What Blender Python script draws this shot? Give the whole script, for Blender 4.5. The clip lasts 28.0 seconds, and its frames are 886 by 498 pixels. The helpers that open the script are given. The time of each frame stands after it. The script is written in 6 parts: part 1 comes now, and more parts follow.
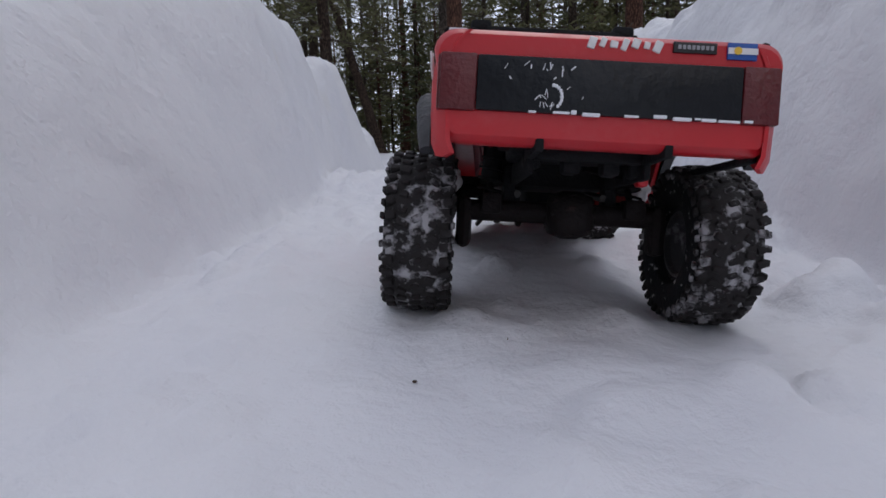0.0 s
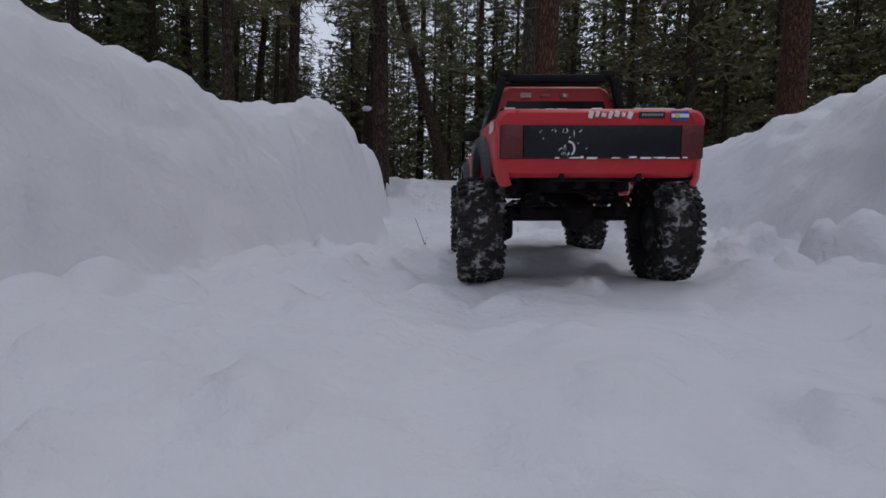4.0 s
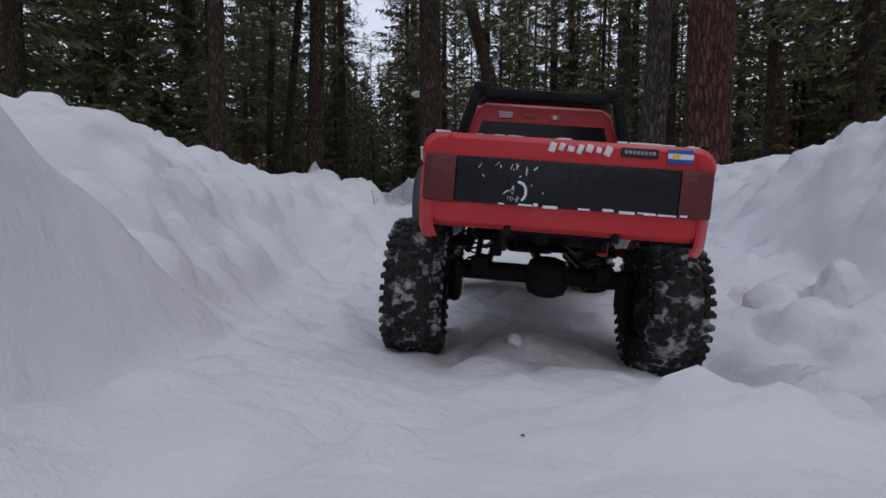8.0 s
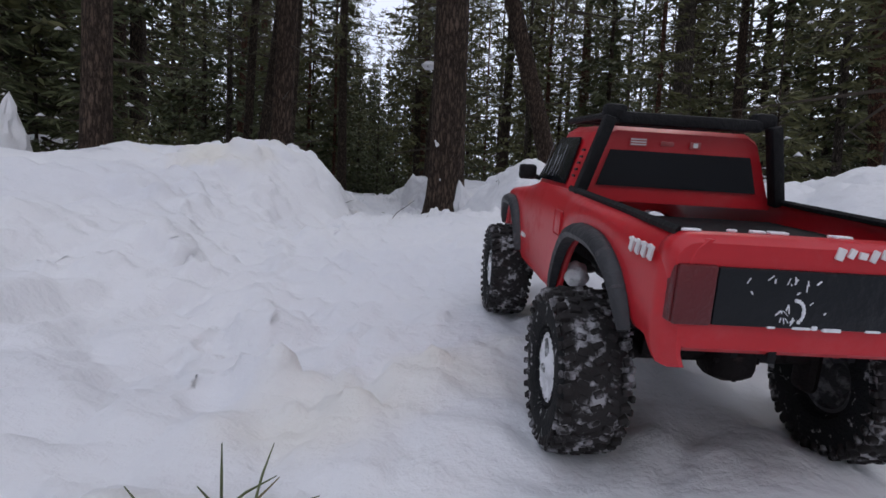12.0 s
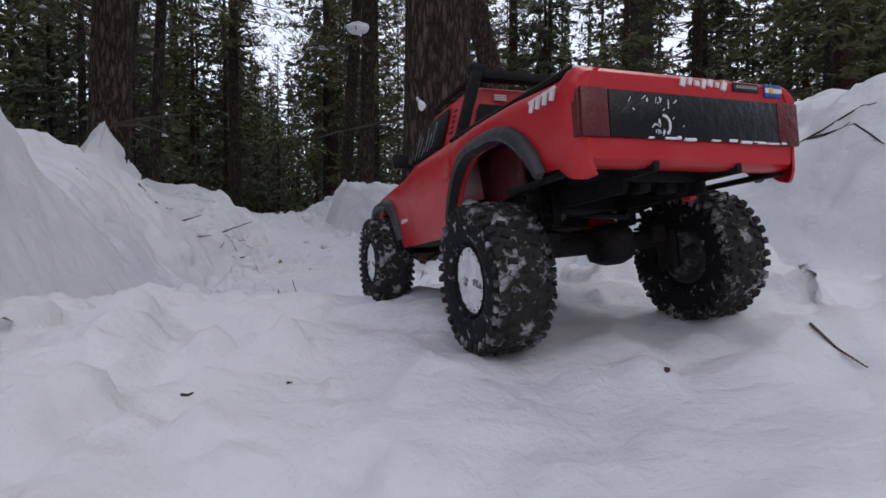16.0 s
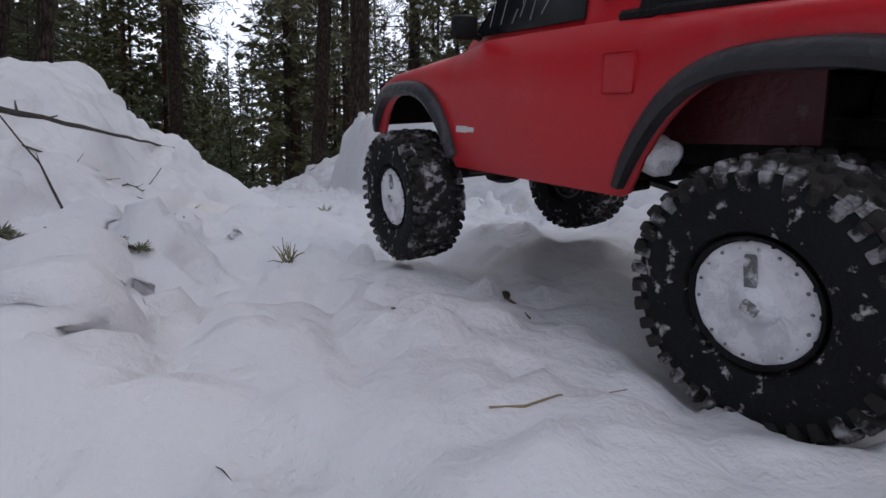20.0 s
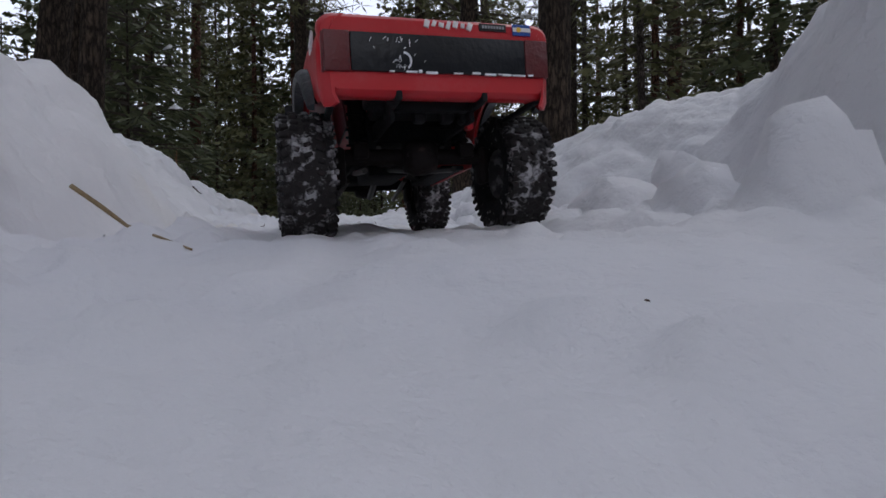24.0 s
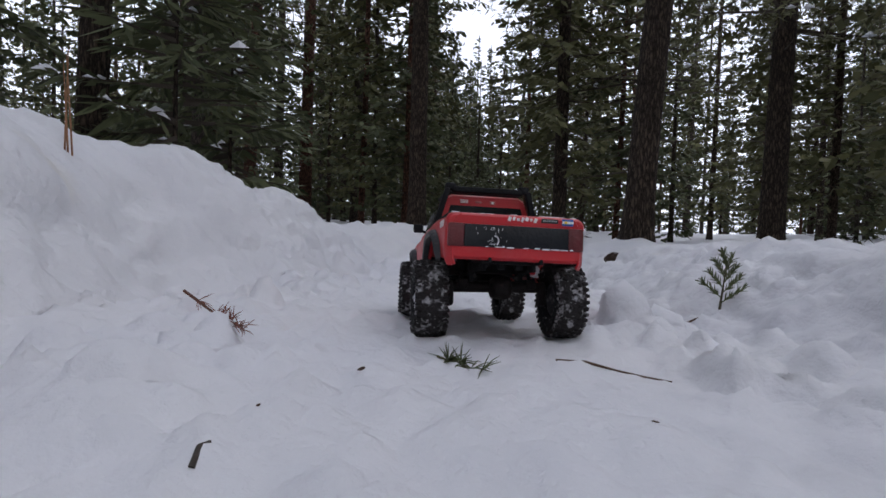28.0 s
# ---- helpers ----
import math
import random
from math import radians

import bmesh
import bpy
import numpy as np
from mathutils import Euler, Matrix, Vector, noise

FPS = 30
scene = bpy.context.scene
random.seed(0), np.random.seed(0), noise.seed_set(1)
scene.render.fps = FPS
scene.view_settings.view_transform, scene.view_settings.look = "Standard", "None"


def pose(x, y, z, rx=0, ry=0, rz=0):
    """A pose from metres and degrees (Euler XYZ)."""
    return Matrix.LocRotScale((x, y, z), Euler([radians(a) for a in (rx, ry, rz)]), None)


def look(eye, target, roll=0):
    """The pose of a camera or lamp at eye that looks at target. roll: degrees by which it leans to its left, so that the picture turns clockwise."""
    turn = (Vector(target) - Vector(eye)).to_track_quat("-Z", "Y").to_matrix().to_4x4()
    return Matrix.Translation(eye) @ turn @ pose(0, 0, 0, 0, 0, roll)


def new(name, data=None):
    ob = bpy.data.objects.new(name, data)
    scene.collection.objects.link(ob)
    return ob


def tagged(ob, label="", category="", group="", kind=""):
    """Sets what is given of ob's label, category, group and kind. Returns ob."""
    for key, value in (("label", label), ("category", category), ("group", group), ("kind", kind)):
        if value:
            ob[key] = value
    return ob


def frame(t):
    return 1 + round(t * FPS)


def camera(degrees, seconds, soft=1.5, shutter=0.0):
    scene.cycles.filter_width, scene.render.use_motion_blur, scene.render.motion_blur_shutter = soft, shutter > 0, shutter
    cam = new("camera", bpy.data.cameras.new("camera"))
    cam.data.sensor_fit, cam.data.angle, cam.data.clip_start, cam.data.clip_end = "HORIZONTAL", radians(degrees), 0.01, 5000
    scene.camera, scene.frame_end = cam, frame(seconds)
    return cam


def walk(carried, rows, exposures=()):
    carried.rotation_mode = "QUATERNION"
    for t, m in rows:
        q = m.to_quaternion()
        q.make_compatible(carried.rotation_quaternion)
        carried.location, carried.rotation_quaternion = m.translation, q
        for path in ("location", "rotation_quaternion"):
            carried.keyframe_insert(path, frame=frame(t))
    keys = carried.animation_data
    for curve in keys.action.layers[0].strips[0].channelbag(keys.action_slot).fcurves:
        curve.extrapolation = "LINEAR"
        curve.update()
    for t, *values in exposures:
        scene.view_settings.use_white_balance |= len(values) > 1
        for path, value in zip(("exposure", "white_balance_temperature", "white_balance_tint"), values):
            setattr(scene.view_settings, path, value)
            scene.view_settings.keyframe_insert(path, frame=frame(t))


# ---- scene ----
import collections

SECONDS = 28.0
cam = camera(78.0, SECONDS, soft=1.6)

# seconds, place, and degrees of yaw, pitch and roll
CAMERA_ROWS = (
    (0.0, 0.000, 0.001, 0.151, -12.24, -9.61, -2.00),
    (0.5, 0.067, 0.379, 0.176, -10.60, -9.22, -1.40),
    (1.0, 0.163, 0.728, 0.210, -8.76, -9.23, -0.76),
    (1.5, 0.242, 1.101, 0.234, -6.66, -9.23, -0.22),
    (2.0, 0.338, 1.515, 0.180, -6.05, -8.75, -1.56),
    (2.5, 0.443, 1.910, 0.189, -4.65, -8.27, 0.02),
    (4.5, 0.753, 3.818, 0.127, -5.23, -6.07, 1.01),
    (5.0, 0.809, 4.266, 0.114, -4.62, -5.81, 0.88),
    (5.5, 0.831, 4.669, 0.077, -1.88, -5.42, 0.92),
    (6.0, 0.853, 5.082, 0.031, 0.85, -5.35, 0.57),
    (6.5, 0.845, 5.502, 0.069, 1.62, -5.35, 1.07),
    (7.0, 0.880, 5.917, 0.073, 3.37, -5.43, 0.02),
    (7.5, 0.856, 6.363, 0.050, 1.96, -5.50, -0.16),
    (8.0, 0.831, 6.813, 0.009, 1.65, -5.52, -0.14),
    (8.5, 0.793, 7.236, -0.012, 2.75, -5.12, -0.02),
    (9.0, 0.786, 7.555, 0.003, 4.31, -4.94, -0.21),
    (9.5, 0.771, 7.896, -0.012, 2.90, -4.81, 0.11),
    (10.0, 0.745, 8.299, -0.016, 2.08, -5.08, -0.88),
    (10.5, 0.727, 8.699, -0.026, 5.06, -4.97, -1.07),
    (11.0, 0.700, 9.095, -0.065, 6.29, -5.26, -0.76),
    (11.5, 0.653, 9.510, -0.044, 4.86, -5.26, 0.91),
    (13.5, 0.373, 11.158, 0.001, -6.49, -2.09, 0.97),
    (14.0, 0.307, 11.482, 0.011, -7.38, -1.75, 0.82),
    (14.5, 0.241, 11.776, 0.009, -7.58, -1.89, 0.85),
    (15.0, 0.188, 12.079, 0.005, -6.81, -2.44, 0.40),
    (15.5, 0.111, 12.381, -0.009, -6.42, -2.71, 0.43),
    (16.0, 0.021, 12.757, -0.020, -7.67, -2.81, 0.51),
    (16.5, -0.056, 13.118, -0.037, -9.42, -2.53, 0.59),
    (17.0, -0.124, 13.469, -0.044, -10.15, -2.26, 0.64),
    (17.5, -0.162, 13.757, -0.068, -8.21, -2.30, 0.81),
    (18.0, -0.209, 14.063, -0.127, -5.54, -3.31, -0.13),
    (18.5, -0.256, 14.370, -0.171, -3.73, -4.12, 0.62),
    (19.0, -0.306, 14.658, -0.204, -4.07, -4.32, 0.78),
    (19.5, -0.358, 14.990, -0.228, -7.88, -3.69, 0.75),
    (20.0, -0.442, 15.320, -0.217, -12.11, -2.80, -0.33),
    (20.5, -0.510, 15.643, -0.193, -19.35, -2.42, -2.13),
    (21.0, -0.442, 15.979, -0.188, -25.20, 0.07, -0.64),
    (21.5, -0.430, 16.319, -0.180, -23.34, 0.03, -1.68),
    (23.5, -0.696, 17.547, -0.084, -3.54, -0.60, -2.27),
    (24.0, -0.802, 17.926, -0.069, 0.48, -0.22, -0.82),
    (24.5, -0.931, 18.281, -0.021, 3.17, -0.38, -0.37),
    (25.0, -1.016, 18.626, 0.026, 3.91, -0.99, -0.29),
    (25.5, -1.032, 18.998, 0.071, 5.77, -1.39, 0.04),
    (26.0, -1.132, 19.320, 0.098, 7.16, -1.65, 0.25),
    (26.5, -1.252, 19.618, 0.107, 7.60, -1.72, 0.69),
    (27.0, -1.353, 19.886, 0.131, 8.91, -1.49, 0.53),
    (27.5, -1.394, 20.139, 0.167, 11.30, -1.45, 1.03),
    (28.0, -1.428, 20.403, 0.207, 11.84, -2.19, 1.76),
)


def eye_pose(x, y, z, yaw, pitch, roll):
    a, b = radians(yaw), radians(pitch)
    ahead = Vector((-math.sin(a) * math.cos(b), math.cos(a) * math.cos(b), math.sin(b)))
    eye = Vector((x, y, z))
    return look(eye, eye + ahead, roll)


walk(cam, [(row[0], eye_pose(*row[1:])) for row in CAMERA_ROWS],
     exposures=((0.0, -0.36), (1.0, -0.44), (2.0, -0.79), (5.0, -0.67), (8.0, -0.43), (11.0, -0.28), (14.0, 0.20), (15.0, 0.10), (16.0, 0.00), (17.0, 0.04), (19.0, 0.1), (20.0, 0.23), (21.0, 0.6), (24.0, 0.01), (25.0, 0.17), (26.0, 0.28), (27.0, 0.18), (28.0, 0.42)))

# the truck's own space: x to its right, y ahead, z up; hubs, axles and tyres
REAR_Y, FRONT_Y, HUB_Z, TREAD_R, TRACK_HALF, TYRE_HALF = -0.162, 0.183, 0.060, 0.0625, 0.108, 0.0245
STRETCH = 1.065

# the truck: seconds, place, degrees about x, y, z; rear axle's lean in degrees, rear and front axle's travel
TRUCK_ROWS = (
    (0.0, 0.208, 0.547, 0.000, -7.6, 5.0, -13.7, -0.2, 0.004, 0.045),
    (0.5, 0.307, 0.980, 0.003, -13.1, 1.8, -12.6, -6.3, -0.001, 0.045),
    (1.0, 0.432, 1.437, 0.068, -5.0, -3.0, -8.9, -3.0, -0.003, 0.045),
    (1.5, 0.487, 1.779, 0.105, -5.5, -0.6, -0.8, 2.4, -0.006, -0.015),
    (2.0, 0.518, 2.163, 0.038, -7.8, 3.9, -1.3, -2.8, 0.005, 0.045),
    (2.5, 0.615, 2.555, 0.016, -19.1, 1.5, -0.5, -2.7, 0.003, 0.045),
    (3.0, 0.713, 3.077, 0.049, 0.7, 0.2, -1.9, -0.6, 0.000, 0.000),
    (3.5, 0.810, 3.599, 0.043, -1.2, -0.4, -3.3, -0.4, 0.000, 0.000),
    (4.0, 0.908, 4.120, 0.032, -1.2, -0.9, -4.7, -0.2, 0.000, 0.000),
    (4.5, 1.006, 4.642, -0.005, -9.9, -2.9, -6.1, -0.2, 0.005, 0.018),
    (5.0, 0.997, 5.057, -0.046, -6.7, -8.1, 0.2, -4.0, -0.001, 0.017),
    (5.5, 1.006, 5.464, -0.088, -12.9, 0.3, -4.2, -4.9, 0.001, 0.045),
    (6.0, 1.006, 5.834, -0.103, -12.5, -2.3, 1.1, 1.3, 0.002, 0.045),
    (6.5, 0.958, 6.240, -0.062, 1.8, -1.7, 2.6, -1.4, -0.003, 0.005),
    (7.0, 0.944, 6.587, -0.061, -5.2, -0.8, 4.6, -5.3, 0.001, 0.020),
    (7.5, 0.933, 7.038, -0.115, -17.5, 3.5, 2.6, -5.5, 0.009, 0.042),
    (8.0, 0.906, 7.465, -0.142, -1.6, 4.4, -3.0, -0.1, -0.003, 0.015),
    (8.5, 0.953, 7.903, -0.127, -1.6, -1.8, -4.9, -2.3, -0.003, 0.015),
    (9.0, 1.008, 8.287, -0.116, -2.0, -2.1, 0.7, 0.8, -0.002, 0.001),
    (9.5, 1.008, 8.674, -0.124, -1.3, -1.0, 7.2, 3.1, -0.001, -0.000),
    (10.0, 0.955, 9.033, -0.156, -12.9, 2.1, 6.5, -5.9, -0.001, 0.025),
    (10.5, 0.871, 9.441, -0.190, -5.4, 0.5, 9.1, 1.8, -0.004, -0.006),
    (11.0, 0.842, 9.826, -0.222, -2.6, 2.7, 5.2, -3.1, -0.005, 0.006),
    (11.5, 0.825, 10.186, -0.212, 0.0, 3.7, 2.5, 1.2, -0.011, 0.006),
    (12.0, 0.770, 10.528, -0.190, 5.7, 1.1, 4.9, -0.2, 0.000, 0.000),
    (12.5, 0.714, 10.871, -0.153, 6.6, 0.3, 7.3, -0.7, 0.000, 0.000),
    (13.0, 0.659, 11.213, -0.116, 5.3, -0.4, 9.8, -1.3, 0.000, 0.000),
    (13.5, 0.604, 11.556, -0.074, 1.8, -2.4, 12.2, -6.0, -0.007, -0.003),
    (14.0, 0.516, 11.862, -0.084, 2.4, -2.6, 14.1, -2.0, 0.010, -0.001),
    (14.5, 0.438, 12.239, -0.094, -5.9, -1.5, 15.0, -6.0, 0.000, -0.003),
    (15.0, 0.325, 12.628, -0.118, -1.9, 2.3, 17.5, -4.2, -0.017, -0.012),
    (15.5, 0.240, 12.993, -0.127, -1.8, 1.0, 14.2, -7.2, -0.011, 0.009),
    (16.0, 0.192, 13.368, -0.128, -6.5, -1.2, 12.9, -3.1, -0.007, 0.015),
    (16.5, 0.110, 13.676, -0.124, -6.0, 0.3, 17.8, -3.3, -0.008, -0.020),
    (17.0, 0.025, 14.090, -0.204, -8.7, 0.7, 11.2, -7.4, -0.006, 0.001),
    (17.5, -0.043, 14.368, -0.262, -10.4, -2.0, 11.2, -2.5, -0.003, 0.024),
    (18.0, -0.081, 14.746, -0.289, -7.8, -1.8, 10.1, -3.7, -0.006, 0.030),
    (18.5, -0.124, 15.076, -0.288, -3.3, -3.3, 7.5, -2.9, -0.001, 0.010),
    (19.0, -0.144, 15.334, -0.289, -0.4, -2.2, 11.1, 1.8, 0.001, -0.004),
    (19.5, -0.175, 15.554, -0.283, -3.4, 0.2, 15.3, -5.7, -0.011, 0.018),
    (20.0, -0.196, 15.718, -0.2655, 10.7, -7.5, 17.8, -2.4, 0.007, -0.003),
    (20.5, -0.262, 16.026, -0.240, 4.8, -15.0, 32.1, 2.5, 0.004, -0.005),
    (21.0, -0.244, 16.373, -0.238, 6.9, -4.9, 20.1, -1.5, 0.004, -0.001),
    (21.5, -0.287, 16.859, -0.184, 4.3, -0.3, 25.2, -5.5, -0.001, 0.001),
    (22.0, -0.408, 17.213, -0.165, 2.6, -0.4, 23.4, -1.1, 0.000, 0.000),
    (22.5, -0.529, 17.568, -0.146, 2.9, -0.6, 21.6, -0.6, 0.000, 0.000),
    (23.0, -0.650, 17.922, -0.112, 7.6, -0.8, 19.8, -0.1, 0.000, 0.000),
    (23.5, -0.771, 18.276, -0.067, 4.8, -2.0, 18.0, 1.2, 0.004, -0.007),
    (24.0, -0.881, 18.644, -0.066, -1.0, -2.5, 17.4, 0.2, 0.008, 0.022),
    (24.5, -0.989, 19.064, -0.056, -0.2, 1.6, 16.4, 0.2, 0.011, 0.032),
    (25.0, -1.055, 19.446, -0.021, -0.4, -2.2, 11.6, 0.5, 0.000, 0.015),
    (25.5, -1.102, 19.822, 0.013, 5.6, -0.3, 9.9, -2.4, -0.005, 0.011),
    (26.0, -1.156, 20.155, 0.069, 7.7, -2.8, 7.5, -0.5, -0.002, -0.020),
    (26.5, -1.256, 20.424, 0.062, 0.4, -1.2, 14.4, 0.2, 0.006, -0.006),
    (27.0, -1.370, 20.629, 0.043, -3.6, 2.9, 9.6, -2.0, 0.000, 0.025),
    (27.5, -1.446, 20.962, 0.047, -5.1, -2.4, 19.9, 1.1, 0.000, 0.011),
    (28.0, -1.575, 21.418, 0.016, -6.5, 1.4, 19.4, -1.5, 0.002, 0.013),
)


def truck_at(t):
    """Straight between rows: place, turn and axle travel."""
    rows = TRUCK_ROWS
    for a, b in zip(rows, rows[1:]):
        if t <= b[0]:
            break
    k = min(1.0, max(0.0, (t - a[0]) / (b[0] - a[0])))
    return [p + (q - p) * k for p, q in zip(a[1:], b[1:])]


# ---- light: an overcast winter day under tall pines ----
world = bpy.data.worlds.new("overcast_sky")
scene.world = world
world.use_nodes = True
wn = world.node_tree.nodes
wl = world.node_tree.links
sky = wn.new("ShaderNodeTexSky")
sky.sky_type = "NISHITA"
sky.sun_disc = False
sky.sun_elevation = radians(38)
sky.sun_rotation = radians(150)
sky.air_density, sky.dust_density, sky.ozone_density = 1.0, 3.0, 1.0
cloud = wn.new("ShaderNodeMix")
cloud.data_type = "RGBA"
cloud.inputs["Factor"].default_value = 0.82
cloud.inputs["B"].default_value = (7.05, 7.45, 8.8, 1)
wl.new(sky.outputs["Color"], cloud.inputs["A"])
wl.new(cloud.outputs["Result"], wn["Background"].inputs["Color"])
wn["Background"].inputs["Strength"].default_value = 0.15

sun_data = bpy.data.lights.new("sun", "SUN")
sun_data.energy, sun_data.angle, sun_data.color = 0.5, radians(25), (1.0, 0.96, 0.92)
sun = new("sun", sun_data)
sun.matrix_world = pose(0, 0, 30, 40, 0, 150)


# ---- materials ----
def material(name, colour, rough=0.6, metal=0.0):
    m = bpy.data.materials.new(name)
    m.use_nodes = True
    b = m.node_tree.nodes["Principled BSDF"]
    b.inputs["Base Color"].default_value = (*colour, 1)
    b.inputs["Roughness"].default_value = rough
    b.inputs["Metallic"].default_value = metal
    return m


def bsdf(m):
    return m.node_tree.nodes["Principled BSDF"]


def node(m, kind, **values):
    n = m.node_tree.nodes.new(kind)
    for key, value in values.items():
        n.inputs[key].default_value = value
    return n


def link(m, a, b):
    m.node_tree.links.new(a, b)


def coords(m, kind="Object"):
    return m.node_tree.nodes.new("ShaderNodeTexCoord").outputs[kind]


def noise_of(m, where, scale, detail=4.0, rough=0.55):
    n = node(m, "ShaderNodeTexNoise", Scale=scale, Detail=detail, Roughness=rough)
    link(m, where, n.inputs["Vector"])
    return n.outputs["Fac"]


def ramp(m, fac, stops):
    r = m.node_tree.nodes.new("ShaderNodeValToRGB")
    r.color_ramp.elements[0].position, r.color_ramp.elements[0].color = stops[0][0], (*stops[0][1], 1)
    r.color_ramp.elements[1].position, r.color_ramp.elements[1].color = stops[-1][0], (*stops[-1][1], 1)
    for at, colour in stops[1:-1]:
        e = r.color_ramp.elements.new(at)
        e.color = (*colour, 1)
    link(m, fac, r.inputs["Fac"])
    return r.outputs["Color"]


def mixed(m, fac, a, b):
    n = m.node_tree.nodes.new("ShaderNodeMix")
    n.data_type = "RGBA"
    for value, name in ((fac, "Factor"), (a, "A"), (b, "B")):
        if isinstance(value, (float, int)):
            n.inputs[name].default_value = value
        elif isinstance(value, tuple):
            n.inputs[name].default_value = (*value, 1)
        else:
            link(m, value, n.inputs[name])
    return n.outputs["Result"]


def bump(m, height, strength, distance):
    n = node(m, "ShaderNodeBump", Strength=strength, Distance=distance)
    link(m, height, n.inputs["Height"])
    link(m, n.outputs["Normal"], bsdf(m).inputs["Normal"])
    return n


def maths(m, op, a, b=0.5):
    n = m.node_tree.nodes.new("ShaderNodeMath")
    n.operation = op
    for value, slot in ((a, 0), (b, 1)):
        if isinstance(value, (float, int)):
            n.inputs[slot].default_value = value
        else:
            link(m, value, n.inputs[slot])
    return n.outputs[0]


def make_snow():
    m = material("snow", (0.82, 0.83, 0.86), 0.62)
    at = coords(m)
    big, small, grain = noise_of(m, at, 1.6, 5), noise_of(m, at, 17, 3, 0.5), noise_of(m, at, 260, 4, 0.7)
    tone = ramp(m, big, [(0.25, (0.68, 0.685, 0.73)), (0.55, (0.735, 0.735, 0.76)), (0.8, (0.77, 0.765, 0.785))])
    # a few faint yellowish pollen and needle stains
    stain = ramp(m, noise_of(m, at, 2.7, 2), [(0.66, (0, 0, 0)), (0.80, (1, 1, 1))])
    tone = mixed(m, maths(m, "MULTIPLY", stain, 0.34), tone, (0.78, 0.70, 0.50))
    for place, reach in (((-1.96, 20.68, 0.2), 0.16), ((-1.60, 20.20, 0.06), 0.09)):
        d = node(m, "ShaderNodeVectorMath")
        d.operation = "DISTANCE"
        link(m, at, d.inputs[0])
        d.inputs[1].default_value = place
        spot = maths(m, "SUBTRACT", maths(m, "MULTIPLY", maths(m, "SUBTRACT", 1.0, maths(m, "DIVIDE", d.outputs["Value"], reach)), 1.3), noise_of(m, at, 16, 3))
        spot.node.use_clamp = True
        tone = mixed(m, maths(m, "MULTIPLY", spot, 0.5), tone, (0.74, 0.60, 0.36))
    link(m, tone, bsdf(m).inputs["Base Color"])
    crumb = noise_of(m, at, 55, 4, 0.6)
    height = maths(m, "ADD", maths(m, "MULTIPLY", small, 1.2), maths(m, "ADD", maths(m, "MULTIPLY", crumb, 0.5), maths(m, "MULTIPLY", grain, 0.09)))
    bump(m, height, 0.6, 0.012)
    bsdf(m).inputs["Subsurface Weight"].default_value = 0.0
    bsdf(m).inputs["Specular IOR Level"].default_value = 0.25
    return m


def make_bark(name, dark, mid, light, scale=1.0):
    """Flaky plates between upright furrows, unevenly coloured."""
    m = material(name, mid, 0.92)
    at = coords(m)
    stretch = node(m, "ShaderNodeMapping", Scale=(15 * scale, 15 * scale, 3.6 * scale))
    link(m, at, stretch.inputs["Vector"])
    along = stretch.outputs["Vector"]
    warp = node(m, "ShaderNodeTexNoise", Scale=1.6, Detail=5.0, Roughness=0.65)
    link(m, along, warp.inputs["Vector"])
    moved = m.node_tree.nodes.new("ShaderNodeVectorMath")
    moved.operation = "MULTIPLY_ADD"
    link(m, warp.outputs["Color"], moved.inputs[0])
    moved.inputs[1].default_value = (1.5, 1.5, 1.5)
    link(m, along, moved.inputs[2])
    plates = node(m, "ShaderNodeTexVoronoi", Scale=1.15)
    plates.feature = "DISTANCE_TO_EDGE"
    link(m, moved.outputs["Vector"], plates.inputs["Vector"])
    fine = noise_of(m, along, 3.2, 6, 0.7)
    edge = ramp(m, maths(m, "ADD", plates.outputs["Distance"], maths(m, "MULTIPLY", maths(m, "SUBTRACT", fine, 0.5), 0.5)),
                [(0.0, (0, 0, 0)), (0.38, (1, 1, 1))])
    flakes = noise_of(m, at, 60 * scale, 4, 0.6)
    tone = ramp(m, maths(m, "ADD", maths(m, "MULTIPLY", noise_of(m, at, 6, 4), 0.5), maths(m, "MULTIPLY", flakes, 0.5)), [(0.36, mid), (0.64, light)])
    link(m, mixed(m, edge, dark, tone), bsdf(m).inputs["Base Color"])
    height = maths(m, "ADD", maths(m, "MULTIPLY", edge, 0.8), maths(m, "MULTIPLY", flakes, 0.4))
    bump(m, height, 0.9, 0.025)
    bsdf(m).inputs["Specular IOR Level"].default_value = 0.2
    return m


def make_needles(name, dark, light):
    m = material(name, dark, 0.65)
    isl = m.node_tree.nodes.new("ShaderNodeNewGeometry").outputs["Random Per Island"]
    link(m, mixed(m, isl, dark, light), bsdf(m).inputs["Base Color"])
    bsdf(m).inputs["Specular IOR Level"].default_value = 0.2
    return m


def make_paint():
    m = material("red_paint", (0.42, 0.012, 0.016), 0.38)
    at = coords(m)
    dust = ramp(m, noise_of(m, at, 26, 6, 0.7), [(0.52, (0, 0, 0)), (0.80, (1, 1, 1))])
    tone = mixed(m, noise_of(m, at, 9, 3), (0.44, 0.010, 0.018), (0.57, 0.014, 0.024))
    link(m, mixed(m, maths(m, "MULTIPLY", dust, 0.13), tone, (0.55, 0.30, 0.31)), bsdf(m).inputs["Base Color"])
    link(m, maths(m, "ADD", maths(m, "MULTIPLY", dust, 0.35), 0.34), bsdf(m).inputs["Roughness"])
    bump(m, noise_of(m, at, 180, 3), 0.06, 0.002)
    return m


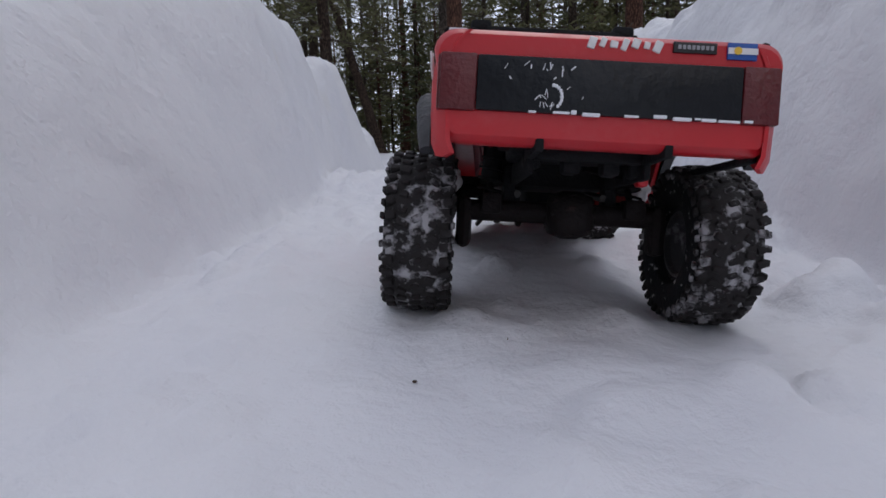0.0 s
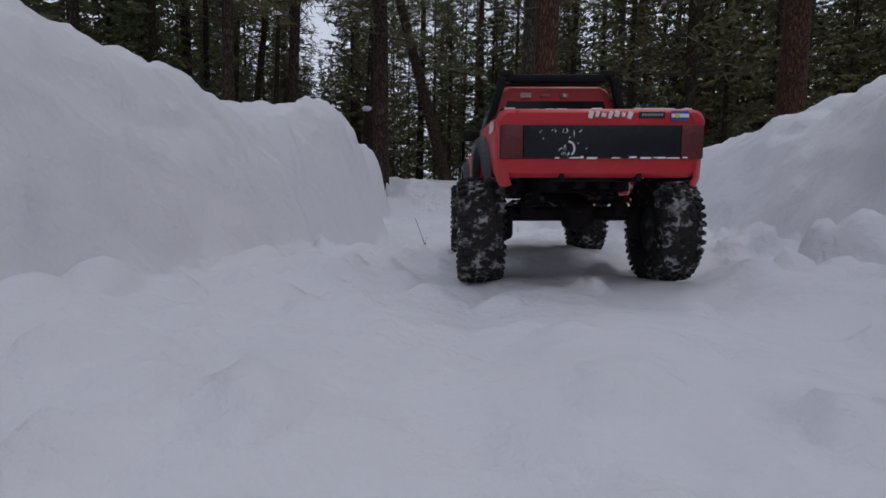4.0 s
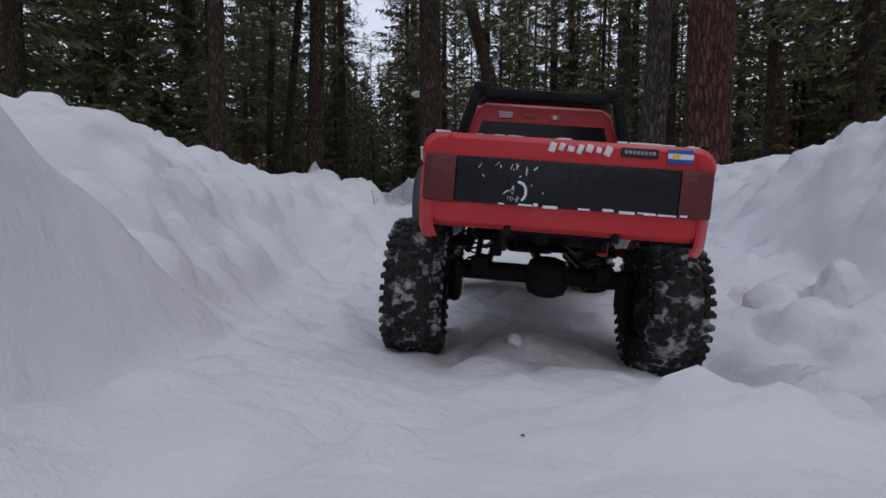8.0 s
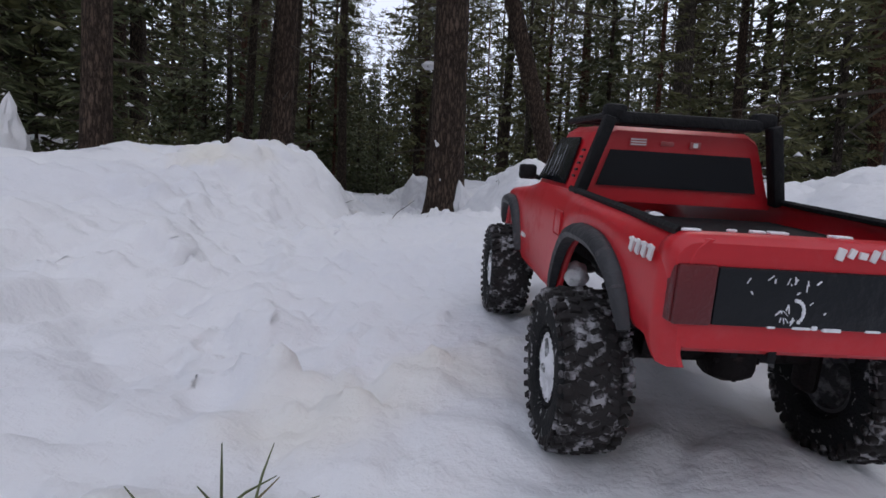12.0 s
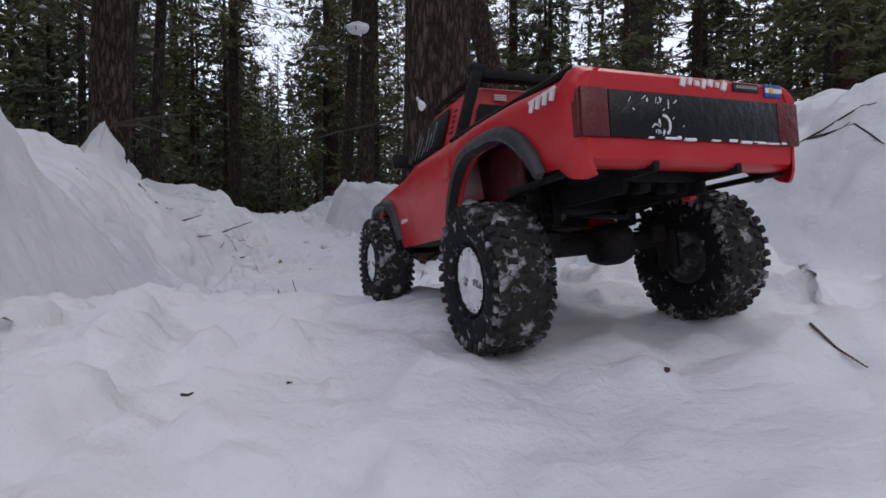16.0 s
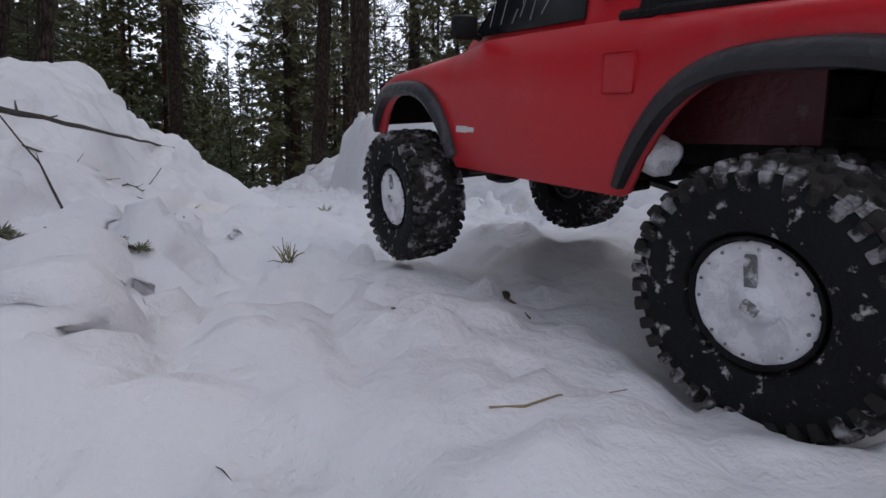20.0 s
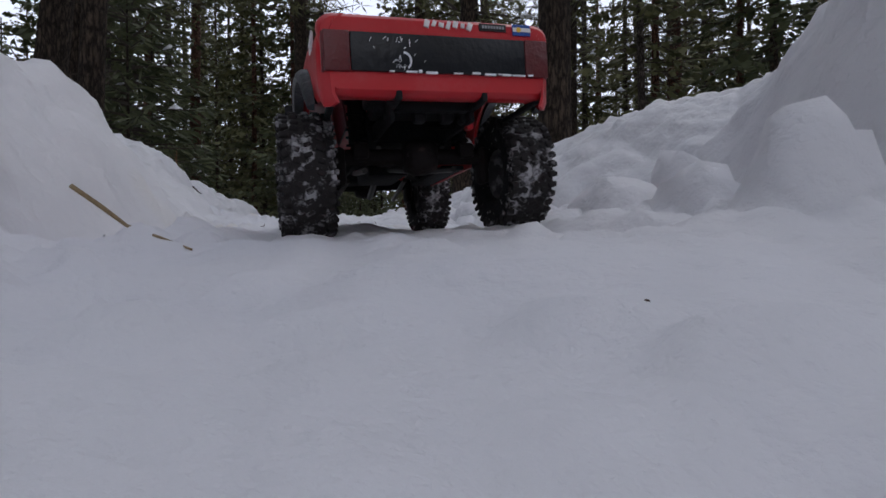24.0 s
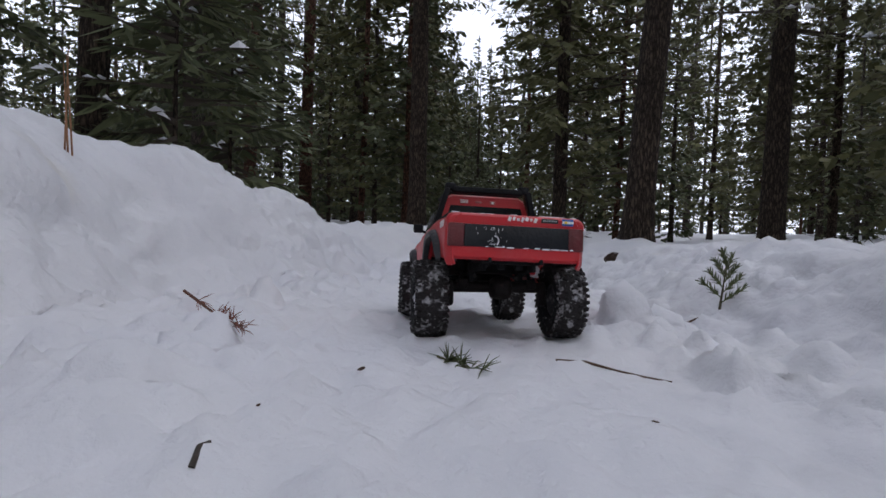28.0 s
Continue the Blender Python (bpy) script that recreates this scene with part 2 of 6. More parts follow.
def make_dusted(name, colour, rough, amount, scale, snow=(0.72, 0.72, 0.75)):
    """A dark surface with snow caught on it."""
    m = material(name, colour, rough)
    at = coords(m)
    fac = ramp(m, noise_of(m, at, scale, 5, 0.62), [(amount, (0, 0, 0)), (min(1.0, amount + 0.10), (1, 1, 1))])
    tone = mixed(m, noise_of(m, at, scale * 0.35, 3), colour, tuple(min(1, c * 1.9 + 0.002) for c in colour))
    link(m, mixed(m, fac, tone, snow), bsdf(m).inputs["Base Color"])
    link(m, maths(m, "ADD", maths(m, "MULTIPLY", fac, 0.9 - rough), rough), bsdf(m).inputs["Roughness"])
    bump(m, maths(m, "ADD", maths(m, "MULTIPLY", fac, 0.7), noise_of(m, at, scale * 3, 3)), 0.5, 0.003)
    return m


SNOW = make_snow()
BARK_RED = make_bark("bark_red", (0.030, 0.017, 0.012), (0.155, 0.072, 0.048), (0.25, 0.125, 0.085), 1.7)
BARK_BROWN = make_bark("bark_brown", (0.024, 0.017, 0.013), (0.105, 0.070, 0.052), (0.19, 0.135, 0.105), 1.7)
BARK_GREY = make_bark("bark_grey", (0.030, 0.024, 0.020), (0.13, 0.105, 0.088), (0.22, 0.185, 0.155), 1.7)
BARK_DARK = make_bark("bark_dark", (0.018, 0.014, 0.011), (0.080, 0.058, 0.044), (0.15, 0.11, 0.082), 1.7)
TWIG = material("twig", (0.060, 0.046, 0.034), 0.85)
NEEDLE_FIR = make_needles("fir_needles", (0.050, 0.060, 0.031), (0.142, 0.155, 0.078))
NEEDLE_PINE = make_needles("pine_needles", (0.068, 0.071, 0.031), (0.172, 0.168, 0.078))
BRANCH_SNOW = material("branch_snow", (0.80, 0.81, 0.85), 0.7)
RED = make_paint()
PLASTIC = make_dusted("black_plastic", (0.006, 0.006, 0.007), 0.7, 0.80, 60)
FLARE = make_dusted("grey_flare_plastic", (0.014, 0.014, 0.017), 0.45, 0.60, 38, (0.10, 0.085, 0.09))
RUBBER = make_dusted("tyre_rubber", (0.018, 0.016, 0.016), 0.85, 0.53, 52, (0.31, 0.30, 0.315))
TREAD_SNOW = make_dusted("snowy_tread", (0.012, 0.010, 0.010), 0.85, 0.52, 60, (0.42, 0.41, 0.43))
SIDEWALL = make_dusted("tyre_sidewall", (0.007, 0.0072, 0.008), 0.85, 0.60, 130, (0.5, 0.49, 0.5))
for rubbery in (RUBBER, SIDEWALL):
    bsdf(rubbery).inputs["Specular IOR Level"].default_value = 0.22
RIM_SNOW = make_dusted("packed_snow", (0.46, 0.46, 0.48), 0.8, 0.42, 60, (0.80, 0.80, 0.83))
STEEL = material("dark_steel", (0.05, 0.048, 0.046), 0.5, 0.8)
AXLE = make_dusted("axle_plastic", (0.007, 0.005, 0.005), 0.7, 0.60, 70, (0.05, 0.035, 0.033))
for dull in (PLASTIC, AXLE):
    bsdf(dull).inputs["Specular IOR Level"].default_value = 0.2
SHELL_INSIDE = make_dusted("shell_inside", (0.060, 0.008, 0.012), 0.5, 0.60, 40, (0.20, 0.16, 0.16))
HUB_BACK = make_dusted("dull_rim_back", (0.030, 0.030, 0.032), 0.7, 0.52, 70, (0.22, 0.22, 0.23))
HUB_STEEL = make_dusted("snowy_hub", (0.11, 0.11, 0.11), 0.6, 0.50, 150)
SMOKED = make_dusted("smoked_panel", (0.004, 0.005, 0.007), 0.30, 0.70, 34, (0.10, 0.11, 0.12))
bsdf(SMOKED).inputs["Specular IOR Level"].default_value = 0.3
LAMP_RED = make_dusted("tail_lamp_red", (0.070, 0.005, 0.007), 0.32, 0.72, 60, (0.16, 0.06, 0.06))
GLASS = material("dark_glass", (0.006, 0.007, 0.009), 0.12)
bsdf(GLASS).inputs["Specular IOR Level"].default_value = 0.2
STICK_WHITE = material("white_sticker", (0.75, 0.73, 0.73), 0.55)
STICK_BLUE = material("blue_sticker", (0.02, 0.09, 0.36), 0.5)
STICK_YELLOW = material("yellow_sticker", (0.80, 0.50, 0.05), 0.5)
STICK_DARK = material("dark_sticker", (0.010, 0.010, 0.012), 0.4)
STICK_GREY = material("grey_sticker", (0.30, 0.30, 0.32), 0.5)
STICK_RED = material("faded_red_sticker", (0.45, 0.10, 0.10), 0.5)


# ---- mesh helpers ----
def mesh_of(name, bm, mat, smooth=True):
    me = bpy.data.meshes.new(name)
    bm.normal_update()
    bm.to_mesh(me)
    bm.free()
    for m in (mat if isinstance(mat, (tuple, list)) else (mat,)):
        me.materials.append(m)
    if smooth:
        me.polygons.foreach_set("use_smooth", [True] * len(me.polygons))
        me.set_sharp_from_angle(angle=radians(38))
    return me


def part(name, bm, mat, parent, label="", smooth=True):
    ob = new(name, mesh_of(name, bm, mat, smooth))
    ob.parent = parent
    if label:
        tagged(ob, label)
    return ob


def thing(name, label, category, group="", place=None, kind=""):
    ob = new(name)
    ob.empty_display_size = 0.1
    if place is not None:
        ob.matrix_world = place
    return tagged(ob, label, category, group, kind)


def mesh_thing(name, bm, mat, label, category, group="", kind="", smooth=True):
    return tagged(new(name, mesh_of(name, bm, mat, smooth)), label, category, group, kind)


def box(bm, centre, size, bevel=0.0, turn=None, mat=0):
    m = Matrix.Translation(centre) @ (turn.to_4x4() if turn else Matrix()) @ Matrix.Diagonal((*size, 1))
    got = bmesh.ops.create_cube(bm, size=1.0, matrix=m)
    faces = {f for v in got["verts"] for f in v.link_faces}
    for f in faces:
        f.material_index = mat
    if bevel:
        edges = list({e for v in got["verts"] for e in v.link_edges})
        bmesh.ops.bevel(bm, geom=edges, offset=bevel, segments=2, affect="EDGES", profile=0.5, material=-1)
    return got


def tube(bm, points, radii, sides=8, cap=True, mat=0):
    """A bent round bar through the points."""
    points = [Vector(p) for p in points]
    rings, side = [], None
    for i, p in enumerate(points):
        way = (points[min(i + 1, len(points) - 1)] - points[max(i - 1, 0)]).normalized()
        side = way.orthogonal().normalized() if side is None else (side - way * side.dot(way)).normalized()
        other = way.cross(side)
        r = radii[i] if isinstance(radii, (list, tuple)) else radii
        rings.append([bm.verts.new(p + r * (math.cos(a) * side + math.sin(a) * other))
                      for a in (2 * math.pi * k / sides for k in range(sides))])
    for a, b in zip(rings, rings[1:]):
        for k in range(sides):
            f = bm.faces.new((a[k], a[(k + 1) % sides], b[(k + 1) % sides], b[k]))
            f.material_index = mat
    if cap:
        for ring, flip in ((rings[0], True), (rings[-1], False)):
            f = bm.faces.new(ring[::-1] if flip else ring)
            f.material_index = mat


def lathe(bm, profile, segments=32, mat=0):
    """A shape turned about the x axis; the profile holds pairs of x and radius."""
    rings = []
    for x, r in profile:
        rings.append([bm.verts.new((x, r * math.cos(a), r * math.sin(a)))
                      for a in (2 * math.pi * k / segments for k in range(segments))])
    for a, b in zip(rings, rings[1:]):
        for k in range(segments):
            f = bm.faces.new((a[k], b[k], b[(k + 1) % segments], a[(k + 1) % segments]))
            f.material_index = mat
    return rings


def fan(bm, ring, mat=0, flip=False):
    f = bm.faces.new(ring[::-1] if flip else ring)
    f.material_index = mat


# ---- the snow: one sheet from the sunken track to the horizon ----
def lattice(i, j, seed):
    v = np.sin(i * 127.1 + j * 311.7 + seed * 74.7) * 43758.5453
    return v - np.floor(v)


def value_noise(x, y, seed=0):
    i, j = np.floor(x), np.floor(y)
    u, v = x - i, y - j
    u, v = u * u * (3 - 2 * u), v * v * (3 - 2 * v)
    a = lattice(i, j, seed) * (1 - u) + lattice(i + 1, j, seed) * u
    b = lattice(i, j + 1, seed) * (1 - u) + lattice(i + 1, j + 1, seed) * u
    return (a * (1 - v) + b * v) * 2 - 1


def fractal(x, y, octaves=4, seed=0, gain=0.5):
    total, size = 0.0, 1.0
    for o in range(octaves):
        total = total + size * value_noise(x * 2.03**o + 17.3 * o, y * 2.03**o - 9.1 * o, seed + o)
        size *= gain
    return total


def puffs(x, y, octaves=3, seed=0, gain=0.45):
    """Rounded lumps with creases between them."""
    total, size = 0.0, 1.0
    for o in range(octaves):
        c, q = math.cos(0.6 + o), math.sin(0.6 + o)
        px, py = (c * x - q * y) * 2.1**o + 5.7 * o, (q * x + c * y) * 2.1**o + 3.3 * o
        total = total + size * (np.sqrt(np.abs(value_noise(px, py, seed + o)) + 0.02) * 1.6 - 0.9)
        size *= gain
    return total


TRACK_Y = np.arange(0, 22.01, 0.25)
TRACK_X = np.array((
    0.104, 0.149, 0.202, 0.262, 0.327, 0.391, 0.447, 0.492, 0.535, 0.580, 0.626,
    0.670, 0.717, 0.765, 0.811, 0.856, 0.899, 0.939, 0.967, 0.982, 0.991, 0.996,
    0.996, 0.989, 0.977, 0.964, 0.953, 0.942, 0.930, 0.922, 0.929, 0.951, 0.979,
    0.999, 1.002, 0.983, 0.949, 0.912, 0.880, 0.855, 0.834, 0.812, 0.784, 0.748,
    0.707, 0.664, 0.616, 0.561, 0.499, 0.432, 0.367, 0.308, 0.257, 0.208, 0.156,
    0.100, 0.045, -0.003, -0.041, -0.073, -0.100, -0.123, -0.143, -0.161, -0.178, -0.199,
    -0.230, -0.277, -0.353, -0.443, -0.528, -0.606, -0.682, -0.757, -0.829, -0.896, -0.956,
    -1.007, -1.053, -1.101, -1.160, -1.233, -1.311, -1.383, -1.453, -1.524, -1.597, -1.664,
    -1.715,
))
TRACK_Z = np.array((
    0.023, 0.026, 0.031, 0.041, 0.057, 0.081, 0.105, 0.101, 0.070, 0.071, 0.064,
    0.043, 0.058, 0.057, 0.051, 0.046, 0.041, 0.036, 0.029, -0.007, -0.030, -0.045,
    -0.055, -0.063, -0.066, -0.054, -0.043, -0.052, -0.074, -0.130, -0.131, -0.123, -0.113,
    -0.111, -0.117, -0.118, -0.134, -0.173, -0.199, -0.217, -0.219, -0.210, -0.190, -0.161,
    -0.132, -0.103, -0.087, -0.088, -0.079, -0.101, -0.133, -0.131, -0.124, -0.116, -0.114,
    -0.156, -0.200, -0.234, -0.262, -0.274, -0.280, -0.284, -0.291, -0.267, -0.249, -0.254,
    -0.219, -0.190, -0.169, -0.156, -0.145, -0.130, -0.092, -0.067, -0.053, -0.045, -0.035,
    -0.018, -0.010, 0.008, 0.047, 0.063, 0.059, 0.063, 0.054, 0.039, 0.017, 0.009,
    0.010,
))
TRACK_TILT = np.array((
    -0.000, -0.012, -0.011, 0.012, 0.018, 0.022, 0.003, -0.006, -0.004, 0.001, 0.004,
    0.004, 0.006, 0.007, 0.008, 0.009, 0.010, 0.011, 0.013, 0.034, 0.039, 0.020,
    0.010, 0.005, 0.011, 0.017, 0.021, 0.011, 0.001, -0.014, -0.002, 0.015, 0.008,
    0.001, -0.007, 0.007, 0.008, -0.007, -0.003, -0.003, -0.016, -0.005, 0.005, 0.012,
    0.019, 0.027, 0.023, 0.009, 0.023, 0.022, 0.015, 0.021, 0.024, 0.023, 0.013,
    0.023, 0.028, 0.018, 0.020, 0.022, 0.016, 0.010, 0.015, 0.032, 0.035, 0.014,
    0.018, 0.018, 0.002, 0.000, 0.000, 0.000, 0.002, 0.005, 0.008, -0.001, -0.004,
    0.005, 0.009, 0.011, 0.011, 0.004, -0.001, 0.004, 0.003, 0.001, 0.000, -0.000,
    -0.000,
))
# along the track: foot of the bank, how wide it rises, how high; the trench, the open wood, the climb
LEFT_TRENCH = (
    (-0.50, 0.33, 0.23, 0.34),
    (-0.15, 0.34, 0.23, 0.34),
    (0.21, 0.34, 0.24, 0.35),
    (0.56, 0.37, 0.25, 0.38),
    (0.92, 0.40, 0.25, 0.42),
    (1.27, 0.40, 0.19, 0.47),
    (1.62, 0.45, 0.23, 0.51),
    (1.98, 0.48, 0.13, 0.50),
    (2.33, 0.48, 0.20, 0.47),
    (2.69, 0.45, 0.17, 0.56),
    (3.04, 0.45, 0.18, 0.60),
    (3.40, 0.45, 0.22, 0.58),
    (3.75, 0.49, 0.34, 0.42),
    (4.10, 0.49, 0.33, 0.36),
    (4.46, 0.48, 0.33, 0.34),
    (4.81, 0.44, 0.30, 0.39),
    (5.17, 0.36, 0.28, 0.46),
    (5.52, 0.32, 0.26, 0.51),
    (5.88, 0.33, 0.30, 0.49),
    (6.23, 0.38, 0.38, 0.47),
    (6.58, 0.41, 0.45, 0.56),
    (6.94, 0.26, 0.16, 0.45),
    (7.29, 0.29, 0.27, 0.08),
    (7.65, 0.39, 0.45, 0.30),
    (8.00, 0.44, 0.51, 0.28),
)
LEFT_WOOD = (
    (8.50, 0.30, 0.76, 0.225),
    (9.00, 0.36, 0.84, 0.19),
    (9.50, 0.48, 0.80, 0.19),
    (10.00, 0.56, 0.72, 0.16),
    (10.50, 0.58, 0.62, 0.14),
    (11.00, 0.55, 0.60, 0.13),
    (11.50, 0.50, 0.42, 0.15),
    (12.00, 0.315, 0.23, 0.245),
    (12.50, 0.37, 0.24, 0.27),
    (13.00, 0.42, 0.34, 0.28),
    (13.50, 0.58, 0.39, 0.41),
    (14.00, 0.56, 0.34, 0.52),
    (14.50, 0.53, 0.52, 0.43),
    (15.00, 0.54, 0.60, 0.59),
    (15.50, 0.53, 0.50, 0.50),
    (16.00, 0.47, 0.55, 0.18),
    (16.50, 0.51, 0.29, 0.28),
    (17.00, 0.22, 0.48, 0.20),
)
LEFT_CLIMB = (
    (17.50, 0.29, 0.33, 0.23),
    (18.00, 0.41, 0.40, 0.26),
    (18.50, 0.39, 0.38, 0.30),
    (19.00, 0.37, 0.30, 0.30),
    (19.50, 0.51, 0.62, 0.31),
    (20.00, 0.50, 0.53, 0.32),
    (20.50, 0.57, 0.48, 0.39),
    (21.00, 0.68, 0.48, 0.41),
    (21.50, 0.70, 0.52, 0.41),
    (22.00, 0.58, 0.54, 0.36),
    (22.50, 0.39, 0.29, 0.19),
    (23.00, 0.46, 0.42, 0.22),
    (23.50, 0.47, 0.44, 0.19),
    (25.00, 0.50, 0.35, 0.19),
    (31.00, 0.44, 0.30, 0.25),
)
RIGHT_TRENCH = (
    (-0.50, 0.33, 0.23, 0.34),
    (-0.15, 0.34, 0.23, 0.35),
    (0.21, 0.34, 0.24, 0.38),
    (0.56, 0.34, 0.24, 0.40),
    (0.92, 0.37, 0.26, 0.43),
    (1.27, 0.39, 0.27, 0.47),
    (1.62, 0.35, 0.36, 0.45),
    (1.98, 0.31, 0.23, 0.52),
    (2.33, 0.36, 0.29, 0.55),
    (2.69, 0.41, 0.15, 0.50),
    (3.04, 0.34, 0.21, 0.48),
    (3.40, 0.36, 0.16, 0.46),
    (3.75, 0.38, 0.20, 0.41),
    (4.10, 0.39, 0.25, 0.35),
    (4.46, 0.40, 0.30, 0.29),
    (4.81, 0.40, 0.32, 0.27),
    (5.17, 0.40, 0.35, 0.25),
    (5.52, 0.40, 0.34, 0.27),
    (5.88, 0.41, 0.32, 0.29),
    (6.23, 0.42, 0.30, 0.29),
    (6.58, 0.39, 0.36, 0.21),
    (6.94, 0.40, 0.39, 0.27),
    (7.29, 0.47, 0.45, 0.35),
    (7.65, 0.44, 0.38, 0.34),
    (8.00, 0.45, 0.40, 0.26),
)
RIGHT_WOOD = (
    (8.50, 0.48, 0.53, 0.25),
    (9.00, 0.51, 0.62, 0.24),
    (9.50, 0.47, 0.45, 0.32),
    (10.00, 0.48, 0.42, 0.18),
    (10.50, 0.49, 0.47, 0.13),
    (11.00, 0.49, 0.48, 0.12),
    (11.50, 0.49, 0.48, 0.12),
    (12.00, 0.49, 0.48, 0.12),
    (12.50, 0.49, 0.46, 0.13),
    (13.00, 0.48, 0.45, 0.09),
    (13.50, 0.50, 0.41, 0.36),
    (14.00, 0.46, 0.41, 0.38),
    (14.50, 0.49, 0.54, 0.36),
    (15.00, 0.49, 0.49, 0.22),
    (15.50, 0.50, 0.51, 0.10),
    (16.00, 0.53, 0.53, 0.06),
    (16.50, 0.53, 0.52, 0.09),
    (17.00, 0.52, 0.49, 0.21),
)
RIGHT_CLIMB = (
    (17.50, 0.48, 0.42, 0.36),
    (18.00, 0.37, 0.16, 0.42),
    (18.50, 0.40, 0.18, 0.40),
    (19.00, 0.50, 0.70, 0.40),
    (19.50, 0.40, 0.44, 0.33),
    (20.00, 0.54, 0.60, 0.31),
    (20.50, 0.52, 0.68, 0.35),
    (21.00, 0.46, 0.50, 0.22),
    (21.50, 0.46, 0.55, 0.18),
    (22.00, 0.44, 0.55, 0.17),
    (22.50, 0.44, 0.55, 0.17),
    (23.00, 0.47, 0.50, 0.13),
    (23.50, 0.50, 0.43, 0.08),
    (25.00, 0.52, 0.46, 0.00),
    (31.00, 0.52, 0.48, 0.00),
)
LEFT_BANK = np.array(LEFT_TRENCH + LEFT_WOOD + LEFT_CLIMB)
RIGHT_BANK = np.array(RIGHT_TRENCH + RIGHT_WOOD + RIGHT_CLIMB)
# the nearer trees: place, trunk width, lean to the east and north, bark
NEAR_TREES = (
    (0.36, 15.70, 0.37, 0.0, 0.0, "brown"), (-1.80, 16.95, 0.27, 0.04, 0.0, "brown"),
    (2.90, 11.55, 0.37, 0.0, 0.0, "red"), (2.92, 12.9, 0.27, 0.02, 0.0, "grey"), (7.95, 13.0, 0.50, -0.02, 0.0, "red"),
    (-0.02, 21.8, 0.24, 0.0, 0.0, "dark"), (-0.58, 26.7, 0.32, 0.05, 0.0, "dark"), (-4.20, 22.4, 0.25, 0.13, 0.0, "dark"),
    (-3.25, 21.6, 0.16, 0.06, 0.0, "dark"), (2.35, 20.8, 0.38, -0.27, 0.0, "brown"), (5.05, 32.0, 0.45, 0.0, 0.0, "red"),
    (5.97, 24.2, 0.50, -0.02, 0.0, "grey"), (-5.20, 24.2, 0.24, 0.05, 0.0, "dark"), (-4.4, 17.6, 0.28, 0.0, 0.0, "brown"),
    (-9.9, 37.6, 0.46, 0.02, 0.0, "red"), (-2.55, 14.5, 0.24, 0.01, 0.0, "brown"), (10.5, 23.4, 0.45, -0.12, 0.0, "red"),
    (-4.2, 30.9, 0.36, 0.0, 0.0, "dark"), (1.9, 30.0, 0.38, 0.01, 0.0, "dark"), (-1.45, 34.7, 0.30, 0.0, 0.0, "red"),
    (-8.9, 32.6, 0.31, 0.03, 0.0, "red"), (7.1, 27.0, 0.30, 0.0, 0.0, "brown"),
)
MOUNDS = ((-6.8, 18.5, 2.2, 0.7), (0.46, 15.74, 0.30, 0.15), (-0.52, 16.02, 0.17, 0.02)) + tuple((x, y, 0.30 + d * 0.5, (0.12 + 0.35 * d) * (0.2 if 2 < x < 5 else 1)) for x, y, d, *_ in NEAR_TREES[1:9])


def track_x(y):
    return np.interp(y, TRACK_Y, TRACK_X) - np.maximum(y - 22, 0) * 0.12


def smooth_step(a):
    a = np.clip(a, 0, 1)
    return a * a * (3 - 2 * a)


def bank_row(table, y, column):
    return np.interp(y, table[:, 0], table[:, column])


def bank_rise(a):
    """From the foot of a bank to its top: steep at first, then rounding over."""
    return 1 - (1 - np.clip(a, 0, 1) ** 1.15) ** 2.3


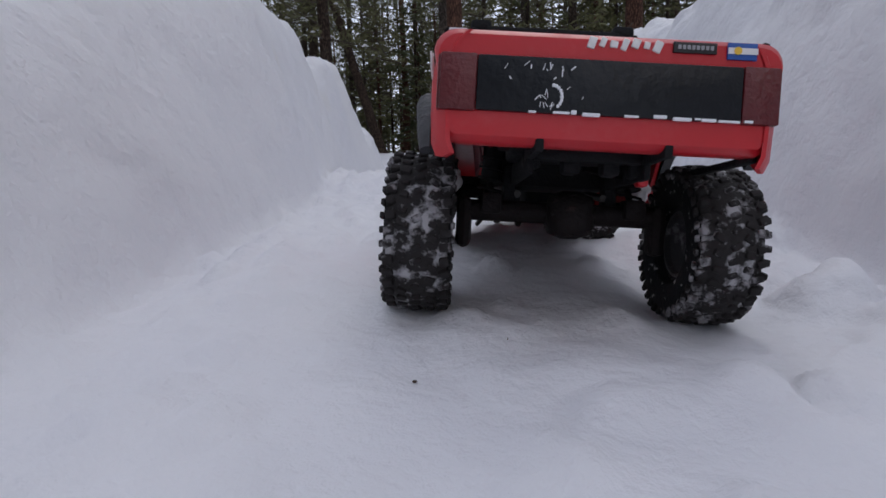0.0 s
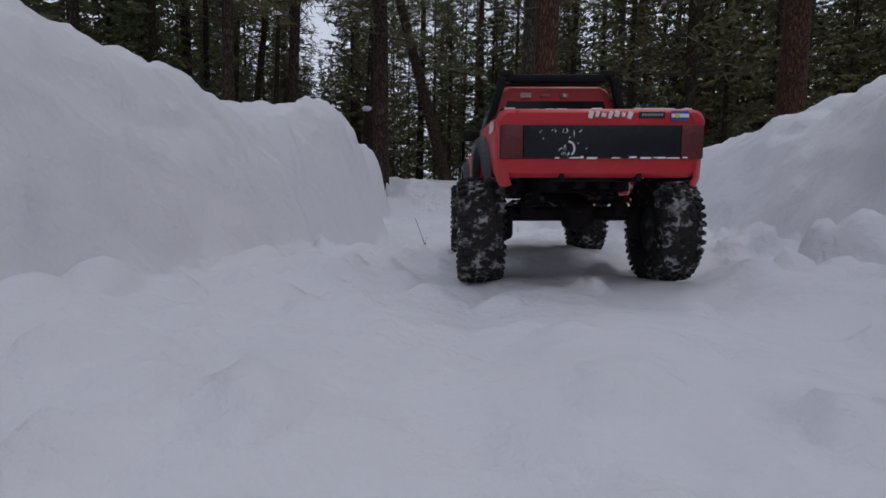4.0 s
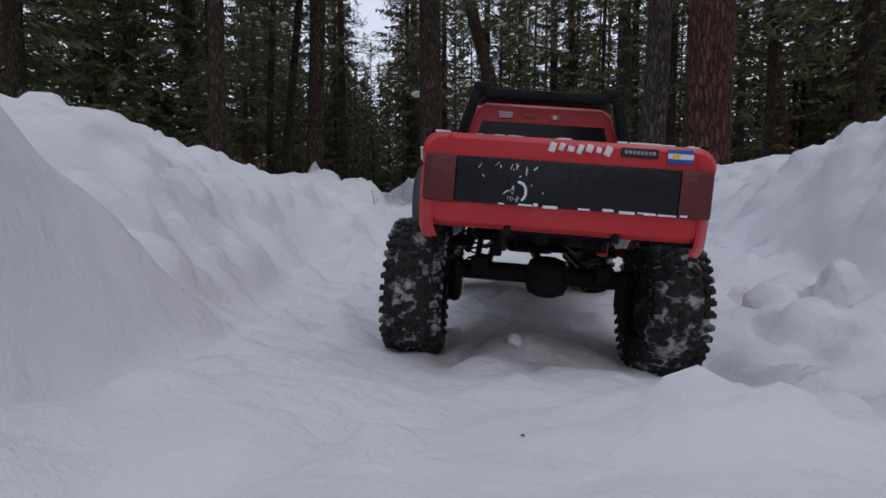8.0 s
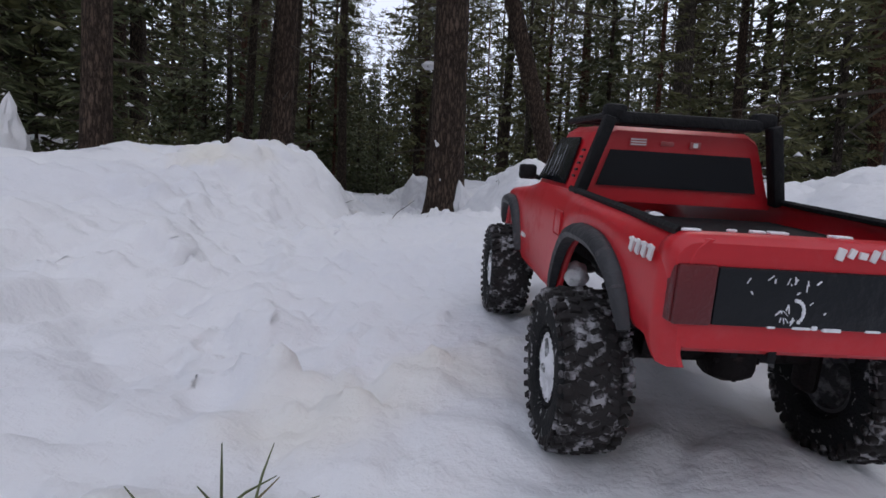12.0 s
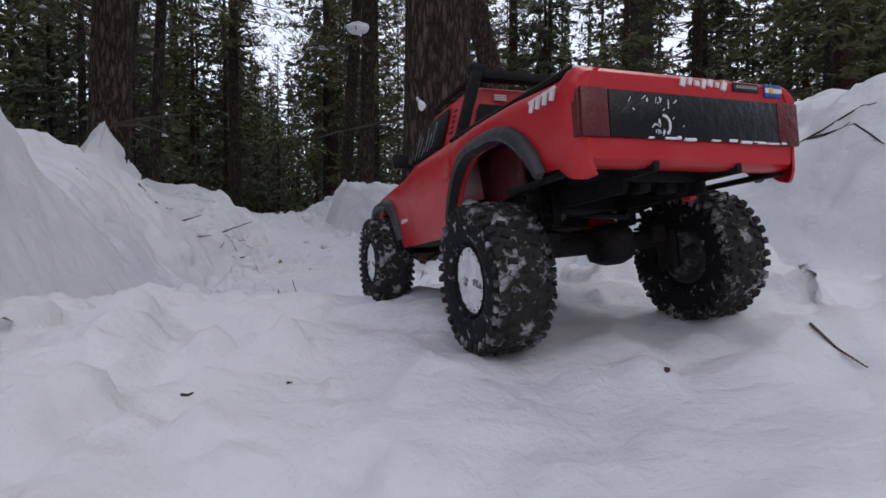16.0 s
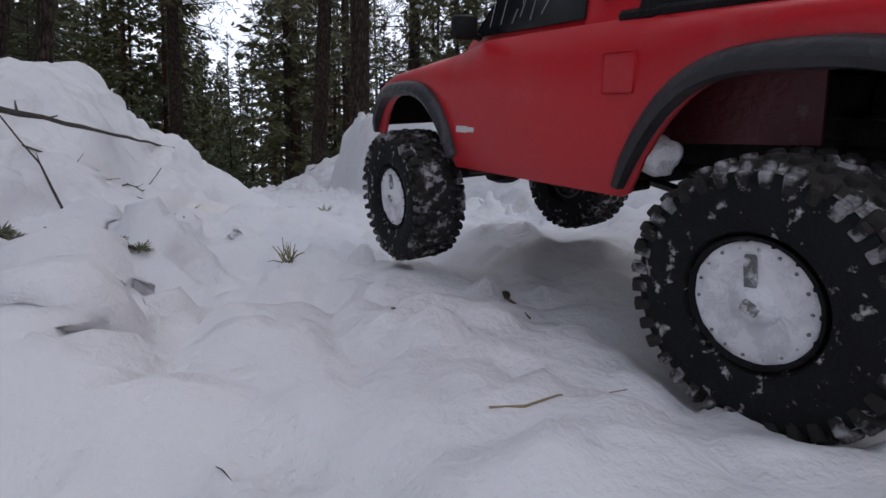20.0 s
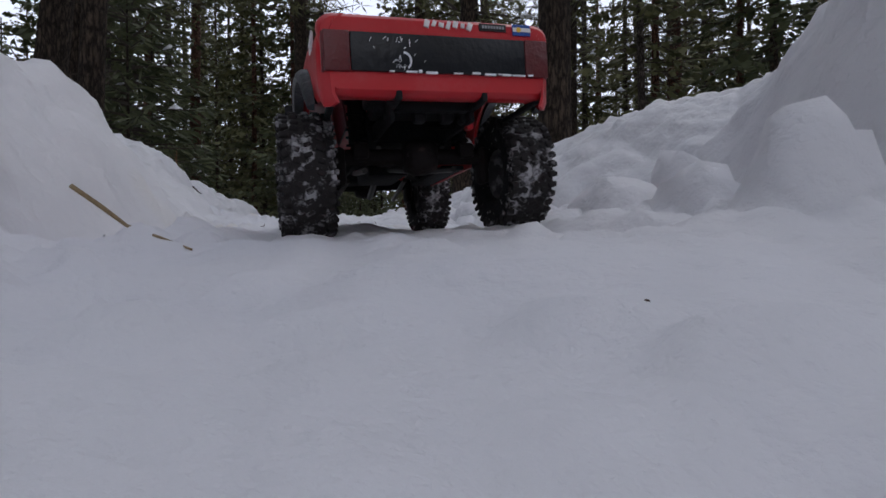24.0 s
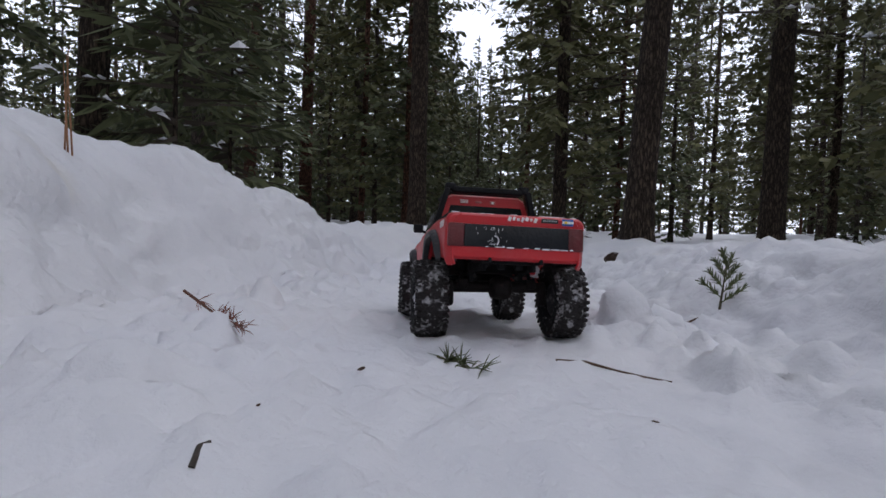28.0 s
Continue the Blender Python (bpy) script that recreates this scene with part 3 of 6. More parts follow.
def snow_height(x, y):
    x, y = np.asarray(x, float), np.asarray(y, float)
    u = x - track_x(y)
    z = np.interp(y, TRACK_Y, TRACK_Z) + np.interp(y, TRACK_Y, TRACK_TILT) * np.clip(u / 0.216, -1, 1)
    off_track, wall = 0.0, 0.0
    for side, table, seed in ((-1, LEFT_BANK, 3), (1, RIGHT_BANK, 11)):
        near = np.exp(-np.maximum(np.abs(u) - 1.5, 0) * 0.7)
        foot = bank_row(table, y, 1) + 0.018 * value_noise(y * 1.3, x * 1.3 + seed, seed) + 0.010 * value_noise(y * 5, x * 5, seed)
        width = bank_row(table, y, 2) * (1 + 0.08 * value_noise(y * 1.1, x * 1.1 + 2, seed + 1))
        high = bank_row(table, y, 3)
        high = high + np.minimum(1, np.abs(high) * 4) * near * (0.024 * value_noise(y * 2.2, u * 2.0, seed + 2) + 0.014 * value_noise(y * 5.5, u * 5.5, seed + 5))
        a = side * u - foot
        rise = bank_rise(a / width)
        z = z + high * rise - 0.25 * high * np.clip((a - width) / 2.0, 0, 1)
        wall = np.maximum(wall, 4 * rise * (1 - rise) * np.clip(1.7 * high / width - 0.5, 0, 1))
        off_track = off_track + smooth_step((a + 0.05) / 0.3)
    # lumps of thrown snow on the banks, small crumbs and ruts on the track
    soft = np.exp(-np.maximum(np.abs(u) - 2.5, 0) * 0.35)
    rubble = np.interp(y, (0, 3, 6.5, 8, 30), (0.30, 0.40, 0.6, 1.0, 1.0))
    aside = smooth_step((np.abs(u + 0.08) - 0.30) / 0.5)
    z = z + (1 - 0.85 * wall) * off_track * rubble * aside * (0.3 + 0.7 * soft) * (0.026 * puffs(x * 2.4, y * 2.4, 2, 21) + 0.016 * puffs(x * 4.7, y * 4.7, 2, 25) + 0.012 * fractal(x * 1.3, y * 1.3, 2, 23))
    z = z + (1 - 0.9 * wall) * off_track * rubble * (0.35 + 0.65 * aside) * (0.010 * puffs(x * 8, y * 8, 3, 27, 0.55) + 0.004 * fractal(x * 22, y * 22, 2, 31))
    on_track = 1 - np.clip(off_track, 0, 1)
    z = z + on_track * (0.005 * fractal(x * 5, y * 3.2, 2, 41) + (0.3 + 0.7 * rubble) * 0.0085 * puffs(x * 11, y * 9, 3, 51, 0.6))
    z = z - on_track * 0.005 * np.exp(-((np.abs(u) - 0.108) / 0.034) ** 2)
    # the rut is deep where the track climbs past the big pine
    z = z + 0.028 * smooth_step((-u - 0.15) / 0.07) * smooth_step((y - 15.95) / 0.25) * smooth_step((17.1 - y) / 0.4)
    for tx, ty, wide, tall in MOUNDS:
        z = z + tall * np.exp(-((x - tx) ** 2 + (y - ty) ** 2) / (wide * wide))
    # a broken block of pushed-up snow where the track levels out
    z = z + 0.065 * np.exp(-(((x + 2.60) / 0.30) ** 2 + ((y - 22.2) / 0.36) ** 2) ** 3)
    far = np.clip((np.hypot(u, np.maximum(y - 22, 0) * 0.7) - 5) / 25, 0, 1)
    z = z + far * 0.5 * fractal(x * 0.06, y * 0.06, 3, 61)
    return z


def ground_at(x, y):
    return float(snow_height(x, y))


def spread(lo, fine_lo, fine_hi, hi, step):
    """Even steps between the inner limits, growing ones out to the outer limits."""
    inner = list(np.arange(fine_lo, fine_hi + step / 2, step))
    out, gap = [], step
    at = inner[-1]
    while at < hi:
        gap *= 1.16
        at += gap
        out.append(at)
    back, gap, at = [], step, inner[0]
    while at > lo:
        gap *= 1.16
        at -= gap
        back.append(at)
    return np.array(back[::-1] + inner + out)


def add_clods(gx, gy, gz):
    """Rounded clods of broken snow, thickest along the feet of the banks."""
    rng = random.Random(9)
    rows_y = gy[:, 0]
    dzy, dzx = np.gradient(gz)
    steep = (dzx / np.gradient(gx, axis=1)) ** 2 + (dzy / np.gradient(gy, axis=0)) ** 2
    hold = 1 / (1 + 2.5 * steep)
    for _ in range(17000):
        y = rng.uniform(-0.6, 23)
        if y < 7 and rng.random() < 0.45:
            continue
        side = rng.choice((-1, 1))
        u = side * (0.22 + abs(rng.gauss(0, 0.30)))
        if rng.random() < 0.2:
            u = rng.uniform(-0.3, 0.3)
        r = min(0.045, 0.008 + rng.expovariate(1 / 0.011))
        if abs(u + 0.08) < 0.30:
            r = min(r, 0.020 if y < 7 else 0.016)
        x = float(track_x(y)) + u
        lo, hi = np.searchsorted(rows_y, (y - r * 1.5, y + r * 1.5))
        if hi <= lo:
            continue
        k0, k1 = np.searchsorted(gx[lo], (x - r * 1.5, x + r * 1.5))
        xs, ys = gx[lo:hi, k0:k1] - x, gy[lo:hi, k0:k1] - y
        squash, q = rng.uniform(0.7, 1.4), rng.uniform(0, 3.14)
        c, n = math.cos(q), math.sin(q)
        d = np.sqrt(((c * xs + n * ys) * squash) ** 2 + ((c * ys - n * xs) / squash) ** 2) / r
        gz[lo:hi, k0:k1] += hold[lo:hi, k0:k1] * rng.uniform(0.35, 0.75) * r * np.maximum(0, 1 - d * d) ** 0.7


def lattice3(i, j, k, seed):
    v = np.sin(i * 127.1 + j * 311.7 + k * 191.9 + seed * 74.7) * 43758.5453
    return v - np.floor(v)


def solid_noise(x, y, z, seed=0):
    i, j, k = np.floor(x), np.floor(y), np.floor(z)
    u, v, w = x - i, y - j, z - k
    u, v, w = u * u * (3 - 2 * u), v * v * (3 - 2 * v), w * w * (3 - 2 * w)
    total = 0.0
    for a, wa in ((0, 1 - u), (1, u)):
        for b, wb in ((0, 1 - v), (1, v)):
            for c, wc in ((0, 1 - w), (1, w)):
                total = total + wa * wb * wc * lattice3(i + a, j + b, k + c, seed)
    return total * 2 - 1


def swell(gx, gy, gz):
    """Push the snow out along its own slope in soft lumps, so that walls bulge too."""
    here = (np.abs(gx - track_x(gy)) < 4) & (gy > -1.5) & (gy < 27)
    dzy, dzx = np.gradient(gz)
    dx = np.gradient(gx, axis=1)
    dy = np.gradient(gy, axis=0)
    sx, sy = dzx / dx, dzy / dy
    size = np.sqrt(1 + sx * sx + sy * sy)
    lumps = np.zeros_like(gz)
    x, y, z = gx[here], gy[here], gz[here]
    c, q = math.cos(0.7), math.sin(0.7)
    rx, rz = c * x - q * z, q * x + c * z
    for scale, tall, seed in ((3.1, 0.75, 4), (6.5, 0.55, 1), (13.0, 0.38, 2), (27.0, 0.22, 3), (52.0, 0.11, 5)):
        n = solid_noise(rx * scale + 3.1 * seed, (y + 0.35 * x) * scale, rz * scale, seed)
        lumps[here] += tall * (np.abs(n) * 2 - 0.6)
    side = gx - track_x(gy)
    u = np.abs(side + 0.08)
    tall = 0.008 + 0.018 * smooth_step((u - 0.14) / 0.26)
    # the shovelled wall of the trench is smoother than the thrown-up side and the open wood
    trench = smooth_step((7.2 - gy) / 0.8)
    tall = tall * (1 - trench * np.where(side < -0.25, 0.35, 0.15))
    tall = tall * (1 + 0.35 * smooth_step((gy - 14.6) / 0.6) * smooth_step((17.3 - gy) / 0.5))
    lumps = lumps * tall
    lumps = lumps * np.clip(1.5 / np.maximum(size, 1.0), 0.45, 1.0)
    return gx - lumps * sx / size, gy - lumps * sy / size, gz + lumps / size


def wheel_feet():
    """Where the tyres press into the snow on their way: place and height of each foot."""
    feet = []
    for k in range(int(SECONDS * 10) + 1):
        row = truck_at(k / 10)
        m = pose(*row[:6])
        for front in (False, True):
            if front and k < 135:
                continue
            lean, travel = (0.0, row[8]) if front else (row[6], row[7])
            axle = m @ pose(0, FRONT_Y if front else REAR_Y, HUB_Z + travel, 0, lean, 0)
            for side in (-1, 1):
                p = axle @ Vector((side * TRACK_HALF, 0, 0))
                feet.append((p.x, p.y, p.z - TREAD_R + 0.004, 0.35 if front else 1.0))
    return feet


def press_ruts(gx, gy, gz):
    """Let the snow meet the tyres: ruts where they sink in, packed snow where they ride high."""
    total, weight = np.zeros_like(gz), np.full_like(gz, 0.35)
    rows_y = gy[:, gy.shape[1] // 2]
    for x, y, z, share in wheel_feet():
        lo, hi = np.searchsorted(rows_y, (y - 0.20, y + 0.20))
        cols = gx[(lo + hi) // 2]
        a, b = np.searchsorted(cols, (x - 0.14, x + 0.14))
        xs, ys, zs = gx[lo:hi, a:b], gy[lo:hi, a:b], gz[lo:hi, a:b]
        d = ((xs - x) / 0.045) ** 2 + ((ys - y) / 0.060) ** 2
        w = share * np.exp(-d)
        here = (zs * w).sum() / w.sum()
        total[lo:hi, a:b] += w * np.clip(z - here, -0.06, 0.05)
        weight[lo:hi, a:b] += w
    return gz + total / weight


SNOW_GRID = []


def build_ground():
    us = spread(-500, -0.85, 0.85, 500, 0.0100)
    ys = spread(-300, -0.4, 22.6, 500, 0.0130)
    gu, gy = np.meshgrid(us, ys)
    bend = np.clip(1 - (np.abs(gu) - 3) / 20, 0, 1)
    gx = gu + track_x(np.clip(gy, 0, 30)) * bend
    gz = snow_height(gx, gy)
    add_clods(gx, gy, gz)
    gx, gy, gz = swell(gx, gy, gz)
    gz = press_ruts(gx, gy, gz)
    n, k = gx.shape
    verts = np.stack([gx, gy, gz], -1).reshape(-1, 3)
    idx = np.arange(n * k).reshape(n, k)
    quads = np.stack([idx[:-1, :-1], idx[:-1, 1:], idx[1:, 1:], idx[1:, :-1]], -1).reshape(-1, 4)
    me = bpy.data.meshes.new("ground")
    me.vertices.add(len(verts))
    me.vertices.foreach_set("co", verts.ravel())
    me.loops.add(quads.size)
    me.loops.foreach_set("vertex_index", quads.ravel())
    me.polygons.add(len(quads))
    me.polygons.foreach_set("loop_start", np.arange(len(quads)) * 4)
    me.polygons.foreach_set("use_smooth", np.ones(len(quads), bool))
    me.update(calc_edges=True)
    me.materials.append(SNOW)
    SNOW_GRID.extend((gx, gy, gz))
    return tagged(new("ground", me), "deep packed snow with a sunken track between banks", "snow", kind="structure")


build_ground()


def surface_at(x, y):
    """Height of the finished snow, lumps and ruts included."""
    gx, gy, gz = SNOW_GRID
    r = int(np.searchsorted(gy[:, gy.shape[1] // 2], y))
    lo, hi = max(0, r - 5), r + 6
    c = int(np.searchsorted(gx[min(r, len(gx) - 1)], x))
    a, b = max(0, c - 6), c + 7
    d = (gx[lo:hi, a:b] - x) ** 2 + (gy[lo:hi, a:b] - y) ** 2 + 1e-6
    near = np.argsort(d, axis=None)[:4]
    w = 1 / d.ravel()[near]
    return float((gz[lo:hi, a:b].ravel()[near] * w).sum() / w.sum())


def resting(at):
    return (at[0], at[1], surface_at(at[0], at[1]))


# ---- trees ----
class Soup:
    """Loose triangles and quads, gathered as plain lists."""

    def __init__(self):
        self.v, self.f, self.m = [], [], []

    def face(self, points, mat):
        n = len(self.v)
        self.v += [tuple(p) for p in points]
        self.f.append(tuple(range(n, n + len(points))))
        self.m.append(mat)

    def stem(self, a, b, ra, rb, mat):
        a, b = Vector(a), Vector(b)
        way = (b - a).normalized()
        s = way.orthogonal().normalized()
        o = way.cross(s)
        n = len(self.v)
        for p, r in ((a, ra), (b, rb)):
            for k in range(3):
                q = 2.094 * k
                self.v.append(tuple(p + r * (math.cos(q) * s + math.sin(q) * o)))
        for k in range(3):
            self.f.append((n + k, n + (k + 1) % 3, n + 3 + (k + 1) % 3, n + 3 + k))
            self.m.append(mat)

    def mesh(self, name, mats):
        me = bpy.data.meshes.new(name)
        me.from_pydata(self.v, [], self.f)
        for m in mats:
            me.materials.append(m)
        me.polygons.foreach_set("material_index", self.m)
        return me


def spray(soup, rng, a, b, wide, droop, step, mat, snow_chance, grain):
    """Narrow side twigs of needles along a branch from a to b, turned every way."""
    a, b = Vector(a), Vector(b)
    way = b - a
    length = way.length
    if length < 0.05:
        return
    way.normalize()
    side = Vector((-way.y, way.x, 0)).normalized()
    n = max(2, int(length / step))
    for k in range(n):
        t = 0.08 + 0.92 * (k + rng.random()) / n
        p = a + (b - a) * t
        for s in (-1, 1):
            w = wide * (1.15 - 0.6 * t) * rng.uniform(0.5, 1.2)
            out = (side * s * rng.uniform(0.5, 1.1) + way * rng.uniform(0.4, 1.1) + Vector((0, 0, rng.uniform(-0.5, 0.35)))).normalized()
            tip = p + out * w + Vector((0, 0, -droop * w * rng.uniform(0.1, 1.2)))
            half = rng.uniform(0.019, 0.034) * grain
            mid = p.lerp(tip, rng.uniform(0.35, 0.65))
            roll = rng.uniform(-1.3, 1.3)
            flat = out.cross(Vector((0, 0, 1))).normalized()
            across = (flat * math.cos(roll) + out.cross(flat) * math.sin(roll)) * half
            soup.face((p, mid + across, tip, mid - across), mat)
        if rng.random() < snow_chance * grain:
            c = p + Vector((0, 0, 0.010))
            r = rng.uniform(0.015, 0.045)
            top = c + Vector((0, 0, r * 0.9))
            ring = [c + way * (math.cos(q) * r * rng.uniform(1.0, 2.0)) + side * (math.sin(q) * r) + Vector((0, 0, rng.uniform(-0.5, 0.2) * r))
                    for q in (0, 1.26, 2.51, 3.77, 5.03)]
            for i in range(5):
                soup.face((ring[i], ring[(i + 1) % 5], top), 2)


def fir_crown(seed, tall, base, reach, dense=1.0, needle=None, snow_chance=0.02, grain=1.0):
    rng = random.Random(seed)
    soup = Soup()
    # dead bare twigs under the living crown
    for _ in range(int((base - 0.3) * 5)):
        q, z, r = rng.uniform(0, 6.28), rng.uniform(0.3, base), rng.uniform(0.3, 0.9)
        a = Vector((0.08 * math.cos(q), 0.08 * math.sin(q), z))
        c = a + Vector((r * math.cos(q), r * math.sin(q), rng.uniform(-0.4, 0.1) * r))
        soup.stem(a, c, 0.010, 0.003, 0)
        for _ in range(3):
            m = a.lerp(c, rng.uniform(0.3, 0.95))
            soup.stem(m, m + Vector((rng.uniform(-1, 1), rng.uniform(-1, 1), rng.uniform(-0.8, 0.3))) * 0.22, 0.005, 0.002, 0)
    z = base
    while z < tall - 0.15:
        t = (z - base) / (tall - base)
        q = rng.uniform(0, 6.283)
        long = reach * (1 - t) ** 0.8 + 0.12
        if t < 0.12:
            long *= 0.6 + 3.3 * t
        r = long * rng.uniform(0.45, 1.12)
        dip = rng.uniform(0.05, 0.45) * (1 - 0.9 * t) - 0.5 * t
        p0 = Vector((0.03 * math.cos(q), 0.03 * math.sin(q), z))
        bend = rng.uniform(-0.2, 0.2)
        p1 = Vector((r * 0.5 * math.cos(q), r * 0.5 * math.sin(q), z - dip * r * 0.5))
        p2 = Vector((r * math.cos(q + bend), r * math.sin(q + bend), z - dip * r * rng.uniform(0.5, 0.9)))
        soup.stem(p0, p1, 0.010 + 0.010 * (1 - t), 0.008, 0)
        soup.stem(p1, p2, 0.008, 0.003, 0)
        spray(soup, rng, p0.lerp(p1, 0.2), p1, 0.20 + 0.10 * r, 0.30, 0.060 * grain, 1, snow_chance, grain)
        spray(soup, rng, p1, p2, 0.18 + 0.08 * r, 0.40, 0.048 * grain, 1, snow_chance, grain)
        z += rng.uniform(0.3, 1.7) * (0.052 + 0.03 * t) / dense
    return soup.mesh("crown", (TWIG, needle or NEEDLE_FIR, BRANCH_SNOW))


def pine_crown(seed, tall, base, reach, dead_from, grain=1.0):
    """Bare dead twigs low down, tufts of long needles on up-swept limbs above."""
    rng = random.Random(seed)
    soup = Soup()
    z = dead_from
    while z < base:
        for _ in range(rng.randint(0, 2)):
            q = rng.uniform(0, 6.28)
            r = rng.uniform(0.3, 1.1)
            a = Vector((0.10 * math.cos(q), 0.10 * math.sin(q), z))
            b = Vector((r * math.cos(q), r * math.sin(q), z - rng.uniform(-0.15, 0.35)))
            soup.stem(a, b, 0.014, 0.003, 0)
            for _ in range(rng.randint(1, 4)):
                m = a.lerp(b, rng.uniform(0.35, 0.95))
                d = Vector((rng.uniform(-1, 1), rng.uniform(-1, 1), rng.uniform(-0.7, 0.3))).normalized() * rng.uniform(0.1, 0.35)
                soup.stem(m, m + d, 0.005, 0.0015, 0)
        z += 0.35
    z = base
    while z < tall:
        t = (z - base) / (tall - base)
        for _ in range(rng.randint(2, 4)):
            q = rng.uniform(0, 6.28)
            r = reach * (1.05 - 0.8 * t) * rng.uniform(0.5, 1.1)
            a = Vector((0.08 * math.cos(q), 0.08 * math.sin(q), z))
            b = Vector((r * math.cos(q), r * math.sin(q), z + r * rng.uniform(-0.25, 0.25)))
            soup.stem(a, b, 0.025 * (1.2 - t), 0.006, 0)
            for k in range(int((5 + r * 5) / grain)):
                m = a.lerp(b, rng.uniform(0.35, 1.0)) + Vector((rng.uniform(-1, 1), rng.uniform(-1, 1), rng.uniform(-0.6, 0.8))) * 0.16 * r
                for _ in range(int(9 / grain)):
                    d = Vector((rng.uniform(-1, 1), rng.uniform(-1, 1), rng.uniform(-0.6, 1))).normalized()
                    n = d.orthogonal().normalized() * 0.014 * grain
                    e = m + d * rng.uniform(0.13, 0.25) * grain**0.5
                    soup.face((m, (m + e) / 2 + n, e, (m + e) / 2 - n), 1)
                if rng.random() < 0.10:
                    r2 = rng.uniform(0.03, 0.08)
                    top = m + Vector((0, 0, r2))
                    ring = [m + Vector((math.cos(w) * r2 * 1.6, math.sin(w) * r2, 0)) for w in (0, 1.26, 2.51, 3.77, 5.03)]
                    for i in range(5):
                        soup.face((ring[i], ring[(i + 1) % 5], top), 2)
        z += 0.30
    return soup.mesh("crown", (TWIG, NEEDLE_PINE, BRANCH_SNOW))


def trunk_mesh(seed, tall, wide, lean_x, lean_y, mat, sides=20, rough=0.05):
    rng = random.Random(seed)
    bm = bmesh.new()
    rings = []
    ph = rng.uniform(0, 6.28)
    levels = [0.0, 0.12, 0.28, 0.5, 0.9, 1.4, 2.0, 2.8, 3.8, 5.0, 6.5, 8.5, 11, 14, 18]
    levels = [z for z in levels if z < tall] + [tall]
    for z in levels:
        r = wide / 2 * (1 - 0.78 * z / tall) * (1 + 0.30 * math.exp(-z / 0.22))
        cx, cy = lean_x * z + 0.02 * math.sin(z * 0.5 + ph), lean_y * z + 0.02 * math.cos(z * 0.4 + ph)
        ring = []
        for k in range(sides):
            q = 2 * math.pi * k / sides
            w = 1 + rough * noise.noise(Vector((math.cos(q) * 2.2 + seed, math.sin(q) * 2.2, z * 0.7))) \
                + 0.16 * math.exp(-z / 0.25) * math.sin(4 * q + ph)
            ring.append(bm.verts.new((cx + r * w * math.cos(q), cy + r * w * math.sin(q), z)))
        rings.append(ring)
    for a, b in zip(rings, rings[1:]):
        for k in range(sides):
            bm.faces.new((a[k], a[(k + 1) % sides], b[(k + 1) % sides], b[k]))
    bm.faces.new(rings[-1])
    return mesh_of("trunk", bm, mat)


BARKS = {"red": BARK_RED, "brown": BARK_BROWN, "grey": BARK_GREY, "dark": BARK_DARK}
TREE_LABEL = {"red": "tall pine with a reddish plated trunk standing in snow", "brown": "tall pine with a brown furrowed trunk standing in snow",
              "grey": "tall pine with a grey-brown trunk standing in snow", "dark": "tall pine with a dark trunk standing in snow"}
FAR_PINES = [pine_crown(15 + k, 17 + k, 3.0 + 0.7 * k, 2.0, 0.8, 2.2) for k in range(2)]
PINE_CROWNS = [pine_crown(5 + k, 17 + k, 3.6 + 0.7 * k, 1.9, 0.8 + 0.3 * k, 1.2) for k in range(3)]
NEAR_FIRS = [fir_crown(51, 12, 0.7, 1.6, 0.8, None, 0.02, 1.15), fir_crown(52, 15, 1.4, 1.6, 0.75, NEEDLE_PINE, 0.02, 1.3)]
MID_FIRS = [fir_crown(21, 13, 0.6, 2.0, 0.85, None, 0.02, 2.1), fir_crown(22, 16, 1.2, 2.0, 0.8, NEEDLE_PINE, 0.02, 2.1)]
FIR_CROWNS = [fir_crown(23, 13, 0.5, 2.2, 0.92, None, 0.02, 3.6), fir_crown(24, 16, 0.9, 2.3, 0.85, NEEDLE_PINE, 0.02, 3.6),
              fir_crown(25, 10, 0.35, 1.7, 0.95, None, 0.02, 3.0), fir_crown(26, 18, 2.2, 2.1, 0.65, None, 0.02, 3.6)]
THIN_CROWNS = [fir_crown(31, 15, 1.0, 1.6, 0.85, NEEDLE_PINE, 0.02, 2.7), fir_crown(32, 17, 1.3, 1.6, 0.8, NEEDLE_PINE, 0.02, 2.7)]
SAPLING_CROWNS = [fir_crown(41, 2.6, 0.12, 0.65, 2.4, None, 0.06, 0.55), fir_crown(42, 1.5, 0.08, 0.45, 2.8, NEEDLE_PINE, 0.10, 0.45)]


def plant(name, trunk, crown, x, y, turn, size, label, category, group, lean=(0, 0), sink=0.12):
    root = thing(name, label, category, group, pose(x, y, ground_at(x, y) - sink, 0, 0, turn))
    t = new("trunk", trunk)
    t.parent = root
    c = new("crown", crown)
    c.parent = root
    if size != 1:
        c.scale = (size, size, size)
        t.scale = (size, size, size)
    if lean != (0, 0):
        c.matrix_local = Matrix(((size, 0, lean[0], 0), (0, size, lean[1], 0), (0, 0, size, 0), (0, 0, 0, 1)))
    return root


for i, (x, y, d, lx, ly, bark) in enumerate(NEAR_TREES):
    mesh = trunk_mesh(100 + i, 18, d, lx, ly, BARKS[bark], 28)
    plant("pine_tree", mesh, PINE_CROWNS[i % 3], x, y, 0, 1, TREE_LABEL[bark], "tree", "pine trees", (0, 0))

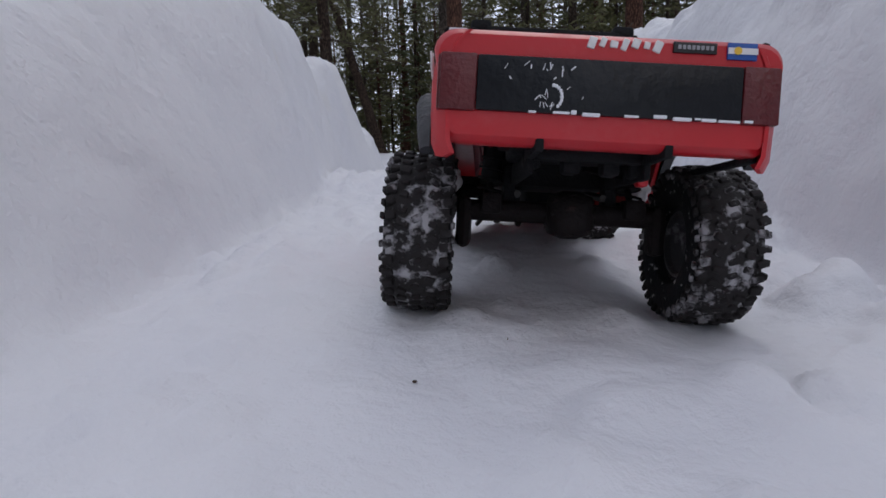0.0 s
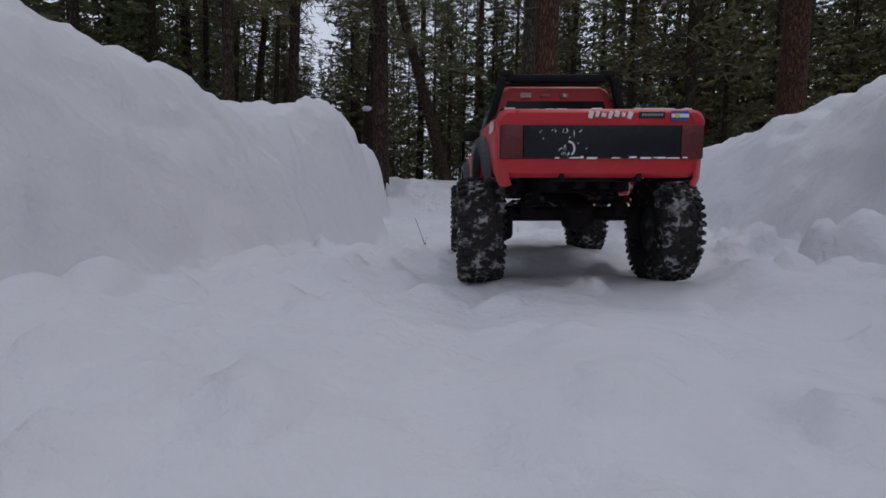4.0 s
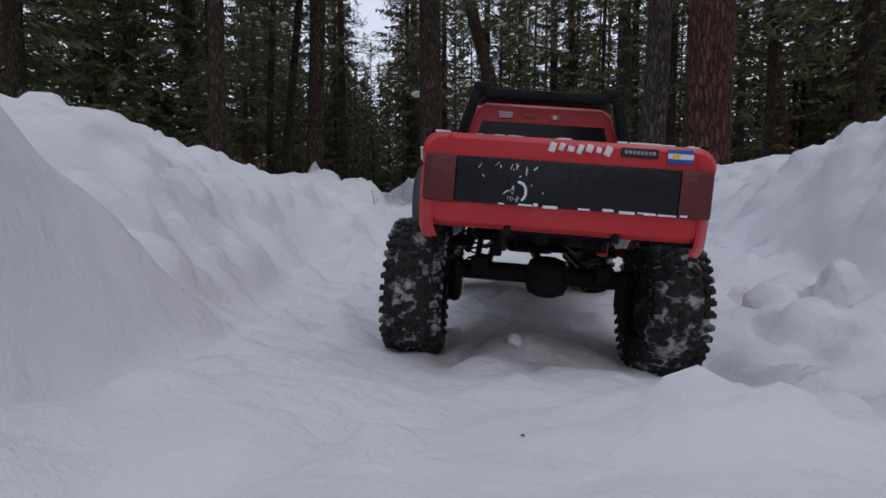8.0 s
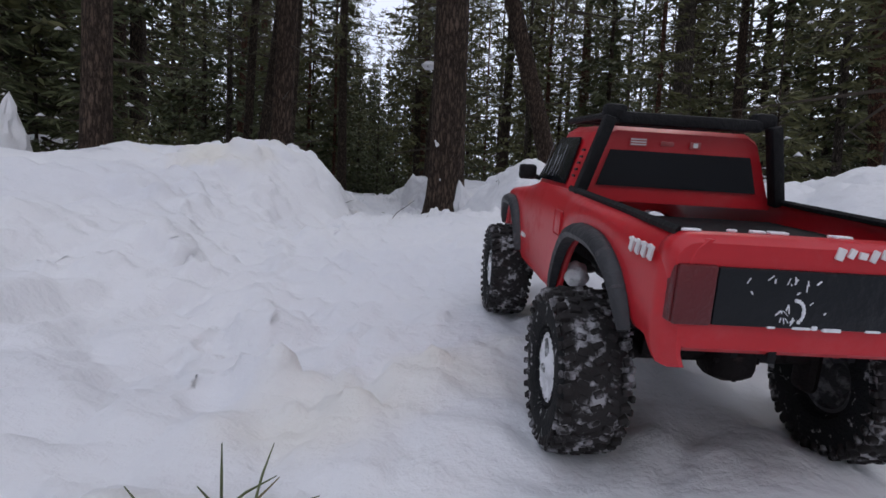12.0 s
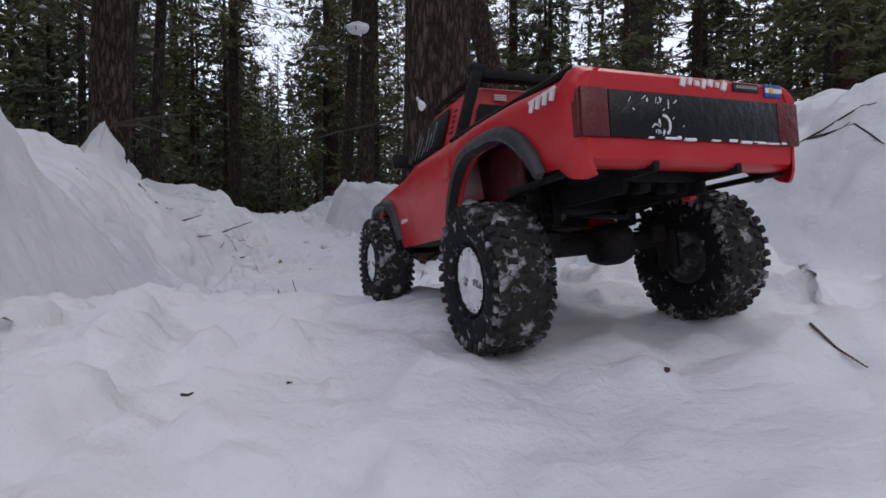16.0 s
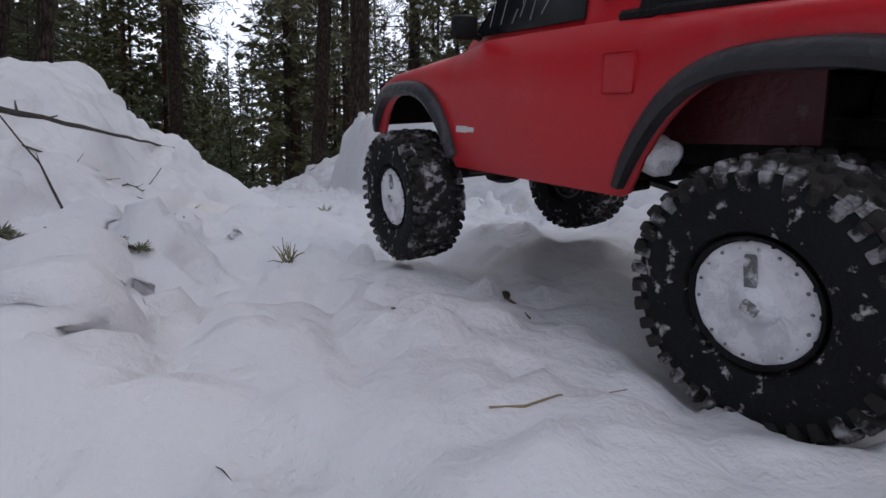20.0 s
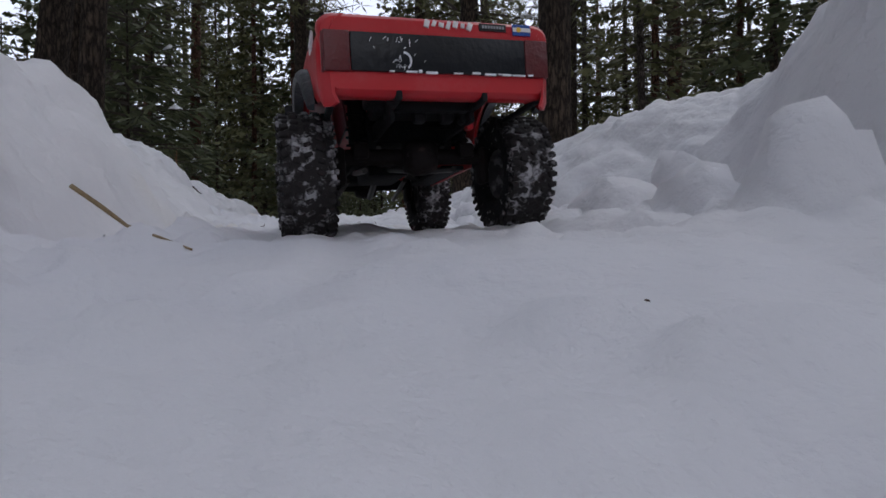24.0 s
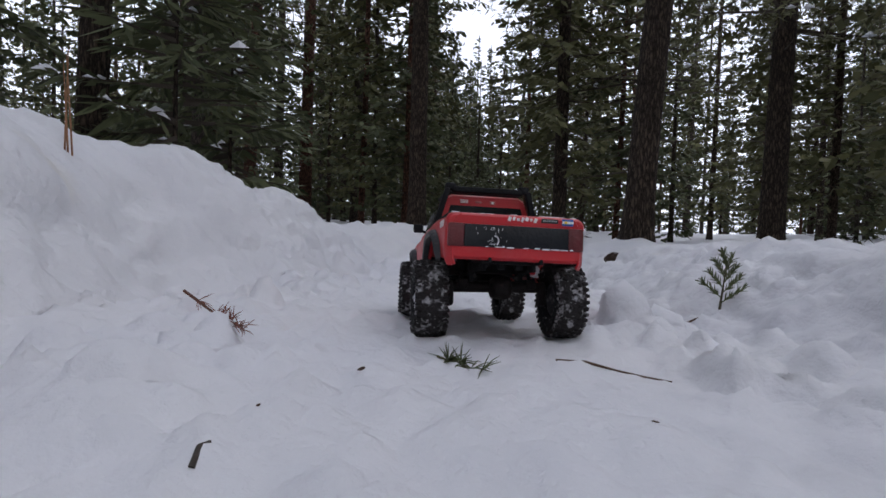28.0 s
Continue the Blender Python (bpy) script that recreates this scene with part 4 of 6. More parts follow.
CROWN_TALL = {}
for crowns, talls in ((PINE_CROWNS, (17, 18, 19)), (FAR_PINES, (17, 18)), (NEAR_FIRS, (12, 15)), (MID_FIRS, (13, 16)), (FIR_CROWNS, (13, 16, 10, 18)), (THIN_CROWNS, (15, 17))):
    for me, tall in zip(crowns, talls):
        CROWN_TALL[me.name] = tall
TRUNK_MADE = {}


def forest_trunk(bark, crown, j):
    key = (bark, CROWN_TALL[crown.name], j)
    if key not in TRUNK_MADE:
        tall = key[1]
        TRUNK_MADE[key] = trunk_mesh(300 + j, tall + 0.1, (0.24, 0.31, 0.19)[j] * (0.5 + tall / 36), 0.008 * (j - 1), 0.0, BARKS[bark], 10)
    return TRUNK_MADE[key]


GAP_FROM, GAP_TO = Vector((0.0, 10.0)), Vector((-8.0, 55.0))


def gap_off(x, y):
    """Metres beside, and along, the line on which the sky shows through."""
    way = (GAP_TO - GAP_FROM).normalized()
    p = Vector((x, y)) - GAP_FROM
    return abs(p.x * way.y - p.y * way.x), p.dot(way)


def open_side(x, y):
    """The share of trees missing in the thinner stands, where the sky shows between the trunks."""
    east = math.degrees(math.atan2(x - 0.7, y - 9.0))
    if x > 2 and 30 < math.degrees(math.atan2(x + 0.2, y - 14.0)) < 48:
        return 0.42
    return 0.54 if -46 < east < -22 or -4 < east < 20 else 0.0


def red_view(x, y):
    """The clear line from the track's upper end to a tall red trunk."""
    k = (y - 20.2) / 17.4
    return 0.12 < k < 1 and abs(x - (-1.4 - 8.5 * k)) < 0.45 + 0.1 * k


def plant_one(rng, x, y, fir_share, size, seen=True):
    far = abs(x + 0.5) + max(0.0, y - 20)
    firs = NEAR_FIRS if seen and far < 9 else MID_FIRS if seen and far < 19 else FIR_CROWNS
    kind = rng.random()
    bark = rng.choice(("dark", "dark", "brown", "grey", "red"))
    j, turn = rng.randrange(3), rng.uniform(0, 360)
    crown = rng.choice(firs if kind < fir_share else THIN_CROWNS if kind < fir_share + 0.30 else FAR_PINES)
    trunk = forest_trunk(bark, crown, j)
    if kind < fir_share:
        plant("fir_tree", trunk, crown, x, y, turn, size, "dark green fir with drooping branches and specks of snow", "tree", "fir trees")
    elif kind < fir_share + 0.30:
        plant("slender_pine", trunk, crown, x, y, turn, size, "slender pine with thin green branches", "tree", "slender pines")
    else:
        plant("pine_tree", trunk, crown, x, y, turn, size, TREE_LABEL[bark], "tree", "pine trees")


def plant_forest():
    rng = random.Random(77)
    taken = [(x, y) for x, y, *_ in NEAR_TREES]

    def free(x, y, room):
        return all((x - a) ** 2 + (y - b) ** 2 > room * room for a, b in taken)

    made = 0
    for _ in range(9000):
        if made >= 400:
            break
        far = rng.uniform(0, 1) ** 0.62 * 58 + 7
        q = radians(rng.uniform(-60, 60))
        x, y = -0.5 + far * math.sin(q), 10 + far * math.cos(q)
        u = x - float(track_x(y))
        beside, along = gap_off(x, y)
        if abs(u) < (2.6 if y < 25 else 1.4) or (y < 30 and abs(u) < 4.5 and rng.random() < 0.8) or (beside < 0.6 and along > 0):
            continue
        if not free(x, y, 1.1 if far < 30 else 1.7):
            continue
        if rng.random() < open_side(x, y) or red_view(x, y):
            continue
        taken.append((x, y))
        made += 1
        plant_one(rng, x, y, 0.60 if far > 14 else 0.45, rng.uniform(0.75, 1.15))
    for x, y, size in ((-8.3, 49.6, 1.2), (-4.3, 15.5, 0.8), (-5.2, 14.3, 1.0), (-3.7, 17.0, 0.7), (-5.9, 17.2, 0.9)):
        crown = MID_FIRS[1] if y > 20 else NEAR_FIRS[0]
        plant("fir_tree", forest_trunk("dark", crown, 1), crown, x, y, 40 * y, size, "dark green fir with drooping branches and specks of snow", "tree", "fir trees")
    # short firs that close the foot of the gap
    for k in range(38):
        along = rng.uniform(46, 80) if k < 30 else rng.uniform(30, 44)
        way = (GAP_TO - GAP_FROM).normalized()
        p = GAP_FROM + way * along + Vector((way.y, -way.x)) * rng.uniform(-2.6, 2.6) * (1 if k < 30 else 0.6)
        plant("fir_tree", forest_trunk("dark", FIR_CROWNS[2], 2), FIR_CROWNS[2], p.x, p.y, rng.uniform(0, 360), along * rng.uniform(0.013, 0.026),
              "dark green fir with drooping branches and specks of snow", "tree", "fir trees")
    for x, y, size in ((-4.4, 48.0, 1.0), (-5.7, 53.5, 1.1), (-4.9, 57.0, 1.3)):
        plant("fir_tree", forest_trunk("dark", FIR_CROWNS[2], 2), FIR_CROWNS[2], x, y, 31 * y, size, "dark green fir with drooping branches and specks of snow", "tree", "fir trees")
    # the far edge of the wood closes the gaps between the trunks near the ground
    for k in range(80):
        q, far = radians(-62 + 124 * (k + rng.random()) / 80), rng.uniform(52, 68)
        x, y = -0.5 + far * math.sin(q), 10 + far * math.cos(q)
        if gap_off(x, y)[0] < 2.5:
            continue
        plant("fir_tree", forest_trunk("dark", FIR_CROWNS[2], 2), FIR_CROWNS[2], x, y, rng.uniform(0, 360), rng.uniform(0.75, 1.1),
              "dark green fir with drooping branches and specks of snow", "tree", "fir trees")
    # the wood goes on beside and behind: mostly unseen trees added to block skylight
    made = 0
    for _ in range(4000):
        if made >= 170:
            break
        x, y = rng.uniform(-38, 38), rng.uniform(-38, 24)
        if abs(x - 0.5) < 4.2 or (y > 3 and abs(x - 0.5) < 0.9 * (y - 3) + 5 and y < 24 and abs(x) < 14) or not free(x, y, 1.8):
            continue
        taken.append((x, y))
        made += 1
        plant_one(rng, x, y, 0.12, rng.uniform(0.85, 1.2), False)


plant_forest()
SAPLING_TRUNK = trunk_mesh(500, 2.4, 0.035, 0, 0, BARK_DARK, 8)
for x, y, turn, size, k in ((-2.45, 14.9, 10, 0.4, 1), (-3.3, 15.6, 80, 0.9, 0), (-2.2, 15.2, 200, 0.35, 1), (-3.42, 14.5, 30, 0.42, 0), (-3.75, 14.6, 70, 0.6, 0), (-4.0, 15.0, 140, 0.8, 0), (1.98, 11.2, 50, 0.22, 1), (-4.4, 16.2, 30, 1.3, 0), (2.9, 14.2, 120, 0.7, 1),
                            (-4.6, 24.5, 60, 1.5, 0), (-5.4, 26.5, 20, 1.6, 0)):
    plant("fir_sapling", SAPLING_TRUNK, SAPLING_CROWNS[k], x, y, turn, size, "small young fir half buried in snow", "tree", "fir saplings")


# ---- the model truck ----
# its own space: x to its right, y ahead, z up from the tyres' feet
truck = thing("model_truck", "red radio-controlled crawler pickup driving through snow", "model truck")


def arch(y, centre, wide, top):
    """Height of a wheel opening's edge at y, or None outside it."""
    a = abs(y - centre) / wide
    return None if a >= 1 else top * (1 - a**3.2)


def lower_edge(y):
    r = arch(y, -0.1535, 0.0775, 1.0)
    f = arch(y, 0.172, 0.074, 1.0)
    if r is not None:
        return (0.120 if y < -0.162 else 0.092) + (0.157 - (0.120 if y < -0.162 else 0.092)) * r
    if f is not None:
        return 0.090 + (0.150 - 0.090) * f
    if y < -0.16:
        return 0.1195
    return 0.090 if y < 0.2 else 0.105


def belt(y):
    """Height of the body's shoulder along its side."""
    return np.interp(y, (-0.27, -0.2, -0.07, 0.06, 0.10, 0.20, 0.262), (0.180, 0.183, 0.187, 0.187, 0.180, 0.170, 0.158))


def half_width(y):
    return np.interp(y, (-0.272, -0.262, -0.2, 0.0, 0.2, 0.245, 0.265), (0.092, 0.1005, 0.104, 0.1045, 0.103, 0.098, 0.088))


def side_shell(side):
    bm = bmesh.new()
    ys = sorted(set(np.linspace(-0.272, 0.265, 108).round(4).tolist() + [-0.2375, -0.2365, -0.0775, -0.0765, 0.0975, 0.0985]))
    rows = []
    for y in ys:
        lo, hi, w = lower_edge(y), float(belt(y)), float(half_width(y))
        if y < -0.246:
            lo = float(np.interp(y, (-0.272, -0.266, -0.256, -0.246), (0.110, 0.1075, 0.1110, 0.1195)))
        col = []
        for t, dx in ((0, -0.004), (0.10, -0.001), (0.35, 0.0), (0.62, 0.0), (0.80, -0.0015), (0.92, -0.005), (1.0, -0.011)):
            col.append((side * (w + dx), y, lo + (hi - lo) * t))
        rows.append([bm.verts.new(p) for p in col] + [bm.verts.new((p[0] - side * 0.0026, p[1], p[2])) for p in col[::-1]])
    for a, b in zip(rows, rows[1:]):
        n = len(a)
        for k in range(n):
            f = (a[k], b[k], b[(k + 1) % n], a[(k + 1) % n])
            bm.faces.new(f if side > 0 else f[::-1])
    for ring, flip in ((rows[0], side > 0), (rows[-1], side < 0)):
        bm.faces.new(ring if flip else ring[::-1])
    return bm


def lofted(rings, close=True):
    bm = bmesh.new()
    vs = [[bm.verts.new(p) for p in ring] for ring in rings]
    for a, b in zip(vs, vs[1:]):
        for k in range(len(a) if close else len(a) - 1):
            bm.faces.new((a[k], a[(k + 1) % len(a)], b[(k + 1) % len(a)], b[k]))
    if close:
        bm.faces.new(vs[0][::-1])
        bm.faces.new(vs[-1])
    bmesh.ops.recalc_face_normals(bm, faces=bm.faces)
    return bm


def rounded(wide, low, high, y, r=0.012, n=4):
    """A rounded upright outline across the truck at y."""
    pts = []
    for cx, cz, start in ((wide - r, high - r, 0), (-wide + r, high - r, 90), (-wide + r, low + r * 0.3, 180), (wide - r, low + r * 0.3, 270)):
        rr = r if start < 180 else r * 0.3
        for k in range(n + 1):
            a = radians(start + 90 * k / n)
            pts.append((cx + (r - rr if start < 180 else 0) + rr * math.cos(a) * 1.0, y, cz + rr * math.sin(a)))
    return pts


def plate(bm, points, thick, mat=0):
    """A thin plate: points counter-clockwise as seen from its outer side."""
    pts = [Vector(p) for p in points]
    n = (pts[1] - pts[0]).cross(pts[2] - pts[0]).normalized() * thick
    top = [bm.verts.new(p + n) for p in pts]
    low = [bm.verts.new(p) for p in pts]
    faces = [bm.faces.new(top), bm.faces.new(low[::-1])]
    for k in range(len(pts)):
        faces.append(bm.faces.new((low[k], low[(k + 1) % len(pts)], top[(k + 1) % len(pts)], top[k])))
    for f in faces:
        f.material_index = mat


def build_body():
    body = part("body_side", side_shell(-1), RED, truck, "scuffed red polycarbonate body side")
    part("body_side", side_shell(1), RED, truck, "scuffed red polycarbonate body side")
    # tailgate: a rounded wall with a slight bulge
    rings = [rounded(0.094, 0.121, 0.176, -0.246), rounded(0.0985, 0.118, 0.181, -0.252), rounded(0.1005, 0.117, 0.183, -0.262),
             rounded(0.0995, 0.118, 0.1815, -0.268), rounded(0.0975, 0.121, 0.178, -0.2712)]
    gate = part("tailgate", lofted(rings), RED, truck, "red tailgate with a rounded top edge")
    bm = bmesh.new()
    box(bm, (0, -0.2722, 0.1505), (0.150, 0.0030, 0.0315), 0.0012)
    panel = part("smoked_panel", bm, SMOKED, gate, "scratched glossy black tailgate panel")
    for s in (-1, 1):
        bm = bmesh.new()
        box(bm, (s * 0.0857, -0.2718, 0.1505), (0.0210, 0.0040, 0.0325), 0.0014)
        box(bm, (s * 0.0965, -0.2660, 0.1505), (0.0022, 0.0110, 0.0310), 0.0008)
        part("tail_lamp", bm, LAMP_RED, gate, "dark red tail lamp")
    # snow caught along the panel's lower edge, and scratches
    rng = random.Random(4)
    bm = bmesh.new()
    x = -0.045
    while x < 0.080:
        w = rng.uniform(0.002, 0.012)
        if rng.random() < 0.72:
            box(bm, (x + w / 2, -0.2733, 0.1352 + rng.uniform(-0.0006, 0.0008)), (w, 0.0022, rng.uniform(0.0010, 0.0026)), 0.0004)
        x += w + rng.uniform(0, 0.004)
    for _ in range(26):
        cx, cz = rng.gauss(-0.036, 0.010), rng.uniform(0.138, 0.163)
        box(bm, (cx, -0.2738, cz), (rng.uniform(0.0003, 0.0007), 0.0008, rng.uniform(0.001, 0.0040)), 0, Euler((0, rng.uniform(-0.9, 0.9), 0)).to_matrix())
    for k in range(9):
        a = k / 8 * 2.4 - 0.9
        box(bm, (-0.032 + 0.0055 * math.cos(a), -0.2739, 0.144 + 0.0065 * math.sin(a)), (0.0017, 0.0010, 0.0020), 0.0004)
    part("caught_snow", bm, BRANCH_SNOW, gate, "snow caught on the tailgate panel")
    for _ in range(16):
        bm = bmesh.new()
        cx = rng.uniform(-0.092, 0.090)
        box(bm, (cx, rng.uniform(-0.262, -0.256), 0.1832), (rng.uniform(0.003, 0.016), rng.uniform(0.002, 0.005), 0.0016), 0.0006)
        part("rail_snow", bm, BRANCH_SNOW, gate)
    # stickers: a white wordmark as slanted shapes, a dark badge, a striped flag
    for k in range(7):
        cx = -0.011 + k * 0.0062
        tilt = Euler((0, 0.28 + 0.12 * math.sin(k * 2.3), 0)).to_matrix()
        bm = bmesh.new()
        box(bm, (cx, -0.2719, 0.1760 + 0.0006 * math.sin(k * 1.9)), (0.0044 - 0.0010 * (k % 2), 0.0016, 0.0066 - 0.0014 * (k % 3)), 0.0004, tilt)
        part("wordmark_stroke", bm, STICK_WHITE, gate, "worn white stroke of a wordmark")
    bm = bmesh.new()
    box(bm, (0.0470, -0.2719, 0.1758), (0.0245, 0.0016, 0.0062), 0.0004)
    badge = part("badge_sticker", bm, STICK_DARK, gate, "narrow black badge sticker")
    bm = bmesh.new()
    for k in range(8):
        box(bm, (0.0380 + k * 0.0026, -0.2729, 0.1758), (0.0017, 0.0006, 0.0022), 0)
    part("unreadable_print", bm, STICK_GREY, badge)
    bm = bmesh.new()
    box(bm, (0.0735, -0.2720, 0.1750), (0.0165, 0.0016, 0.0094), 0.0003)
    flag = part("flag_sticker", bm, STICK_BLUE, gate, "blue, white and yellow striped flag sticker")
    bm = bmesh.new()
    box(bm, (0.0735, -0.2731, 0.1750), (0.0165, 0.0006, 0.0034))
    part("white_stripe", bm, STICK_WHITE, flag)
    bm = bmesh.new()
    got = bmesh.ops.create_cone(bm, segments=16, radius1=0.0022, radius2=0.0022, depth=0.0006, cap_ends=True,
                                matrix=Matrix.Translation((0.0705, -0.2734, 0.1750)) @ Matrix.Rotation(radians(90), 4, "X"))
    part("yellow_disc", bm, STICK_YELLOW, flag)
    # side wordmarks
    for s in (-1, 1):
        bm = bmesh.new()
        for k in range(4):
            y0 = -0.252 + k * 0.0085 if s > 0 else -0.226 - k * 0.0085
            box(bm, (s * 0.1022, y0, 0.168), (0.0016, 0.0048, 0.0088), 0.0004, Euler((s * -0.3, 0, 0)).to_matrix())
            box(bm, (s * 0.1027, y0 - 0.001, 0.1712), (0.0012, 0.0072, 0.0018), 0)
        part("side_wordmark", bm, STICK_WHITE, truck, "white wordmark sticker on the bed side")
        bm = bmesh.new()
        for k in range(8):
            box(bm, (s * 0.1046, 0.066 + k * 0.0030, 0.122), (0.0010, 0.0022, 0.0048 if k > 2 else 0.0034), 0, Euler((s * -0.25, 0, 0)).to_matrix())
        part("door_badge", bm, STICK_WHITE, truck, "small white badge low on the door")
        bm = bmesh.new()
        box(bm, (s * 0.1046, -0.068, 0.158), (0.0016, 0.021, 0.022), 0.0020)
        part("fuel_door", bm, RED, truck, "scuffed fuel door")
    # bonnet, bed floor and cab
    rings = []
    for y in (0.055, 0.10, 0.15, 0.20, 0.24, 0.262):
        w, h = float(half_width(y)) - 0.010, float(belt(y))
        rings.append([(-w, y, h - 0.001), (-w * 0.6, y, h + 0.006), (0, y, h + 0.008), (w * 0.6, y, h + 0.006), (w, y, h - 0.001),
                      (w, y, h - 0.006), (-w, y, h - 0.006)])
    part("bonnet", lofted(rings), RED, truck)
    bm = bmesh.new()
    box(bm, (0, 0.262, 0.140), (0.172, 0.006, 0.044), 0.002)
    part("grille", bm, PLASTIC, truck)
    bm = bmesh.new()
    box(bm, (0, -0.160, 0.168), (0.180, 0.180, 0.003), 0.001)
    part("bed_floor", bm, PLASTIC, truck)
    for s in (-1, 1):
        bm = bmesh.new()
        tube(bm, [(s * 0.0925, y, float(belt(y)) + 0.0015) for y in np.linspace(-0.262, -0.058, 9)], 0.0030, 6)
        part("bed_rail", bm, PLASTIC, truck, "black bed rail cap")
    def ring(y, w, lo, hi, top_w):
        return [(-w, y, lo), (-top_w, y, hi - 0.006), (-top_w + 0.010, y, hi), (top_w - 0.010, y, hi), (top_w, y, hi - 0.006), (w, y, lo)]
    cab = part("cab", lofted([ring(-0.066, 0.091, 0.180, 0.243, 0.070), ring(-0.058, 0.092, 0.180, 0.247, 0.072), ring(0.035, 0.092, 0.180, 0.249, 0.073),
                              ring(0.052, 0.092, 0.180, 0.243, 0.072), ring(0.098, 0.091, 0.178, 0.190, 0.086)]), RED, truck, "red cab roof and pillars")
    bm = bmesh.new()
    plate(bm, [(0.074, -0.0672, 0.194), (-0.074, -0.0672, 0.194), (-0.064, -0.0672, 0.226), (0.064, -0.0672, 0.226)], -0.0012)
    part("rear_window", bm, GLASS, cab, "dark rear window")
    bm = bmesh.new()
    for cx, w, h in ((-0.040, 0.015, 0.007), (-0.014, 0.011, 0.004), (-0.013, 0.011, 0.0025), (0.012, 0.010, 0.006)):
        box(bm, (cx, -0.0684, 0.2335), (w, 0.0010, h), 0.0003)
    part("stickers", bm, STICK_RED, cab, "small faded stickers above the rear window")
    for cx, cz, w, h in ((-0.040, 0.2315, 0.014, 0.0010), (-0.040, 0.2337, 0.014, 0.0010), (-0.040, 0.2359, 0.014, 0.0010), (0.012, 0.2335, 0.004, 0.004)):
        bm = bmesh.new()
        box(bm, (cx, -0.0691, cz), (w, 0.0006, h))
        part("sticker_stripe", bm, STICK_WHITE, cab)
    for s in (-1, 1):
        bm = bmesh.new()
        quad = [(s * 0.0905, 0.082, 0.1905), (s * 0.0905, -0.030, 0.1905), (s * 0.0765, -0.022, 0.236), (s * 0.0755, 0.048, 0.237)]
        plate(bm, quad if s < 0 else quad[::-1], 0.0014)
        part("side_window", bm, GLASS, cab, "dark side window streaked with wet snow")
        bm = bmesh.new()
        for k in range(10):
            y = -0.020 + rng.uniform(0, 0.085)
            z0 = 0.194 + rng.uniform(0, 0.015)
            L = rng.uniform(0.008, 0.026)
            x0 = lambda z: s * (0.0935 - (z - 0.1905) * 0.31)
            tube(bm, [(x0(z0), y, z0), (x0(z0 + L), y + rng.uniform(-0.004, 0.004), z0 + L)], 0.00026, 4)
        part("wet_streaks", bm, STICK_GREY, cab)
        bm = bmesh.new()
        for k in range(5):
            z = 0.200 + k * 0.006
            box(bm, (s * (0.0915 - (z - 0.1905) * 0.30), -0.047, z), (0.0016, 0.007, 0.0022), 0)
        part("pillar_vent", bm, STICK_DARK, cab)
        # door mirror
        bm = bmesh.new()
        box(bm, (s * 0.107, 0.072, 0.197), (0.020, 0.010, 0.017), 0.0035)
        tube(bm, [(s * 0.091, 0.074, 0.190), (s * 0.101, 0.073, 0.193)], 0.0028, 6)
        part("door_mirror", bm, PLASTIC, truck, "black door mirror")
        # roll bar and roof rack side rails
        bm = bmesh.new()
        box(bm, (s * 0.0815, -0.078, 0.219), (0.010, 0.012, 0.072), 0.002, Euler((0.10, -s * 0.27, 0)).to_matrix())
        part("roll_bar_post", bm, PLASTIC, truck, "black sport bar post behind the cab")
        bm = bmesh.new()
        box(bm, (s * 0.0665, -0.074, 0.2575), (0.020, 0.014, 0.014), 0.004)
        part("rack_lamp_pod", bm, PLASTIC, truck, "black lamp pod on the roof rack")
        bm = bmesh.new()
        tube(bm, [(s * 0.068, y, 0.2555) for y in (-0.074, -0.02, 0.03, 0.056)], 0.0032, 6)
        part("rack_rail", bm, PLASTIC, truck)
    bm = bmesh.new()
    box(bm, (0, -0.075, 0.2530), (0.128, 0.013, 0.011), 0.003)
    part("roll_bar_top", bm, PLASTIC, truck, "black cross bar over the rear window")
    for y in (-0.03, 0.01, 0.05):
        bm = bmesh.new()
        tube(bm, [(-0.068, y, 0.2555), (0.068, y, 0.2555)], 0.0026, 6)
        part("rack_bar", bm, PLASTIC, truck)
    # wheel-arch flares
    for s in (-1, 1):
        for centre, wide, top, lo_a, lo_b in ((-0.1535, 0.079, 0.157, 0.115, 0.096), (0.172, 0.076, 0.151, 0.098, 0.112)):
            bm = bmesh.new()
            path = []
            for k in range(25):
                y = centre - wide + 2 * wide * k / 24
                a = abs(y - centre) / wide
                lo = lo_a if y < centre else lo_b
                path.append((y, lo + (top - lo) * (1 - min(1, a) ** 3.2)))
            sec = ((-0.001, -0.002), (0.0090, -0.001), (0.0110, 0.003), (0.0090, 0.0075), (0.0045, 0.0105), (-0.001, 0.0112))
            rows = []
            for k, (y, z) in enumerate(path):
                y0, z0 = path[max(0, k - 1)]
                y1, z1 = path[min(24, k + 1)]
                d = math.hypot(y1 - y0, z1 - z0)
                ny, nz = -(z1 - z0) / d, (y1 - y0) / d
                w = float(half_width(y))
                taper = 0.55 + 0.45 * math.sin(math.pi * k / 24) ** 0.5
                rows.append([bm.verts.new((s * (w + sx * taper), y + ny * sn * taper, z + nz * sn * taper)) for sx, sn in sec])
            for a, b in zip(rows, rows[1:]):
                for k in range(len(sec)):
                    bm.faces.new((a[k], a[(k + 1) % 6], b[(k + 1) % 6], b[k]))
            bm.faces.new(rows[0])
            bm.faces.new(rows[-1][::-1])
            bmesh.ops.recalc_face_normals(bm, faces=bm.faces)
            part("wheel_flare", bm, FLARE, truck, "scuffed grey plastic wheel flare")
